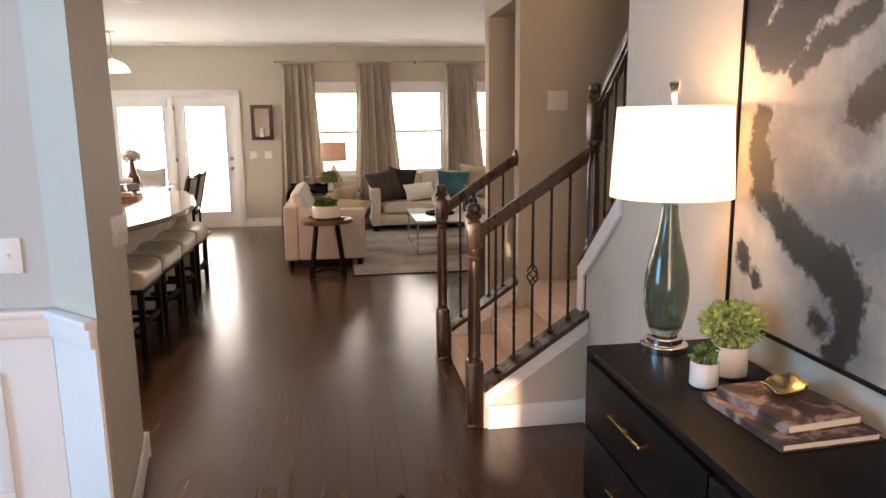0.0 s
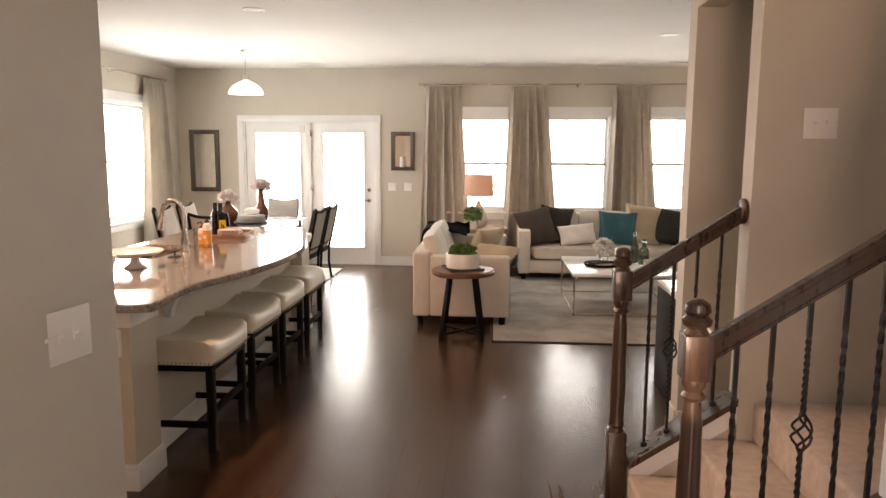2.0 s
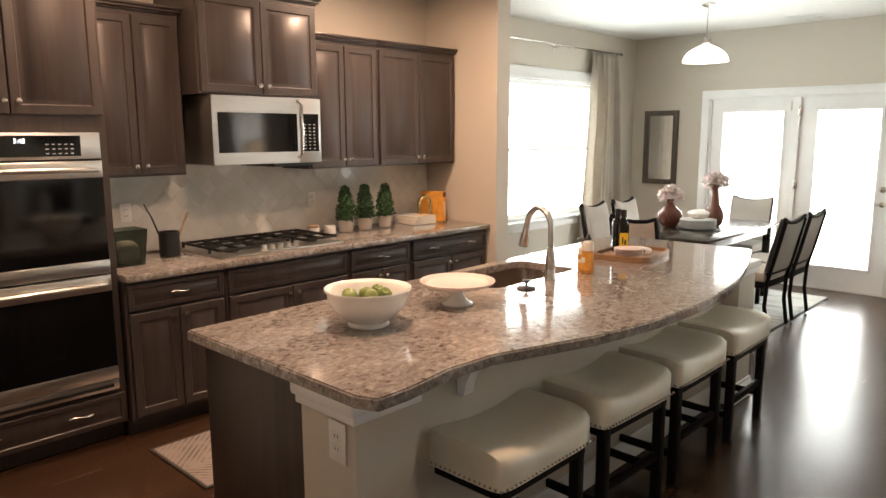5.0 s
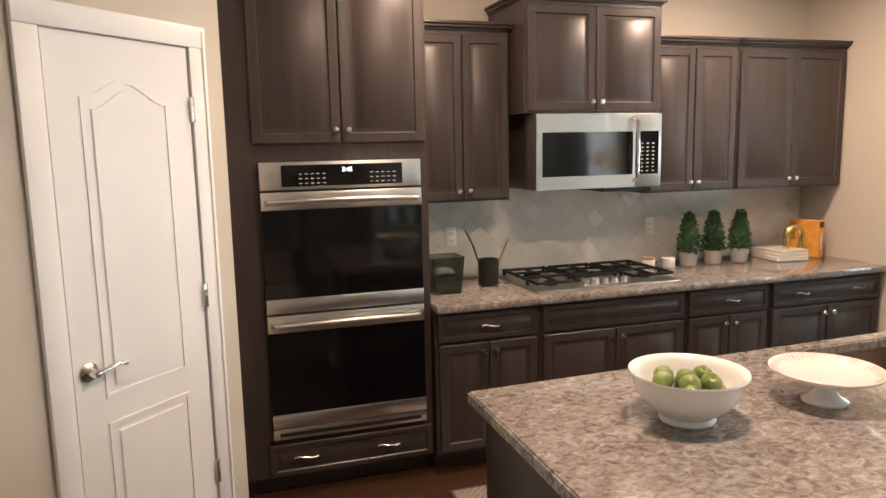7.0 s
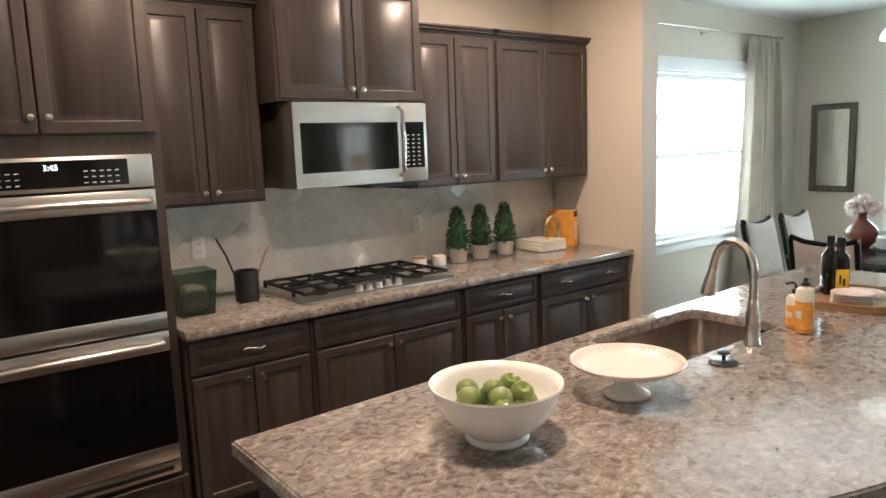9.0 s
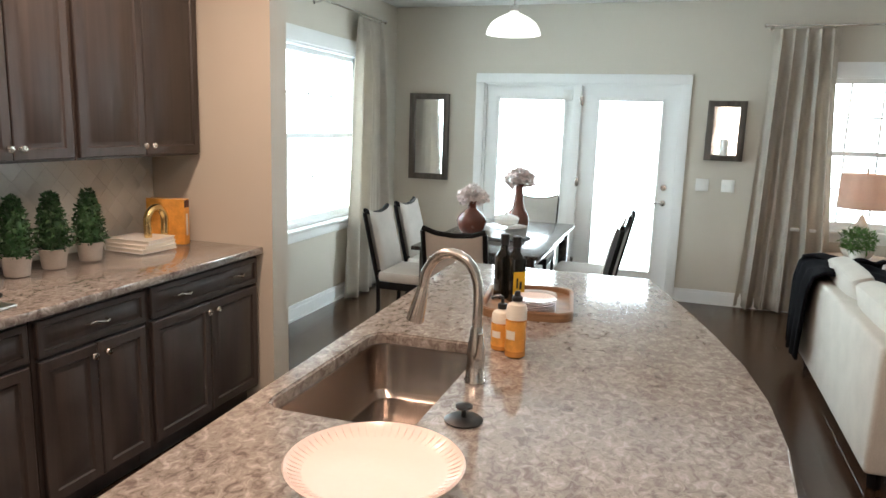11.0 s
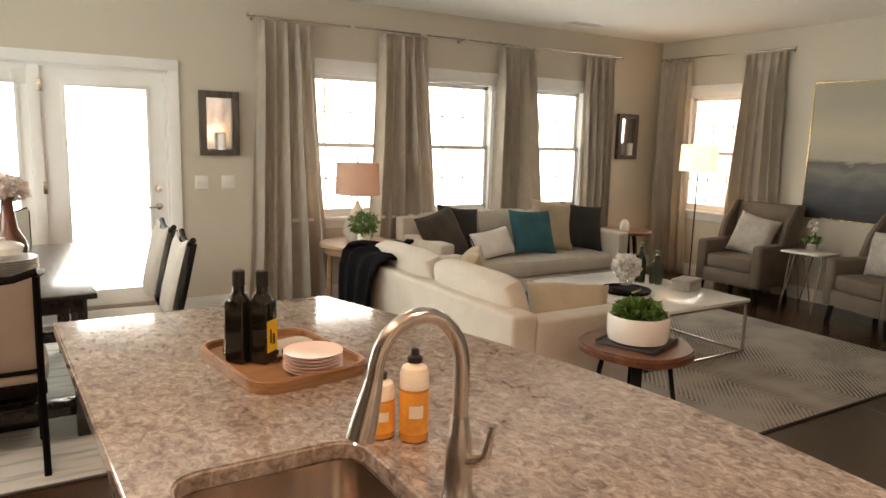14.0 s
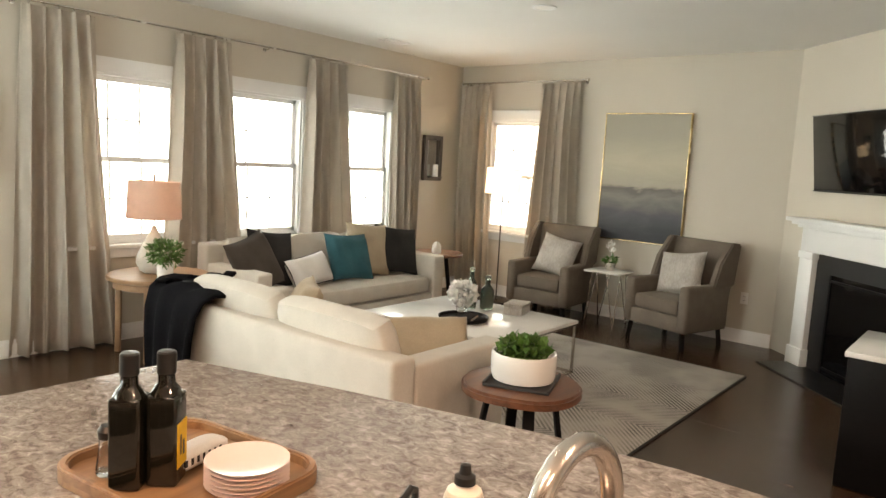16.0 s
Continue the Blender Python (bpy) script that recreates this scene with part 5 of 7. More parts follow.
RAIL0 = 1.075
for side, yy, xe, cnt, balls in (("near", 3.865, 1.0, 5, (2,)), ("far", 4.965, .895, 4, (1,))):
    za = RAIL0
    zb = RAIL0 + (ZB - ZA) / (.998 - .44) * (xe - .44)
    rail = join(slope_box(.43, xe, za, zb, yy - .03, yy + .03, .045), slope_box(.43, xe, za + .012, zb + .012, yy - .022, yy + .022, .02), slope_box(.43, xe, za - .045, zb - .045, yy - .018, yy + .018, .02))
    bmesh.ops.bevel(rail, geom=list(rail.edges), offset=.005, segments=2, affect="EDGES")
    hr = thing("handrail", "dark wood stair handrail on iron balusters", "handrail")
    part("rail", rail, BANISTER, hr)
    if side == "far":
        part("rosette", moved(lathe([(.055, 0), (.055, .012), (.045, .02)], 24), Matrix.Translation((.8975, yy, zb - .02)) @ Matrix.Rotation(radians(-90), 4, "Y")), BANISTER, hr)
    for k in range(cnt):
        x = .515 + k * .098
        base = ZA + (ZB - ZA) / (.998 - .44) * (x - .44)
        baluster(x, yy, base, RAIL0 - ZA - .055, k in balls)
hr = thing("handrail", "dark wood handrail of the upper flight", "handrail")
part("rail", join(beam((1.06, 3.86, 1.70), (1.06, 3.36, 2.09), .055, .05, .008), beam((1.06, 3.86, 1.665), (1.06, 3.36, 2.055), .03, .03, .004)), BANISTER, hr)
for k, ball in ((0, 0), (1, 0), (2, 1), (3, 0)):
    yy = 3.78 - k * .105
    zz = .865 + (3.93 - yy) * .807
    baluster(1.06, yy, zz, 1.69 + (3.86 - yy) * .80 - zz - .03, ball)

# ---- curtains ----


def curtain(axis, plane, out, t0, t1, b0, b1, ztop, waves=5, seed=0, label="pinch-pleated beige linen curtain hanging to the floor"):
    """A pleated panel; from t0 to t1 at the top, b0 to b1 at the hem; it hangs off the wall on the side out."""
    rnd = random.Random(seed)
    ph = [rnd.uniform(0, 6.28) for _ in range(4)]
    bm = bmesh.new()
    nu, nz = 96, 30
    rows = []
    for j in range(nz + 1):
        f = j / nz
        z = ztop - f * (ztop - 0.012)
        row = []
        for i in range(nu + 1):
            u = i / nu
            k = f ** 1.3
            s = (t0 + (t1 - t0) * u) * (1 - k) + (b0 + (b1 - b0) * u) * k
            amp = 0.014 + 0.038 * min(1, f * 6) + 0.016 * f
            q = u + 0.028 * f * math.sin(7 * u + ph[1]) + 0.012 * math.sin(2.5 * f + ph[2] + 3 * u)
            w = math.sin(q * waves * 6.283 - 1.57)
            pinch = max(0, 1 - f * 7)
            w = w * (1 - pinch) + pinch * (2 * max(0, w) ** 6 - 0.6)
            w = w * (0.75 + 0.35 * math.sin(9 * u + ph[3])) + 0.22 * f * math.sin(q * waves * 14 + ph[2]) + 0.25 * math.sin(u * 5 + ph[3] + 2 * f)
            d = 0.085 + amp * w
            s += 0.012 * math.cos(q * waves * 6.283 - 1.57) * min(1, f * 5) + 0.02 * f * math.sin(3 * f + ph[0])
            row.append(bm.verts.new((s, plane + out * d, z) if axis == "x" else (plane + out * d, s, z)))
        rows.append(row)
    for a, b in zip(rows, rows[1:]):
        for i in range(nu):
            bm.faces.new((a[i], a[i + 1], b[i + 1], b[i]))
    c = thing("curtain", label, "curtain", group="window curtains")
    p = part("panel", bm, CURTAIN, c, sharp=180)
    m = p.modifiers.new("thickness", "SOLIDIFY")
    m.thickness = 0.003
    for k in range(waves):
        u = t0 + (t1 - t0) * (k + .5) / waves
        if axis == "y":
            pts = [(plane + out * .075 + .016 * math.cos(a), u, ztop + .022 + .016 * math.sin(a)) for a in [6.283 * q / 12 for q in range(13)]]
        else:
            pts = [(u, plane + out * .075 + .016 * math.cos(a), ztop + .022 + .016 * math.sin(a)) for a in [6.283 * q / 12 for q in range(13)]]
        part("ring", tube(pts, .0025, 6), NICKEL, c)
    return c


def curtain_rod(axis, plane, out, u0, u1, z, brackets):
    r = thing("curtain_rod", "slim satin nickel curtain rod with small end caps", "curtain rod")

    def P(u, d, zz):
        return (u, plane + out * d, zz) if axis == "x" else (plane + out * d, u, zz)
    part("rod", tube([P(u0, .075, z), P((u0 + u1) / 2, .075, z), P(u1, .075, z)], .009, 12), NICKEL, r)
    for u, e in ((u0, -.03), (u1, .03)):
        part("finial", tube([P(u, .075, z), P(u + e * .3, .075, z), P(u + e * .7, .075, z), P(u + e, .075, z)], .01, 12, [.01, .018, .02, .006]), NICKEL, r)
    for u in brackets:
        part("bracket", join(tube([P(u, .001, z - .02), P(u, .05, z - .02), P(u, .075, z - .008)], .006, 8), tube([P(u, .001, z - .02), P(u, .006, z - .02)], .02, 12)), NICKEL, r)


ZC = 2.515
for k, (a, b, c, d) in enumerate(((-1.13, -.63, -1.25, -.48), (.02, .54, -.08, .78), (1.42, 1.93, 1.34, 2.14), (2.64, 3.08, 2.70, 3.16))):
    curtain("x", NORTH, -1, a, b, c, d, ZC, 5, k)
curtain_rod("x", NORTH, -1, -1.20, 3.18, ZC + .03, (-1.16, .95, 3.14))
curtain("y", EAST, -1, 10.06, 10.55, 9.98, 10.70, ZC + .02, 5, 7)
curtain("y", EAST, -1, 11.24, 11.66, 11.15, 11.68, ZC + .02, 5, 8)
curtain_rod("y", EAST, -1, 9.98, 11.68, ZC + .05, (10.02, 11.62))
curtain("y", WEST, 1, 10.67, 11.22, 10.41, 11.49, ZC + .02, 5, 9)
curtain("y", WEST, 1, 8.72, 9.10, 8.66, 9.12, ZC + .02, 5, 10)
curtain_rod("y", WEST, 1, 8.7, 11.26, ZC + .05, (8.8, 10.0, 11.2))

# ---- ceiling fittings ----
pl = thing("pendant_light", "white glass dome pendant lamp on a nickel rod", "pendant lamp", -3.07, 9.99, 0)
part("canopy", lathe([(.06, CEIL - .001), (.06, CEIL - .012), (.03, CEIL - .03), (.008, CEIL - .034)], 24), NICKEL, pl)
part("rod", tube([(0, 0, CEIL - .03), (0, 0, 2.60), (0, 0, 2.46)], .006, 10), NICKEL, pl)
part("shade", lathe([(.198, 2.275), (.197, 2.29), (.186, 2.322), (.158, 2.362), (.11, 2.395), (.06, 2.418), (.03, 2.43), (.03, 2.46), (.028, 2.462)], 36), glow("pendant_glass", (0.95, 0.93, 0.88), 0.9), pl, "white glass dome shade")
part("socket", lathe([(.034, 2.44), (.034, 2.475), (.012, 2.49)], 20), NICKEL, pl)
# the last three fixtures are unseen, added to match the kitchen fill lamps
for x, y in ((-2.19, 7.75), (1.53, 9.13), (-3.66, 5.2), (-3.66, 7.0), (-2.2, 5.4)):
    r = thing("recessed_light", "small round white recessed ceiling light, one of a partly added set", "ceiling light", x, y, CEIL, group="recessed ceiling lights")
    part("trim_ring", lathe([(.095, -.001), (.093, -.008), (.075, -.009), (.072, -.002)], 32), TRIM, r)
    part("lens", lathe([(.071, -.006), (.05, -.009), (0, -.0095)], 28), PLASTIC, r)
for x, y in ((-2.66, 11.28), (-.22, 11.36), (2.21, 11.31)):
    v = thing("ceiling_vent", "white slatted ceiling air vent", "vent", x, y, CEIL, group="ceiling vents")
    part("frame", join(box(-.17, .17, -.07, -.05, -.008, -.001), box(-.17, .17, .05, .07, -.008, -.001), box(-.17, -.15, -.05, .05, -.008, -.001), box(.15, .17, -.05, .05, -.008, -.001)), PLASTIC, v)
    for k in range(5):
        part("slat", moved(box(-.15, .15, -.008, .008, -.001, .001), Matrix.Translation((0, -.04 + k * .02, -.006)) @ Matrix.Rotation(radians(35), 4, "X")), PLASTIC, v)

# ---- living room ----


def picture_rug(name, label, x0, x1, y0, y1, base, dark, scale, pattern):
    m, t, n, l, b = nodes_of(name + "_weave")
    coord, ns, ns2 = n.new("ShaderNodeTexCoord"), n.new("ShaderNodeTexNoise"), n.new("ShaderNodeTexNoise")
    l.new(coord.outputs["Object"], ns.inputs["Vector"])
    ns.inputs["Scale"].default_value, ns.inputs["Detail"].default_value = scale, 5
    ns2.inputs["Scale"].default_value = 180
    l.new(coord.outputs["Object"], ns2.inputs["Vector"])
    mx = n.new("ShaderNodeMix")
    mx.data_type = "RGBA"
    mx.inputs["A"].default_value, mx.inputs["B"].default_value = (*base, 1), (*dark, 1)
    if pattern == "chevron":
        sep, fold, st_ = n.new("ShaderNodeSeparateXYZ"), n.new("ShaderNodeMath"), n.new("ShaderNodeMath")
        l.new(coord.outputs["Object"], sep.inputs[0])
        fold.operation = "PINGPONG"
        fold.inputs[1].default_value = 0.5
        l.new(sep.outputs["X"], fold.inputs[0])
        st_.operation = "ADD"
        l.new(fold.outputs[0], st_.inputs[0])
        l.new(sep.outputs["Y"], st_.inputs[1])
        sc, sn = n.new("ShaderNodeMath"), n.new("ShaderNodeMath")
        sc.operation, sn.operation = "MULTIPLY", "SINE"
        sc.inputs[1].default_value = 160
        l.new(st_.outputs[0], sc.inputs[0])
        l.new(sc.outputs[0], sn.inputs[0])
        mr, wear, mul = n.new("ShaderNodeMapRange"), n.new("ShaderNodeMapRange"), n.new("ShaderNodeMath")
        mr.inputs["From Min"].default_value, mr.inputs["From Max"].default_value = -0.25, 0.35
        l.new(sn.outputs[0], mr.inputs["Value"])
        wear.inputs["From Min"].default_value, wear.inputs["From Max"].default_value = 0.40, 0.62
        l.new(ns.outputs["Fac"], wear.inputs["Value"])
        mul.operation = "MULTIPLY"
        l.new(mr.outputs[0], mul.inputs[0])
        l.new(wear.outputs[0], mul.inputs[1])
        ad = n.new("ShaderNodeMath")
        ad.operation = "MULTIPLY_ADD"
        ad.inputs[1].default_value, ad.inputs[2].default_value = 0.72, 0.16
        l.new(mul.outputs[0], ad.inputs[0])
        l.new(ad.outputs[0], mx.inputs["Factor"])
    else:
        mr = n.new("ShaderNodeMapRange")
        mr.inputs["From Min"].default_value, mr.inputs["From Max"].default_value = 0.50, 0.76
        mp = n.new("ShaderNodeMapping")
        mp.inputs["Scale"].default_value = (0.7, 6, 1)
        l.new(coord.outputs["Object"], mp.inputs[0])
        l.new(mp.outputs[0], ns.inputs["Vector"])
        l.new(ns.outputs["Fac"], mr.inputs["Value"])
        l.new(mr.outputs[0], mx.inputs["Factor"])
    l.new(mx.outputs["Result"], b.inputs["Base Color"])
    b.inputs["Roughness"].default_value = 0.95
    bp = n.new("ShaderNodeBump")
    bp.inputs["Strength"].default_value, bp.inputs["Distance"].default_value = 0.7, 0.004
    l.new(ns2.outputs["Fac"], bp.inputs["Height"])
    l.new(bp.outputs[0], b.inputs["Normal"])
    r = thing(name, label, "rug")
    part("woven_field", box(x0 + .015, x1 - .015, y0 + .015, y1 - .015, .001, .012, .004), m, r)
    bind = [box(x0, x1, y0, y0 + .0145, .001, .011, .003), box(x0, x1, y1 - .0145, y1, .001, .011, .003), box(x0, x0 + .0145, y0 + .015, y1 - .015, .001, .011, .003), box(x1 - .0145, x1, y0 + .015, y1 - .015, .001, .011, .003)]
    part("binding", join(*bind), mat(name + "_edge", tuple(c * .5 for c in dark), .9), r)


picture_rug("area_rug", "grey and beige worn chevron area rug", -.18, 2.74, 7.73, 10.95, (.48, .44, .40), (.06, .055, .053), 2.2, "chevron")
picture_rug("dining_rug", "pale rug with dark brushed streaks under the dining table", -3.95, -2.25, 8.90, 11.35, (.60, .60, .57), (.22, .25, .25), 3.0, "streak")
picture_rug("kitchen_mat", "narrow patterned runner on the floor between cabinets and island", -3.84, -3.24, 5.13, 7.55, (.36, .30, .27), (.14, .12, .11), 9.0, "chevron")


def sofa(name, label, x, y, rz, L, D, H, armh, seats, backs, armw=.15):
    """A track-arm sofa; local x along its length, front to -y, back at +y."""
    s = thing(name, label, "sofa", x, y, 0, rz)
    part("base", box(-L / 2 + armw - .01, L / 2 - armw + .01, -D / 2 + .02, D / 2 - .14, .10, .26, .015), SOFA, s)
    part("back", box(-L / 2, L / 2, D / 2 - .16, D / 2, .09, H, .025, 3), SOFA, s)
    for k in (-1, 1):
        x0, x1 = sorted((k * L / 2, k * (L / 2 - armw)))
        part("arm", box(x0, x1, -D / 2, D / 2 - .158, .09, armh, .022, 3), SOFA, s)
    w = (L - 2 * armw) / seats
    for k in range(seats):
        part("seat_cushion", cushion(w - .004, D - .19, .17, .22, x=-L / 2 + armw + w * (k + .5), y=-.085, z=.265), SOFA, s)
    w = (L - 2 * armw) / backs
    for k in range(backs):
        c = cushion(w - .012, .41, .18, .38)
        part("back_cushion", moved(c, Matrix.Translation((-L / 2 + armw + w * (k + .5), D / 2 - .19, .645)) @ Matrix.Rotation(radians(72), 4, "X") @ Matrix.Translation((0, 0, -.095))), SOFA, s)
    for a in (-1, 1):
        for b in (-1, 1):
            part("foot", beam((a * (L / 2 - .07), b * (D / 2 - .07), 0.002), (a * (L / 2 - .06), b * (D / 2 - .06), .10), .045, .045, .004), BLACK, s)
    return s


def throw_pillow(material, label, x, y, z, s, h, rz, tilt, trim=None, lean=0):
    p = thing("throw_pillow", label, "pillow")
    p.matrix_basis = Matrix.Translation((x, y, z)) @ Matrix.Rotation(radians(rz), 4, "Z") @ Matrix.Rotation(radians(-tilt), 4, "X") @ Matrix.Rotation(radians(lean), 4, "Y") @ Matrix.Translation((0, 0, h / 2))
    part("cover", pillow(s, h, .16), material, p, sharp=60)
    if trim:
        pts = []
        for k in range(41):
            q = k / 40 * 4
            e, f = int(q) % 4, q - int(q)
            u, v = ((2 * f - 1, -1), (1, 2 * f - 1), (1 - 2 * f, 1), (-1, 1 - 2 * f))[e]
            pts.append((u * s / 2 * (1 - .09 * (1 - v * v)), 0, v * h / 2 * (1 - .09 * (1 - u * u))))
        part("piping", tube(pts, .006, 6), trim, p)
    return p


# sofa with its back to the island, and the long one under the windows
sofa("loveseat", "off-white linen loveseat with loose back cushions", -.47, 9.20, 90, 1.92, .90, .70, .66, 2, 2)
sofa("sofa", "off-white linen sofa under the windows", 1.30, 11.12, 0, 2.30, .86, .80, .64, 1, 3)
throw_pillow(BROWNCLOTH, "large dark brown throw pillow on the sofa", .47, 10.96, .44, .52, .50, 16, 26, None, -12)
throw_pillow(CHARCOAL, "dark throw pillow behind the brown one", .60, 11.10, .44, .44, .50, -4, 20, None, 8)
throw_pillow(WHITECLOTH, "white lumbar pillow with dark trim", .94, 10.92, .44, .50, .29, 6, 28, CHARCOAL, -7)
throw_pillow(TEAL, "teal textured throw pillow on the sofa", 1.42, 10.94, .44, .50, .46, -2, 24, None, 3)
throw_pillow(TANCLOTH, "tan linen throw pillow on the sofa", 1.74, 11.05, .44, .50, .53, -6, 18, None, 6)
throw_pillow(CHARCOAL, "charcoal throw pillow against the sofa arm", 2.06, 10.98, .44, .49, .50, -14, 22, None, 8)
throw_pillow(TANCLOTH, "beige throw pillow lying in the loveseat corner", -.30, 8.52, .44, .50, .40, -38, 50, GREYPILLOW)
throw_pillow(TEAL, "dark teal throw pillow on the loveseat", -.18, 8.98, .41, .36, .28, -75, 50)
throw_pillow(TANCLOTH, "cream patterned pillow on the loveseat's far seat", -.34, 9.72, .43, .48, .40, -125, 28)

th = thing("throw_blanket", "dark navy knitted throw draped over the loveseat corner", "blanket")
bm = bmesh.new()
rows = []
prof = [(-.985, .13), (-.98, .30), (-.975, .48), (-.97, .62), (-.955, .73), (-.90, .775), (-.82, .79), (-.74, .785), (-.66, .77), (-.56, .755), (-.46, .73)]
for i, (px, pz) in enumerate(prof):
    row = []
    for j in range(25):
        v = j / 24
        yy = 9.62 + .05 * max(0, 5 - i) * .6 + v * (.60 - .03 * max(0, 5 - i)) + .03 * math.sin(i * .7)
        row.append(bm.verts.new((px - .012 - .014 * math.sin(v * 19 + i * .3) * (1 if i < 4 else .3), yy, pz + .012 + .012 * math.sin(v * 15 + i) - .10 * (1 - v) * (i > 5) * .3)))
    rows.append(row)
for a, b in zip(rows, rows[1:]):
    for j in range(24):
        bm.faces.new((a[j], a[j + 1], b[j + 1], b[j]))
tp = part("cloth", bm, NAVY, th, sharp=180)
tm = tp.modifiers.new("thickness", "SOLIDIFY")
tm.thickness, tm.offset = .018, 1
bm = bmesh.new()
rows = []
for i, (dy, pz) in enumerate(((10.06, .78), (10.15, .775), (10.19, .72), (10.20, .5), (10.21, .32), (10.215, .12))):
    rows.append([bm.verts.new((-.955 + .5 * j / 20, dy + .015 + .014 * math.sin(j * 1.3 + i * .3), pz + .01 * math.sin(j))) for j in range(21)])
for a, b in zip(rows, rows[1:]):
    for j in range(20):
        bm.faces.new((a[j], a[j + 1], b[j + 1], b[j]))
tp = part("hanging_end", bm, NAVY, th, sharp=180)
tm = tp.modifiers.new("thickness", "SOLIDIFY")
tm.thickness, tm.offset = .018, 1

# round side table by the loveseat
sx, sy = -.44, 7.875
rt = thing("side_table", "round walnut side table with splayed black legs", "table", sx, sy, 0)
wob = [(.275 * (1 + .03 * math.sin(3 * a + 1) + .015 * math.sin(5 * a)) * math.cos(a), .275 * (1 + .03 * math.sin(3 * a + 1) + .015 * math.sin(5 * a)) * math.sin(a)) for a in [6.283 * k / 40 for k in range(40)]]
part("tabletop", prism(wob, .565, .605, .012), WALNUT, rt)
for k in range(4):
    a = radians(45 + 90 * k)
    part("leg", beam((.26 * math.cos(a) * .95, .26 * math.sin(a) * .95, 0.001), (.15 * math.cos(a), .15 * math.sin(a), .566), .05, .022, .003), BLACK, rt)
part("stretcher", join(beam((-.16, -.16, .06), (.16, .16, .06), .03, .018), beam((-.16, .16, .061), (.16, -.16, .061), .03, .017)), BLACK, rt)
solid("tray", join(box(-.15, .15, -.15, .15, .0, .012, .003), box(-.15, .15, -.15, -.14, .012, .02), box(-.15, .15, .14, .15, .012, .02)), SLATE, "square black slate tray on the side table", "tray", sx, sy, .606, 20)
pb = thing("planter", "low white ceramic bowl of leafy greens", "planter", sx, sy, .62)
part("bowl", lathe([(.115, .0), (.14, .006), (.148, .03), (.15, .12), (.146, .13), (.138, .128), (.136, .10), (0, .10)], 40), WHITECER, pb)
part("foliage", leaves((0, 0, .14), .105, .045, 620, .042, 3, .2, .7), LEAF, pb, "bright green leaves")

# coffee table
ct = thing("coffee_table", "white marble-topped coffee table on a slim metal frame", "coffee table")
X0, X1, YA, YB = .61, 1.69, 8.72, 9.98
part("tabletop", box(X0, X1, YA, YB, .405, .43, .004), MARBLE, ct)
for a in (X0 + .01, X1 - .028):
    for b in (YA + .01, YB - .028):
        part("leg", box(a, a + .018, b, b + .018, .013, .405), NICKEL, ct)
fr = []
for z in (.388, .013):
    fr += [box(X0 + .01, X1 - .01, YA + .01, YA + .028, z, z + .016), box(X0 + .01, X1 - .01, YB - .028, YB - .01, z, z + .016), box(X0 + .01, X0 + .028, YA + .028, YB - .028, z, z + .016), box(X1 - .028, X1 - .01, YA + .028, YB - .028, z, z + .016)]
part("frame", join(*fr), NICKEL, ct)
tx, ty = .98, 9.30
solid("round_tray", lathe([(.17, 0), (.18, .004), (.19, .028), (.186, .03), (.175, .01), (0, .009)], 40), BLACK, "round black lacquer tray on the coffee table", "tray", tx, ty, .431)
bk = thing("book", "thin dark book on the black tray", "book", tx - .02, ty - .03, .442, 20)
part("cover", join(box(-.1, .1, -.075, .075, 0, .004), box(-.1, .1, -.075, .075, .026, .03), box(-.1, -.096, -.075, .075, .004, .026)), CHARCOAL, bk)
part("page_block", box(-.095, .096, -.071, .071, .004, .026), PAPER, bk)
fv = thing("flower_vase", "small glass vase with a ball of white flowers", "vase", tx + .02, ty + .03, .474)
part("vase", lathe([(.03, 0), (.045, .01), (.048, .05), (.035, .08), (.038, .085), (.032, .085), (.03, .08), (.042, .05), (.04, .012), (0, .008)], 24), GLASS, fv)
part("blossom", leaves((0, 0, .15), .085, .075, 420, .045, 5, .55, .9, .1), WHITEPETAL, fv)
for bx, by, h, r in ((1.36, 9.52, .30, .045), (1.44, 9.42, .24, .055)):
    gb = thing("glass_bottle", "smoky green glass bottle on the coffee table", "bottle", bx, by, .431)
    part("body", lathe([(r * .9, 0), (r, .008), (r, h * .62), (r * .8, h * .72), (r * .38, h * .82), (r * .36, h * .94), (r * .44, h), (r * .3, h), (r * .28, h * .82), (r * .75, h * .7), (r * .92, h * .6), (r * .92, .012), (0, .01)], 24), SMOKE, gb)
    part("stopper", lathe([(r * .28, h * .95), (r * .5, h + .01), (r * .5, h + .03), (0, h + .04)], 16), SMOKE, gb)
dbx = thing("decorative_box", "small grey inlaid box on the coffee table", "box", 1.52, 9.18, .431, 15)
part("base", box(-.11, .11, -.075, .075, 0, .055, .003), GREYPILLOW, dbx)
part("lid", box(-.112, .112, -.077, .077, .057, .085, .004), GREYPILLOW, dbx)

# lamp table between the sofas
lt = thing("end_table", "round oak end table between the sofas", "table", -.36, 11.22, 0)
part("tabletop", lathe([(.36, .585), (.375, .592), (.375, .612), (.365, .62)], 48), OAK, lt)
part("shelf_band", lathe([(.33, .53), (.33, .585)], 48), OAK, lt)
for k in range(4):
    a = radians(45 + 90 * k)
    part("leg", beam((.31 * math.cos(a), .31 * math.sin(a), 0.001), (.30 * math.cos(a), .30 * math.sin(a), .54), .04, .04, .005), OAK, lt)


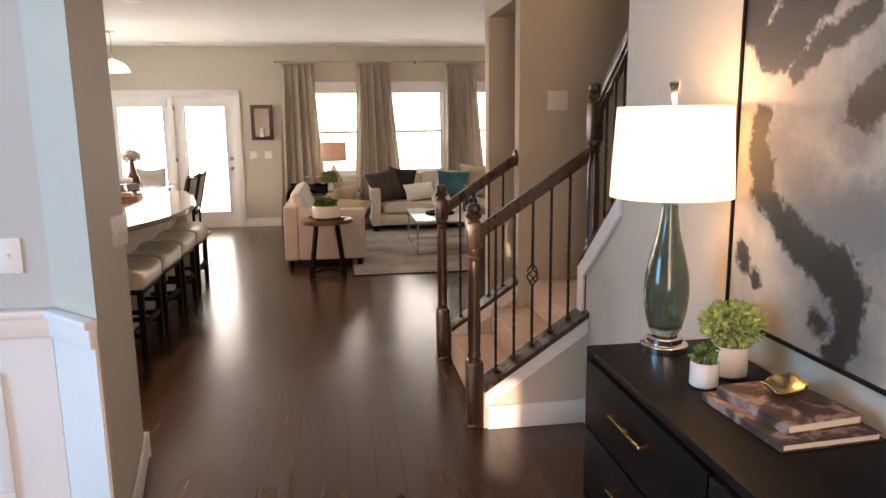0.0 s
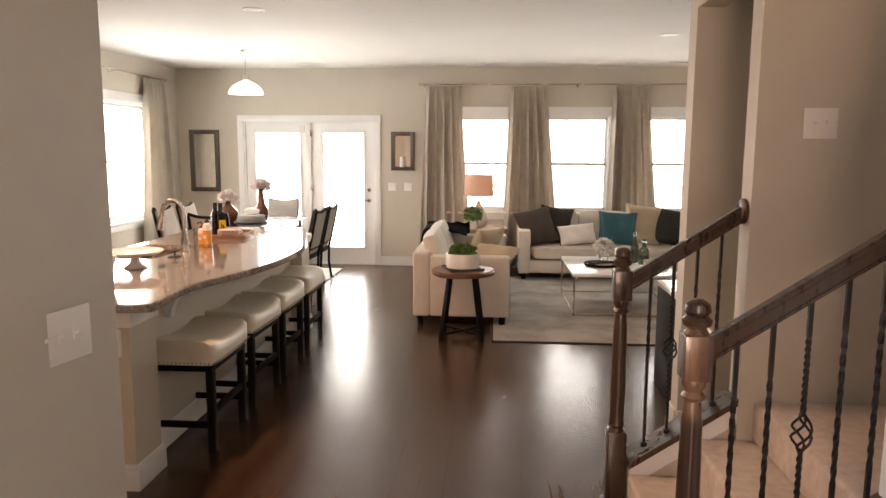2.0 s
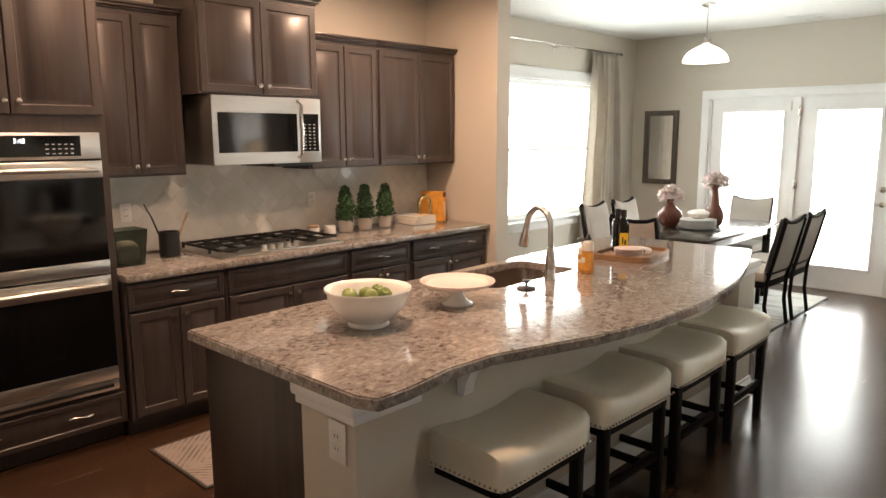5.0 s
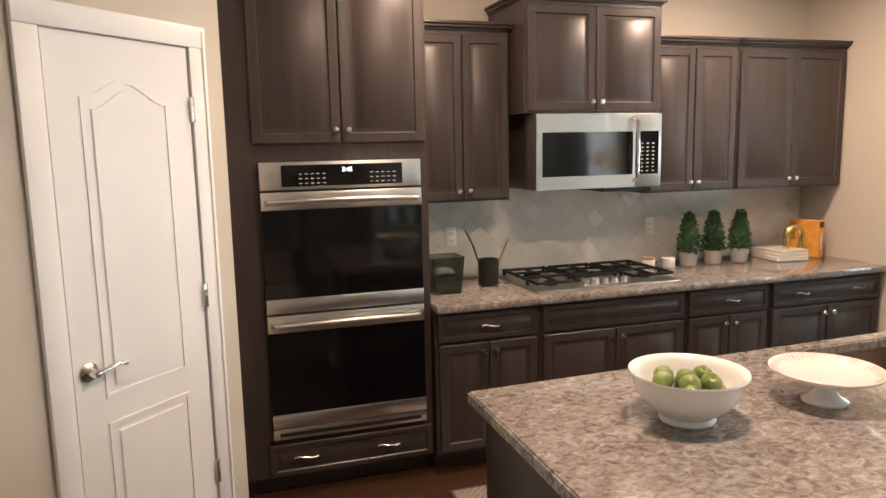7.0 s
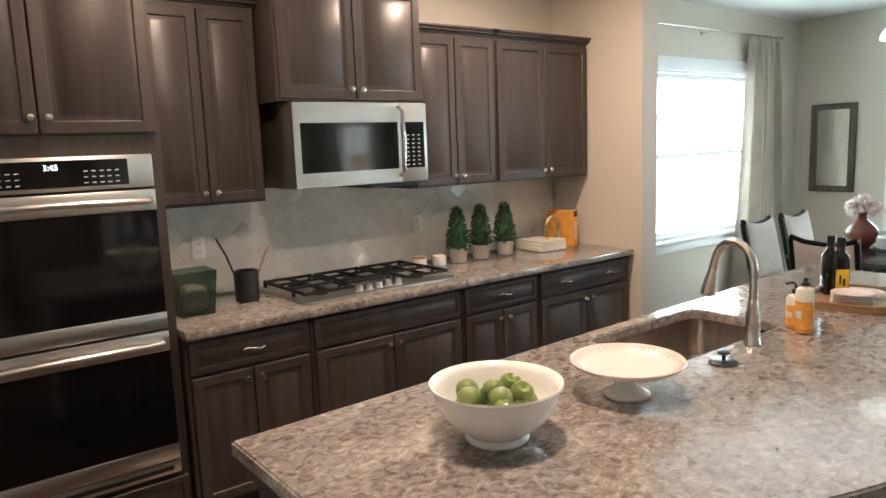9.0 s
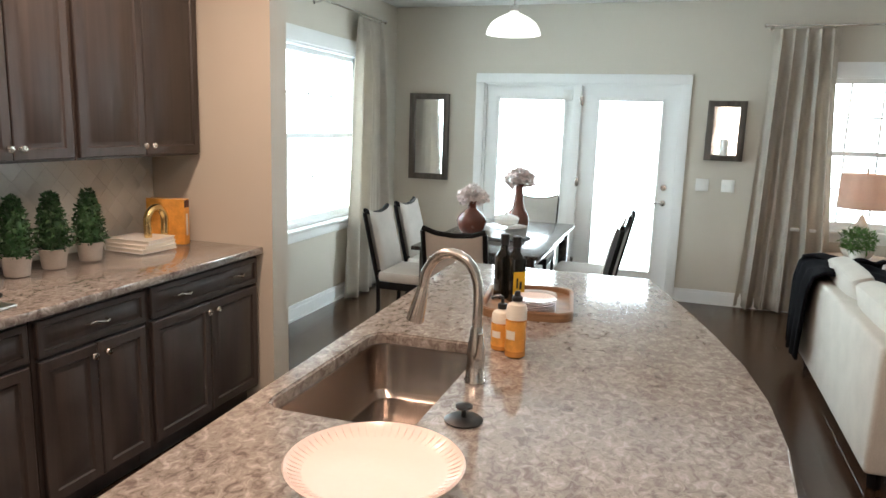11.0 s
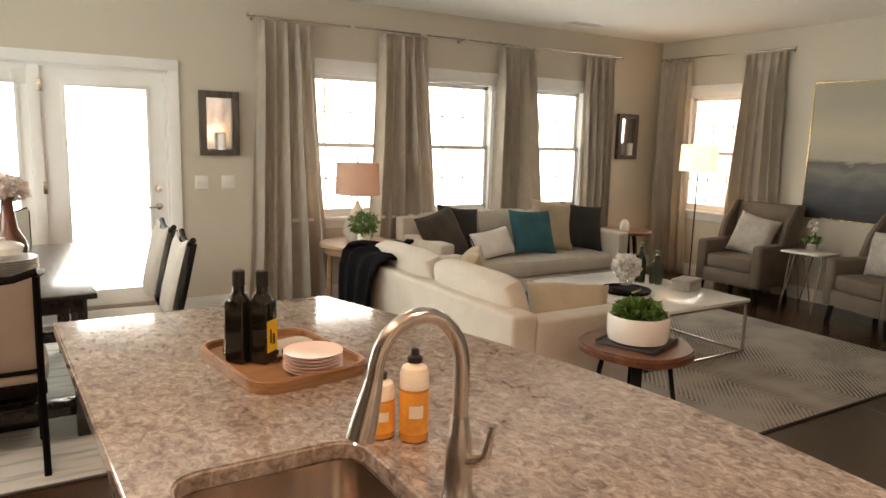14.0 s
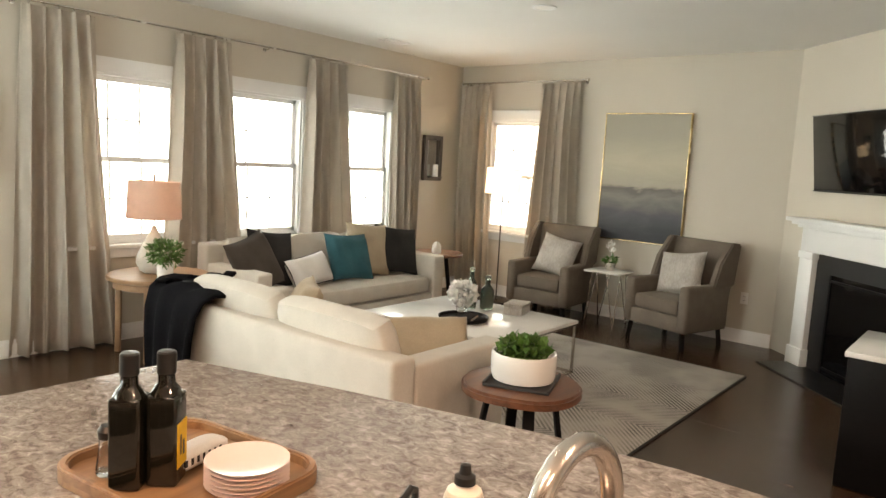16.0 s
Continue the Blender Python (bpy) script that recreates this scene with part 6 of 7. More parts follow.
def table_lamp(name, label, x, y, z, shade_mat_, profile, base_mat, r0, r1, z0, z1):
    l_ = thing(name, label, "lamp", x, y, z)
    part("base", lathe(profile, 32), base_mat, l_)
    part("stem", tube([(0, 0, profile[-1][1]), (0, 0, (z0 + z1) / 2), (0, 0, z1 + .02)], .006, 10), NICKEL, l_)
    sh = lathe([(r0, z0), (r1, z1), (r1 - .004, z1), (r0 - .004, z0)], 48)
    for f in [f for f in sh.faces if len(f.verts) > 4]:
        sh.faces.remove(f)
    part("shade", sh, shade_mat_, l_, sharp=60)
    part("finial", lathe([(.006, z1), (.012, z1 + .02), (.008, z1 + .035), (.013, z1 + .045), (0, z1 + .055)], 16), NICKEL, l_)
    return l_


table_lamp("table_lamp", "table lamp with a peach linen shade and earthen base", -.375, 11.28, .621, shade_mat("peach_shade", (.70, .55, .47), 0.0, .5),
           [(.07, 0), (.10, .02), (.13, .08), (.12, .14), (.08, .22), (.04, .30), (.025, .33), (.02, .36)], POT, .20, .185, .42, .70)
pl2 = thing("potted_plant", "leafy green plant in a small white pot", "plant", -.44, 11.00, .621)
part("pot", lathe([(.05, 0), (.055, .005), (.06, .11), (.055, .11), (.05, .09), (0, .09)], 24), WHITECER, pl2)
part("foliage", leaves((0, 0, .19), .12, .09, 620, .045, 11, .1, .28), LEAF, pl2)

et = thing("end_table", "dark walnut end table by the sofa's far arm", "table", 2.83, 11.10, 0)
part("tabletop", lathe([(.27, .565), (.28, .572), (.28, .59), (.27, .60)], 40), WALNUT, et)
for k in range(3):
    a = radians(30 + 120 * k)
    part("leg", beam((.22 * math.cos(a), .22 * math.sin(a), 0.001), (.12 * math.cos(a), .12 * math.sin(a), .566), .035, .035, .004), BLACK, et)
solid("ceramic_figure", lathe([(.05, 0), (.055, .02), (.05, .08), (.02, .12), (.0, .125)], 20), WHITECER, "small white ceramic ornament on the end table", "ornament", 2.76, 11.06, .601)

fl = thing("floor_lamp", "slim dark floor lamp with a white drum shade", "lamp", 3.56, 10.78, 0)
part("base", lathe([(.14, 0.001), (.14, .015), (.02, .025), (.012, .04)], 36), IRON, fl)
part("pole", tube([(0, 0, .03), (0, 0, .8), (0, 0, 1.58)], .008, 10), IRON, fl)
sh = lathe([(.205, 1.27), (.195, 1.56), (.191, 1.56), (.201, 1.27)], 48)
for f in [f for f in sh.faces if len(f.verts) > 4]:
    sh.faces.remove(f)
part("shade", sh, shade_mat("white_shade", (.85, .82, .76), 1.0, .5, (1, .85, .62)), fl, sharp=60)


def armchair(x, y, rz, pillow_rz):
    c = thing("armchair", "grey-brown wool wingback armchair with black legs", "armchair", x, y, 0, rz, group="armchairs by the painting")
    part("base", box(-.35, .35, -.33, .30, .17, .32, .02), GREYCLOTH, c)
    part("seat_cushion", cushion(.50, .56, .15, .22, x=0, y=-.05, z=.315), GREYCLOTH, c)
    back = box(-.33, .33, 0, .13, .30, .97, .04, 3)
    for v in back.verts:
        v.co.y += (v.co.z - .30) * .16
        v.co.z += .03 * (1 - (v.co.x / .33) ** 2) * (v.co.z > .8)
    part("back", moved(back, Matrix.Translation((0, .20, 0))), GREYCLOTH, c)
    for k in (-1, 1):
        x0, x1 = sorted((k * .36, k * .25))
        part("arm", box(x0, x1, -.34, .30, .17, .60, .035, 3), GREYCLOTH, c)
        wing = prism([(.02, .58), (.34, .58), (.40, .98), (.26, .99), (.10, .80)], -.035, .035, 0)
        bmesh.ops.bevel(wing, geom=list(wing.edges), offset=.015, segments=2, affect="EDGES")
        part("wing", moved(wing, Matrix.Translation((k * .335, 0, 0)) @ Matrix.Rotation(radians(90), 4, "Z") @ Matrix.Rotation(radians(90), 4, "X")), GREYCLOTH, c)
        for b in (-.28, .26):
            part("leg", beam((k * .31, b * 1.05, 0.001), (k * .29, b, .175), .042, .042, .004), BLACK, c)
    return c


armchair(3.44, 10.00, -90 + 4, 0)
armchair(3.44, 8.61, -90 - 16, 0)
throw_pillow(GREYPILLOW, "pale grey woven pillow on an armchair", 3.40, 10.00, .45, .46, .44, -86, 20, None, 10)
throw_pillow(GREYPILLOW, "pale grey woven pillow on an armchair by the fireplace", 3.42, 8.61, .45, .48, .44, -106, 20, None, -8)
at = thing("accent_table", "small white-topped table on thin pale metal legs", "table", 3.52, 9.37, 0)
part("tabletop", box(-.19, .19, -.19, .19, .56, .578, .003), MARBLE, at)
for a, b in ((-1, -1), (1, -1), (1, 1), (-1, 1)):
    part("leg", join(tube([(a * .16, b * .16, 0.004), (a * .06, b * .16, .559)], .006, 8), tube([(a * .16, b * .16, 0.004), (a * .16, b * .05, .559)], .006, 8)), NICKEL, at, "pale metal rod legs")
ap = thing("potted_plant", "tiny white orchid in a silver pot", "plant", 3.52, 9.36, .579)
part("pot", lathe([(.045, 0), (.05, .05), (.06, .08), (.05, .08), (0, .07)], 24), NICKEL, ap)
part("foliage", leaves((0, 0, .10), .055, .035, 70, .05, 31, .2, .5), LEAF, ap)
part("blossom", join(tube([(0, 0, .09), (.01, 0, .16), (-.01, .01, .26)], .003, 6), leaves((-.01, .01, .25), .035, .05, 40, .035, 32, .3, .8)), WHITEPETAL, ap)


def framed(name, label, category, x, y, z, rz, w, h, fw, ft, frame_mat, inside, inset=.012):
    f = thing(name, label, category, x, y, z, rz)
    part("frame", join(*[box(a, b, -ft, -.002, c, d, .002) for a, b, c, d in ((-w / 2, -w / 2 + fw, -h / 2, h / 2), (w / 2 - fw, w / 2, -h / 2, h / 2), (-w / 2 + fw, w / 2 - fw, h / 2 - fw, h / 2), (-w / 2 + fw, w / 2 - fw, -h / 2, -h / 2 + fw))]), frame_mat, f)
    part("panel", box(-w / 2 + fw, w / 2 - fw, -ft + inset, -.003, -h / 2 + fw, h / 2 - fw), inside, f)
    return f


SEA = painting("seascape_canvas", [(.16, (.018, .020, .028)), (.32, (.07, .072, .08)), (.47, (.19, .18, .16)), (.53, (.12, .11, .10)), (.56, (.36, .33, .26)), (.72, (.46, .42, .32)), (.95, (.36, .335, .27))], .22, 1.6, True)
INK = ink_canvas("ink_canvas")
framed("painting", "large abstract seascape painting in a thin pale gold frame", "painting", EAST - .001, 9.27, 1.535, -90, .94, 1.35, .012, .045, BRASS, SEA, .008)
framed("painting", "huge black and cream abstract painting in a thin black frame", "painting", .999, 1.605, 1.645, -90, 1.66, 1.34, .012, .045, BLACK, INK, .008)
framed("wall_mirror", "tall mirror in a wide dark frame by the dining table", "mirror", -4.33, NORTH - .001, 1.48, 0, .43, .88, .06, .04, FRAMEWOOD, MIRROR, .02)
for mx in (-1.46, 3.40):
    s = framed("mirror_sconce", "weathered wood mirror sconce with a white candle", "sconce", mx, NORTH - .001, 1.63, 0, .33, .54, .055, .05, FRAMEWOOD, MIRROR, .03)
    part("shelf", box(-.10, .10, -.12, -.05, -.235, -.22, .003), FRAMEWOOD, s)
    part("candle", lathe([(.034, -.22), (.034, -.08), (.03, -.075), (0, -.078)], 20, 0, -.085), WHITECER, s, "white pillar candle")

# fireplace on the angled wall: local x along the wall, front to +y after turning
fp = thing("fireplace", "white mantel fireplace with a black firebox", "fireplace", EAST - .20, 7.66, 0, 225)
ST = mat("black_slate_tile", (.012, .012, .013), .3, vary=.2, scale=9, bump=.08)
part("surround", join(box(.35, .53, -.06, -.003, .001, 1.0), box(1.50, 1.68, -.06, -.003, .001, 1.0), box(.53, 1.50, -.06, -.003, .84, 1.0)), ST, fp, "black stone tile surround")
part("firebox", box(.53, 1.50, -.045, -.003, .001, .84), BLACKGLASS, fp, "black glass firebox front")
for z0 in (.05, .78):
    part("firebox_trim", box(.55, 1.48, -.062, -.046, z0, z0 + .02), BLACK, fp)
for a in (.17, 1.68):
    part("pilaster", join(box(a, a + .18, -.11, -.003, .001, 1.0, .004), box(a - .015, a + .195, -.13, -.003, .001, .16, .005), box(a - .01, a + .19, -.12, -.003, .94, 1.0, .005)), TRIM, fp)
part("frieze", join(box(.17, 1.86, -.11, -.003, 1.0, 1.20, .004)), TRIM, fp)
part("mantel_shelf", join(box(.15, 1.90, -.15, -.003, 1.20, 1.225, .006), box(.12, 1.93, -.19, -.003, 1.225, 1.25, .006), box(.09, 1.96, -.23, -.003, 1.25, 1.285, .006)), TRIM, fp)
part("hearth", box(.20, 1.85, -.42, -.06, .001, .012), ST, fp)
tv = thing("television", "black flat television on a tilted wall mount, switched off", "television", EAST - .06, 7.80, 0, 225)
part("screen", moved(join(box(-.55, .55, -.03, 0, -.31, .31, .006)), Matrix.Translation((.90, -.055, 1.84)) @ Matrix.Rotation(radians(8), 4, "X")), BLACKGLASS, tv)
for z0, z1 in ((-.325, -.311), (.311, .318)):
    part("bezel", moved(box(-.555, .555, -.034, -.001, z0, z1, .003), Matrix.Translation((.90, -.055, 1.84)) @ Matrix.Rotation(radians(8), 4, "X")), BLACKPLASTIC, tv)
part("wall_mount", box(.77, 1.02, -.045, -.003, 1.72, 2.0), BLACKPLASTIC, tv)

cs = thing("console_cabinet", "black cabinet with a pale stone top by the living room wall", "cabinet", 0, 0, 0)
part("body", box(.98, 1.68, 6.03, 6.80, .002, .70, .006), BLACK, cs)
part("top", box(.97, 1.69, 6.022, 6.815, .70, .73, .004), MARBLE, cs)
solid("white_vase", lathe([(.05, 0), (.07, .03), (.075, .12), (.05, .2), (.03, .24), (.035, .26), (0, .255)], 28), WHITECER, "white ceramic vase on the black cabinet", "vase", 1.45, 6.45, .731)

# ---- dining area ----
dt = thing("dining_table", "long espresso wood dining table", "dining table")
part("tabletop", box(-3.58, -2.67, 9.32, 11.05, .735, .765, .006), DARKTABLE, dt)
part("apron", join(box(-3.52, -2.73, 9.38, 9.40, .66, .735), box(-3.52, -2.73, 10.97, 10.99, .66, .735), box(-3.52, -3.50, 9.40, 10.97, .66, .735), box(-2.75, -2.73, 9.40, 10.97, .66, .735)), DARKTABLE, dt)
for a in (-3.5, -2.75):
    for b in (9.42, 10.95):
        part("leg", beam((a, b, .013), (a, b, .736), .075, .075, .006), DARKTABLE, dt)


part("stretcher", join(box(-3.16, -3.09, 9.50, 10.87, .12, .20, .006), box(-3.47, -2.78, 9.44, 9.51, .11, .19, .006), box(-3.47, -2.78, 10.86, 10.93, .11, .19, .006)), DARKTABLE, dt)
part("pedestal", box(-3.30, -2.95, 9.60, 9.72, .014, .70, .008), DARKTABLE, dt)


def dining_chair(x, y, rz):
    """Front to -y; upholstered seat and back in a dark frame."""
    c = thing("dining_chair", "upholstered dining chair with a dark wood frame", "chair", x, y, .013, rz, group="chairs round the dining table")
    part("seat", cushion(.48, .46, .09, .25, x=0, y=-.02, z=.42), CHAIRCLOTH, c)
    part("seat_frame", box(-.225, .225, -.23, .20, .37, .425, .004), BLACK, c)

    def curve(z):
        return .20 + .12 * max(0, (z - .42) / .55) ** 1.2
    for k in (-1, 1):
        part("back_post", tube([(k * .205, .24, 0), (k * .205, .205, .22), (k * .203, .212, .42), (k * .204, curve(.65) + .024, .65), (k * .205, curve(.90) + .026, .935)], .016, 8), BLACK, c)
        part("leg", beam((k * .205, -.205, 0), (k * .205, -.205, .40), .036, .036, .004), BLACK, c)
    bm = bmesh.new()
    n = 12
    for side in (-1, 1):
        g_ = []
        for i in range(n + 1):
            row = []
            for j in range(n + 1):
                u, v = 2 * i / n - 1, j / n
                z = .49 + v * (.43 + .04 * u * u)
                puff = ((1 - u ** 6) * (1 - (2 * v - 1) ** 6)) ** .5
                row.append(bm.verts.new((u * .212, curve(z) + (-.012 if side < 0 else -.006) + side * (.014 + .020 * puff), z)))
            g_.append(row)
        for i in range(n):
            for j in range(n):
                q = (g_[i][j], g_[i + 1][j], g_[i + 1][j + 1], g_[i][j + 1])
                bm.faces.new(q if side < 0 else q[::-1])
    bmesh.ops.recalc_face_normals(bm, faces=bm.faces)
    part("back_cushion", bm, CHAIRCLOTH, c, sharp=60)
    part("top_rail", tube([(-.21, curve(.93) + .012, .952), (-.12, curve(.91) + .012, .922), (0, curve(.90) + .012, .912), (.12, curve(.91) + .012, .922), (.21, curve(.93) + .012, .952)], .017, 8), BLACK, c)
    part("lower_rail", tube([(-.205, curve(.5), .49), (.205, curve(.5), .49)], .015, 8), BLACK, c)
    return c


dc = dining_chair(-3.70, 9.72, 90)
for x, y, rz in ((-3.70, 10.32, 90), (-3.14, 9.24, 180), (-3.12, 11.20, 0), (-2.47, 9.78, -93), (-2.47, 10.36, -90)):
    copy_thing(dc, pose(x, y, .013, 0, 0, rz))
for x, y, h, s, belly, low in ((-3.33, 9.98, .27, 7, .118, .42), (-3.03, 10.28, .40, 8, .095, .24)):
    v = thing("flower_vase", "glossy reddish brown ceramic vase with pale pink peonies", "vase", x, y, .766)
    part("vase", lathe([(.052, 0), (.062, .008), (belly * .86, h * low * .45), (belly, h * low), (belly * .88, h * (low + .14)), (belly * .5, h * (low + .30)), (.034, h * .80), (.030, h * .92), (.042, h), (.032, h), (.022, h * .85), (0, h * .80)], 36), TERRACOTTA, v)
    part("blossom", join(leaves((.0, 0, h + .055), .062, .052, 320, .036, s, .45, .9, .1), leaves((.055, .03, h + .03), .044, .042, 170, .036, s + 20, .45, .9, .1), leaves((-.05, -.02, h + .03), .044, .042, 170, .036, s + 40, .45, .9, .1)), PETAL, v)
pt_ = thing("serving_dish", "covered white dish on a stack of plates", "dish", -3.06, 10.0, .766)
solid("placemat", lathe([(.19, 0), (.195, .003), (.19, .006)], 36), SLATE, "dark round placemat under plates", "placemat", -3.06, 10.0, .7655)
for k in range(7):
    part("dinner_plate", lathe([(.09, .008 + k * .012), (.16, .016 + k * .012), (.165, .02 + k * .012), (.157, .019 + k * .012), (.08, .012 + k * .012), (0, .0115 + k * .012)], 36), WHITECER, pt_)
part("dish", lathe([(.05, .10), (.09, .115), (.10, .15), (.09, .165), (.05, .18), (.012, .185), (.015, .20), (0, .205)], 28), WHITECER, pt_)

# ---- counter things ----


def wrap(r, z0, z1, a0, a1, n=16):
    """A thin curved label round a bottle."""
    bm = bmesh.new()
    cols = [[bm.verts.new((q * math.cos(radians(a)), q * math.sin(radians(a)), z)) for q, z in ((r - .0005, z0), (r, z0), (r, z1), (r - .0005, z1))]
            for a in [a0 + (a1 - a0) * k / n for k in range(n + 1)]]
    for p, q in zip(cols, cols[1:]):
        for i in range(4):
            bm.faces.new((p[i], q[i], q[(i + 1) % 4], p[(i + 1) % 4]))
    bm.faces.new(cols[0])
    bm.faces.new(cols[-1][::-1])
    bmesh.ops.recalc_face_normals(bm, faces=bm.faces)
    return bm


fb = thing("fruit_bowl", "white footed ceramic bowl of green apples", "bowl", -2.345, 5.385, .916)
part("bowl", lathe([(r * .93, h) for r, h in ((.084, 0), (.087, .006), (.078, .016), (.088, .024), (.122, .046), (.150, .076), (.165, .108), (.170, .132), (.180, .141), (.179, .147), (.168, .143), (.158, .130), (.152, .106), (.138, .076), (.10, .048), (0, .040))], 56), WHITECER, fb)
for ax, ay, az in ((0, 0, .070), (.070, .02, .080), (-.065, .035, .080), (.02, -.075, .080), (-.05, -.055, .082), (.03, .075, .082), (.085, -.05, .104), (-.02, .01, .114), (.045, .045, .116), (-.088, -.02, .104), (.05, -.03, .122), (-.03, .075, .112), (-.02, -.07, .114)):
    a = lathe([(r * .82, z * .82) for r, z in ((.004, -.026), (.018, -.034), (.032, -.022), (.037, .0), (.034, .018), (.02, .031), (.008, .027), (0, .02))], 16)
    part("apple", moved(a, Matrix.Translation((ax, ay, az)) @ Euler((random.uniform(-.6, .6), random.uniform(-.6, .6), 0)).to_matrix().to_4x4()), APPLE, fb, "green apple")
cs_ = thing("cake_stand", "white pedestal cake stand with a ribbed rim", "cake stand", -2.315, 5.86, .916)
part("foot", lathe([(.065, 0), (.066, .006), (.045, .018), (.028, .04), (.026, .062), (.04, .076), (.06, .081)], 40), WHITECER, cs_)
part("plate", lathe([(.06, .076), (.13, .082), (.155, .094), (.163, .104), (.16, .107), (.15, .097), (.125, .088), (0, .087)], 64), WARMCER, cs_)
part("ribbed_rim", join(*[beam((.130 * math.cos(a), .130 * math.sin(a), .0885), (.158 * math.cos(a), .158 * math.sin(a), .1035), .004, .003) for a in [6.283 * k / 60 for k in range(60)]]), WARMCER, cs_)

ty_ = thing("serving_tray", "rounded acacia wood serving tray on the island", "tray", -2.362, 7.462, .916, 8)
outer, inner = rounded(-.175, .175, -.225, .225, .075, 6), rounded(-.159, .159, -.209, .209, .066, 6)
part("base", prism(outer, 0, .012, 0), ACACIA, ty_)
part("rim", prism(outer, .0122, .034, .004, [inner]), ACACIA, ty_)
for bx, by, lab in ((-2.475, 7.487, 0), (-2.418, 7.455, 1)):
    b = thing("oil_bottle", "square dark oil bottle with a yellow label" if lab else "square dark vinegar bottle on the tray", "bottle", bx, by, .929, -50)
    body = box(-.030, .030, -.030, .030, 0, .180, .007, 3)
    part("body", join(body, lathe([(.031, .178), (.024, .192), (.0165, .202), (.016, .222)], 20)), BOTTLE, b)
    part("cap", lathe([(.018, .220), (.018, .260), (.015, .263), (0, .264)], 18), BLACKPLASTIC, b)
    if lab:
        lb = part("label", box(.0302, .031, -.025, .025, .035, .125), YELLOW, b, "yellow paper label")
        part("print", join(box(.0312, .0315, -.012, -.004, .06, .10), box(.0312, .0315, .002, .012, .055, .085)), BLACKPLASTIC, lb)
sp = thing("salt_shaker", "glass salt shaker with a dark cap", "shaker", -2.478, 7.563, .929)
part("glass", lathe([(.024, 0), (.026, .006), (.02, .05), (.019, .075), (.017, .075), (.018, .05), (.022, .01), (0, .008)], 18), GLASS, sp)
part("cap", lathe([(.021, .075), (.022, .09), (.015, .10), (0, .101)], 18), IRON, sp)
sp_ = thing("plate_stack", "stack of pale pink side plates on the tray", "plates", -2.315, 7.335, .929)
for k in range(6):
    part("side_plate", lathe([(.05, k * .009), (.078, .006 + k * .009), (.082, .010 + k * .009), (.078, .0095 + k * .009), (.05, .004 + k * .009), (0, .0038 + k * .009)], 36), WARMCER, sp_)
nk = thing("folded_napkin", "rolled cream napkin with grey print", "napkin", -2.34, 7.49, .929, 15)
part("roll", moved(cushion(.17, .06, .045, .5), Matrix.Identity(4)), WHITECLOTH, nk)
part("print", join(*[box(-.05 + k * .016, -.043 + k * .016, -.0302, -.0296, .016, .03) for k in range(7)]), CHARCOAL, nk)
for bx, by, h, pump in ((-2.333, 6.885, .128, True), (-2.276, 6.835, .172, False)):
    b = thing("soap_bottle", "amber liquid soap bottle with a black pump" if pump else "tall amber dish soap bottle with a black cap", "soap", bx, by, .916)
    part("liquid", lathe([(.028, 0), (.032, .004), (.032, h * .68), (.031, h * .69)], 28), AMBER, b)
    part("shoulder", lathe([(.032, h * .695), (.032, h * .88), (.027, h * .96), (.014, h), (.013, h + .006)], 28), PAPER, b, "clear cream upper part")
    lb = part("label", wrap(.0326, h * .12, h * .66, -200, -20), ORANGE, b, "orange paper label")
    part("print", wrap(.0331, h * .34, h * .50, -138, -82), PAPER, lb)
    if pump:
        part("pump", join(lathe([(.015, h + .004), (.015, h + .020), (.006, h + .024), (.005, h + .038)], 16), tube([(0, 0, h + .038), (-.012, 0, h + .045), (-.036, -.006, h + .037)], .006, 8)), BLACKPLASTIC, b)
    else:
        part("cap", lathe([(.017, h + .004), (.0165, h + .016), (.010, h + .020), (.008, h + .034), (.0, h + .036)], 20), BLACKPLASTIC, b)

for yy, s in ((7.0, 1), (7.19, 1.04), (7.40, 1.02)):
    t_ = thing("topiary", "small cone topiary in a stone pot", "plant", -4.50, yy, .916, group="counter topiaries")
    part("pot", lathe([(.045, 0), (.05, .005), (.06, .085), (.063, .09), (.055, .09), (.052, .07), (0, .07)], 28), POT, t_)
    cone = [leaves((0, 0, .10 + .022 * k), .066 * (1 - (k / 11.5) ** 1.7) + .008, .018, 95, .022, 50 + k + int(yy * 10), .55, .6) for k in range(11)]
    part("foliage", join(lathe([(.045, .09), (.055, .12), (.05, .2), (.03, .28), (.004, .33)], 16), *cone), TOPIARY, t_)
for yy, m_ in ((6.70, OAK), (6.85, WHITECER)):
    c = thing("candle_jar", "white candle jar with a wooden lid" if m_ is OAK else "open white candle jar", "candle", -4.50, yy, .916)
    part("jar", lathe([(.04, 0), (.043, .004), (.043, .06), (.038, .06), (.038, .05), (0, .05)], 24), WHITECER, c)
    if m_ is OAK:
        part("lid", lathe([(.043, .061), (.043, .072), (.038, .074)], 24), OAK, c)
ub_ = thing("utensil_crock", "black crock with cooking utensils", "crock", -4.42, 5.58, .916)
part("crock", lathe([(.055, 0), (.06, .005), (.06, .15), (.056, .152), (.052, .148), (.052, .02), (0, .018)], 28), BLACKPLASTIC, ub_)
part("spatula", join(beam((-.01, -.02, .03), (-.03, -.085, .24), .010, .010), beam((-.03, -.082, .235), (-.045, -.12, .32), .06, .008, .002)), BLACKPLASTIC, ub_)
part("wooden_spoon", join(beam((.01, .02, .03), (.03, .09, .22), .010, .010), beam((.03, .088, .215), (.036, .11, .265), .035, .008, .003)), OAK, ub_)
gl = thing("glass_bin", "smoked glass square bin with a dark cloth inside", "bin", -4.32, 5.28, .916)
bin_ = bmesh.new()
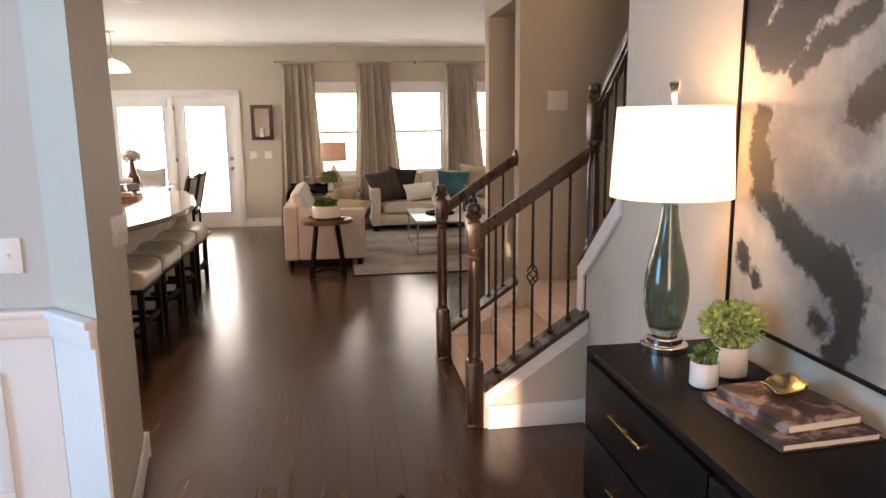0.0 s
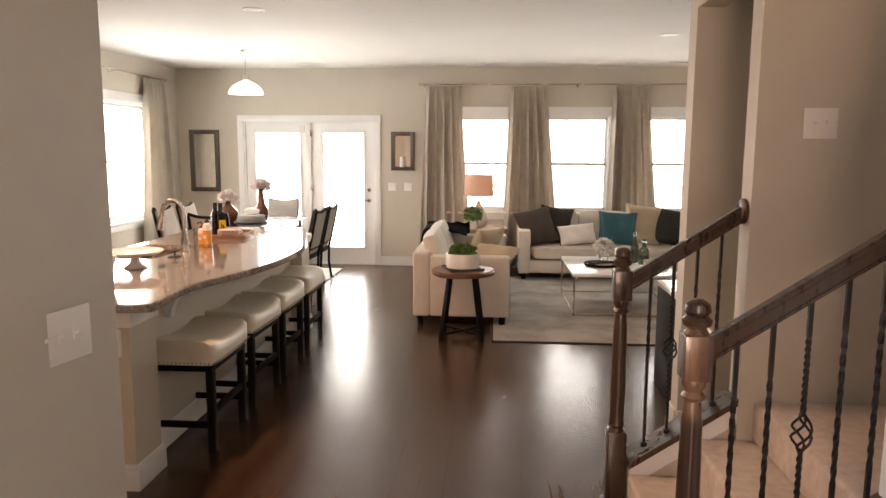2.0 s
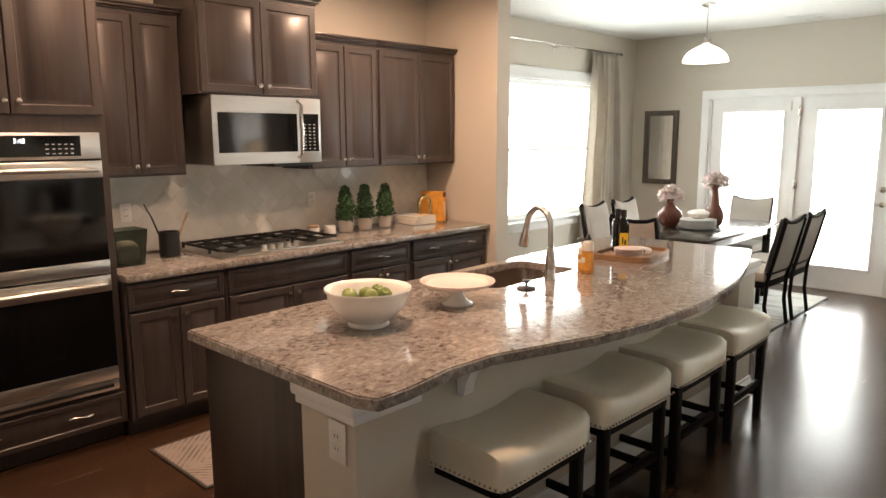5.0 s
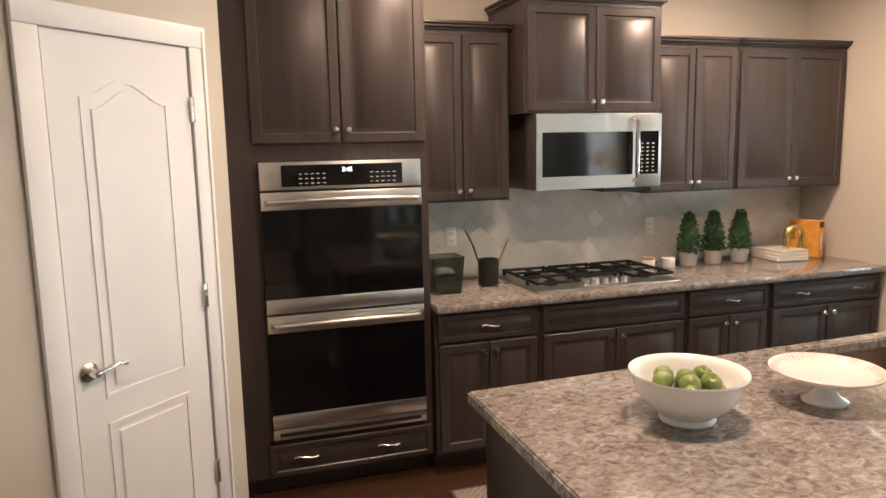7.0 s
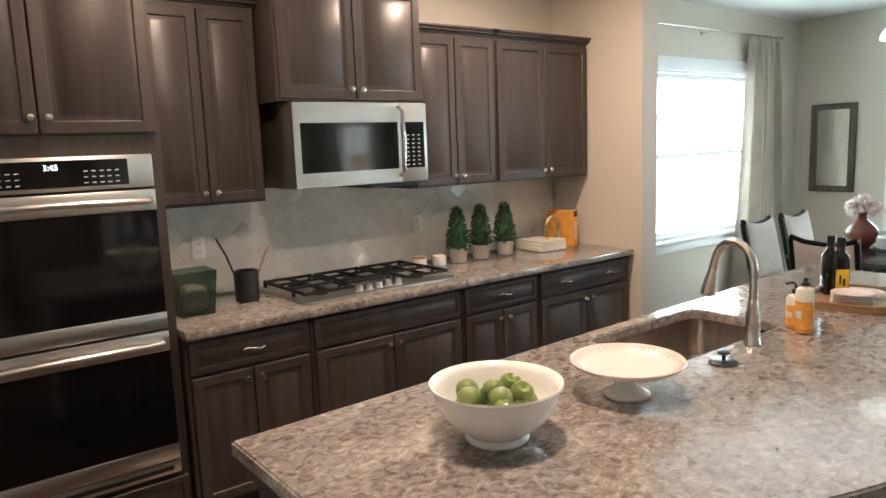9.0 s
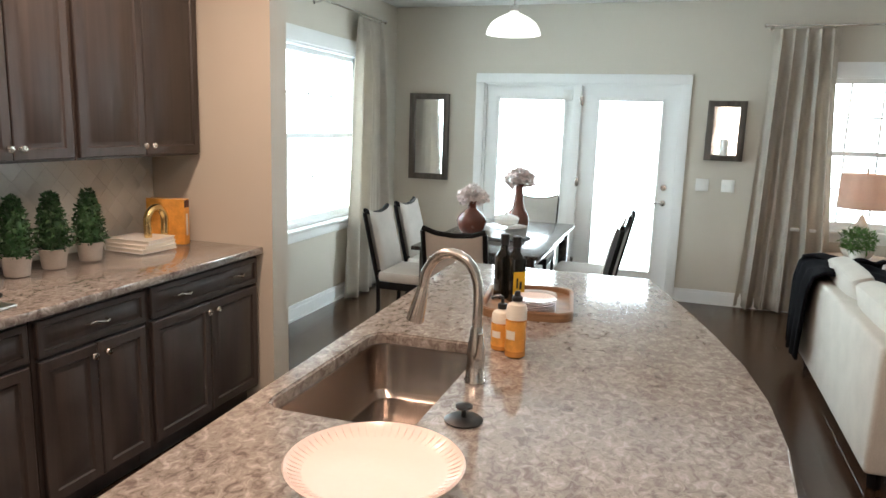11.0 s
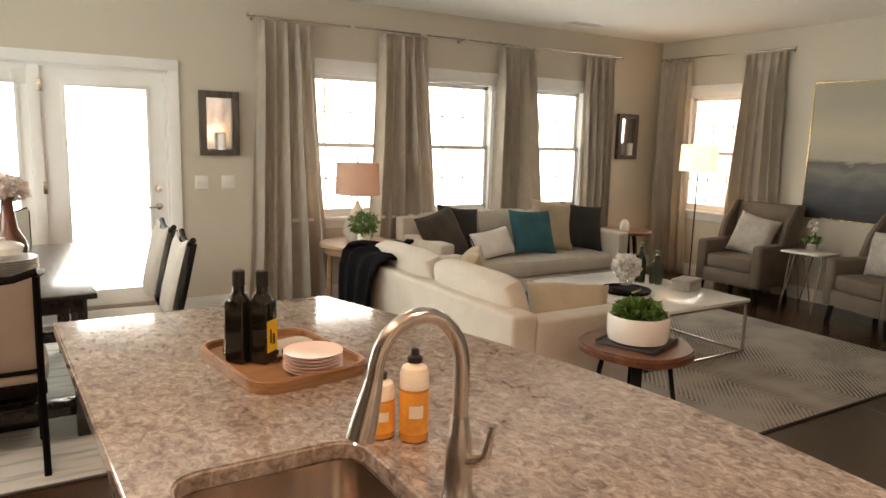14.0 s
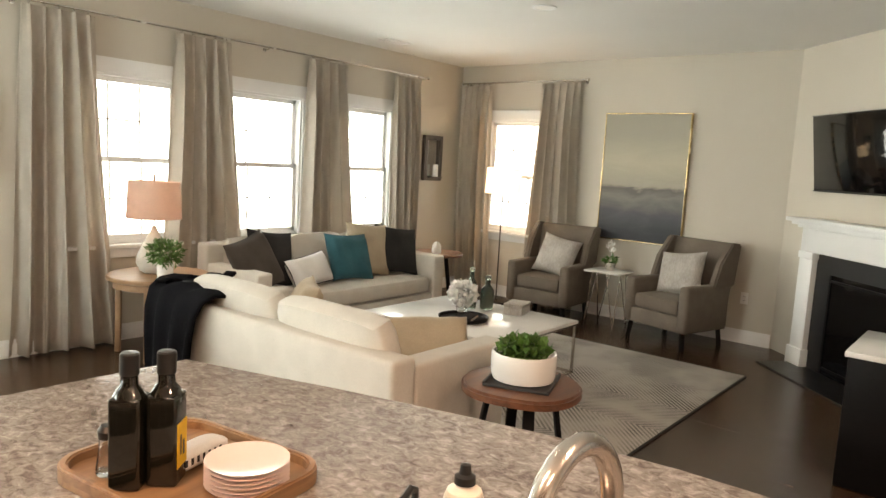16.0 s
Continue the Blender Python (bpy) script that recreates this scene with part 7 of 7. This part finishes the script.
rings = [[bin_.verts.new((a_ * q, b_ * q * 1.1, z)) for a_, b_ in ((-1, -1), (1, -1), (1, 1), (-1, 1))] for q, z in ((.001, 0), (.068, 0), (.084, .205), (.080, .205), (.064, .006), (.001, .006))]
for p_, q_ in zip(rings, rings[1:]):
    for i in range(4):
        bin_.faces.new((p_[i], p_[(i + 1) % 4], q_[(i + 1) % 4], q_[i]))
bmesh.ops.recalc_face_normals(bin_, faces=bin_.faces)
part("bin", bin_, SMOKE, gl)
part("cloth", cushion(.11, .12, .13, .5, x=0, y=0, z=.008), GREYPILLOW, gl, "crumpled grey cloth")
z_ = .916
for k, (w, h, m_) in enumerate(((.20, .022, WHITECER), (.19, .020, PAPER), (.18, .022, WHITECER))):
    b = thing("book", "white cookbook in a flat stack on the counter", "book", -4.50, 7.74, z_, 4 * k - 4, group="stacked cookbooks")
    part("cover", join(box(-.13, .13, -w / 2 - .02, w / 2 + .02, 0, .003), box(-.13, .13, -w / 2 - .02, w / 2 + .02, h - .003, h), box(-.13, -.127, -w / 2 - .02, w / 2 + .02, .003, h - .003)), m_, b)
    part("page_block", box(-.125, .126, -w / 2 - .016, w / 2 + .016, .003, h - .003), PAPER, b)
    z_ += h + .0006
cb = thing("bookend", "gold arched horseshoe ornament on the books", "ornament", -4.45, 7.80, z_)
part("arch", tube([(0, -.062, 0), (0, -.066, .06)] + [(0, -.066 * math.cos(a), .085 + .066 * math.sin(a)) for a in [math.pi * k / 12 for k in range(13)]] + [(0, .066, .06), (0, .062, 0)], .020, 12), GOLD, cb)
bk = thing("book", "orange cookbook with a dark band standing upright on the counter", "book", -4.50, 7.95, .916, 10)
for y0 in (-.026, .023):
    part("cover", box(-.11, .1098, y0, y0 + .003, 0, .25), ORANGE, bk)
sn_ = part("spine", box(.11, .114, -.026, .026, 0, .25, .001), ORANGE, bk, "orange printed spine")
part("head_band", box(.1142, .1146, -.0255, .0255, .205, .245), TERRACOTTA, sn_)
part("print", box(.1142, .1146, -.010, .010, .05, .17), PAPER, sn_)
part("page_block", box(-.105, .1095, -.023, .023, .003, .247), PAPER, bk)
plate("outlet", "white outlet on the island's end post", "outlet", -1.932, 4.909, .725, 0, .08, .13)

# ---- foyer ----
dr = thing("dresser", "black wood dresser with slim brass pulls", "dresser")
DX0, DX1, DY0, DY1, DZ = .53, .975, .94, 2.537, .867
part("body", join(box(DX0 + .02, DX1, DY0 + .01, DY1 - .01, .10, DZ - .03), box(DX0 + .06, DX1, DY0 + .05, DY1 - .05, 0.002, .10)), BLACK, dr)
part("top", box(DX0, DX1, DY0, DY1, DZ - .028, DZ, .004), BLACK, dr)
part("side_panel", box(DX0, DX1, DY1 - .024, DY1 - .002, .06, DZ - .03, .003), BLACK, dr)
for c in range(2):
    for r in range(3):
        ya, za = DY0 + .02 + c * .79, .12 + r * .238
        d = part("drawer", box(DX0 - .002, DX0 + .0185, ya, ya + .775, za, za + .228, .003), BLACK, dr)
        yc, zc = ya + .39, za + .15
        part("pull", join(beam((DX0 - .03, yc - .11, zc), (DX0 - .03, yc + .11, zc), .014, .008, .002), beam((DX0 - .002, yc - .10, zc), (DX0 - .03, yc - .10, zc), .008, .008), beam((DX0 - .002, yc + .10, zc), (DX0 - .03, yc + .10, zc), .008, .008)), BRASS, d, "slim brass bar pull")
lm = thing("table_lamp", "smoked glass table lamp with a lit white drum shade", "lamp", .76, 2.45, DZ + .001)
part("foot", lathe([(.074, 0), (.075, .022), (.070, .026), (.058, .028), (.058, .045), (.053, .05), (.044, .052)], 36), CHROME, lm, "polished chrome foot")
part("body", lathe([(r * .88, z) for r, z in ((.045, .054), (.06, .075), (.075, .13), (.081, .19), (.077, .25), (.06, .32), (.04, .39), (.03, .45), (.028, .475), (.023, .475), (.025, .45), (.034, .39), (.054, .32), (.071, .25), (.075, .19), (.069, .13), (.054, .08), (0, .07))], 40), SMOKE, lm, "smoky grey-green glass body")
part("neck", lathe([(.03, .476), (.032, .485), (.02, .492), (.024, .50), (.012, .51), (.012, .56)], 24), CHROME, lm)
sh = lathe([(.187, .50), (.172, .775), (.168, .775), (.183, .50)], 56)
for f in [f for f in sh.faces if len(f.verts) > 4]:
    sh.faces.remove(f)
part("shade", sh, shade_mat("lit_shade", (.88, .84, .76), 1.6, .55, (1, .82, .58)), lm, sharp=60)
part("finial", join(tube([(0, 0, .56), (0, 0, .79)], .004, 8), lathe([(.008, .785), (.012, .80), (.014, .82), (.022, .845), (.018, .85), (0, .851)], 4)), CHROME, lm)
for x, y, r, h, lf, rr, cnt, ls, lab in ((.728, 2.135, .039, .072, LEAF, .028, 60, .024, "small succulent in a white pot"), (.845, 2.205, .05, .092, PALELEAF, .084, 1000, .020, "bushy pale green plant in a white pot")):
    p = thing("potted_plant", lab + " on the dresser", "plant", x, y, DZ + .001)
    part("pot", lathe([(r * .85, 0), (r, .006), (r, h), (r * .92, h), (r * .9, h * .85), (0, h * .85)], 28), WHITECER, p)
    part("foliage", leaves((0, 0, h + rr * .72), rr, rr * .72, cnt, ls, 77, .15, .7), lf, p)
hx = thing("hexagon_ornament", "small smoked glass hexagon in a thin metal rim beside the lamp", "ornament", .79, 2.285, DZ + .001, 62)
hexa = [(.036 * math.cos(radians(60 * k)), .036 * math.sin(radians(60 * k)) + .032) for k in range(6)]
part("pane", moved(prism([(u * .92, (v - .032) * .92 + .032) for u, v in hexa], -.003, .003), UPX), SMOKE, hx)
part("rim", moved(tube([(u, v, 0) for u, v in hexa + hexa[:1]], .003, 8), UPX), NICKEL, hx)
z_ = DZ + .001
COVER = painting("book_cover", [(.3, (.02, .018, .018)), (.5, (.09, .05, .045)), (.62, (.42, .30, .26)), (.75, (.05, .04, .04))], 1.2, 9, False)
for k, (w, l_, h) in enumerate(((.263, .317, .020), (.212, .256, .024))):
    b = thing("book", "thick picture book lying on the dresser", "book", .814 + .008 * k, 1.893 + .012 * k, z_, 4 + 3 * k, group="picture books on the dresser")
    part("cover", join(box(-w / 2, w / 2, -l_ / 2, l_ / 2, 0, .003), box(-w / 2, w / 2, -l_ / 2, l_ / 2, h - .003, h), box(-w / 2, -w / 2 + .003, -l_ / 2, l_ / 2, .003, h - .003)), COVER, b)
    part("page_block", box(-w / 2 + .004, w / 2 - .004, -l_ / 2 + .004, l_ / 2 - .004, .003, h - .003), PAPER, b)
    z_ += h + .0008
gbm = bmesh.new()
n = 28
ringa = []
for k, (rr, zz) in enumerate(((.015, .0), (.033, .006), (.052, .021), (.060, .031))):
    ringa.append([gbm.verts.new((rr * (1 + (.10 * math.sin(a * 6) if k > 1 else 0)) * 1.15 * math.cos(a), rr * (1 + (.10 * math.sin(a * 6) if k > 1 else 0)) * .85 * math.sin(a), zz + (.006 * math.sin(3 * a) if k > 1 else 0))) for a in [6.283 * i / n for i in range(n)]])
for a, b in zip(ringa, ringa[1:]):
    for i in range(n):
        gbm.faces.new((a[i], a[(i + 1) % n], b[(i + 1) % n], b[i]))
gbm.faces.new(ringa[0][::-1])
gb = solid("leaf_bowl", gbm, GOLD, "small gold leaf-shaped bowl on the books", "bowl", .838, 1.935, z_, 30)
gm = gb.modifiers.new("thickness", "SOLIDIFY")
gm.thickness = .002

# ---- floor boards ----
PW, PL = .127, 1.22
floor = tagged(new("floor"), "dark brown hardwood floor boards, semi-gloss", "floor", kind="structure")
plank_mesh = {}


def plank(w, l_):
    key = (round(w, 3), round(l_, 3))
    if key not in plank_mesh:
        bm = box(-w / 2 + .0002, w / 2 - .0002, -l_ / 2 + .0002, l_ / 2 - .0002, -.003, 0, 0)
        es = [e for e in bm.edges if e.verts[0].co.z > -.001 and e.verts[1].co.z > -.001]
        bmesh.ops.bevel(bm, geom=es, offset=.0005, segments=1, affect="EDGES")
        me = bpy.data.meshes.new("plank")
        bm.to_mesh(me)
        bm.free()
        me.materials.append(FLOOR)
        plank_mesh[key] = me
    return plank_mesh[key]


rnd = random.Random(4)
rest_v, rest_f = [], []
col, x = 0, WEST
while x < EAST - .02:
    w = min(PW, EAST - x)
    y = -2.0 - rnd.uniform(0, PL)
    while y < NORTH:
        a, b = max(y, -2.0), min(y + PL, NORTH)
        if b - a > .05:
            near = -1.45 < x < .95 and 2.2 < (a + b) / 2 < 9.4
            if near and b - a > PL - .001:
                ob = new("plank", plank(w, PL))
                ob.location = (x + w / 2, (a + b) / 2, 0)
                ob.parent = floor
            else:
                i = len(rest_v)
                g0 = .0003
                rest_v += [(x + g0, a + g0, 0), (x + w - g0, a + g0, 0), (x + w - g0, b - g0, 0), (x + g0, b - g0, 0)]
                rest_v += [(x + g0, a + g0, -.003), (x + w - g0, a + g0, -.003), (x + w - g0, b - g0, -.003), (x + g0, b - g0, -.003)]
                rest_f += [tuple(i + q for q in f) for f in ((0, 1, 2, 3), (0, 4, 5, 1), (1, 5, 6, 2), (2, 6, 7, 3), (3, 7, 4, 0))]
        y += PL
    x += PW
me = bpy.data.meshes.new("planks")
me.from_pydata(rest_v, [], rest_f)
me.materials.append(FLOOR)
rest = new("planks", me)
rest.parent = floor
tagged(rest, kind="stuff")
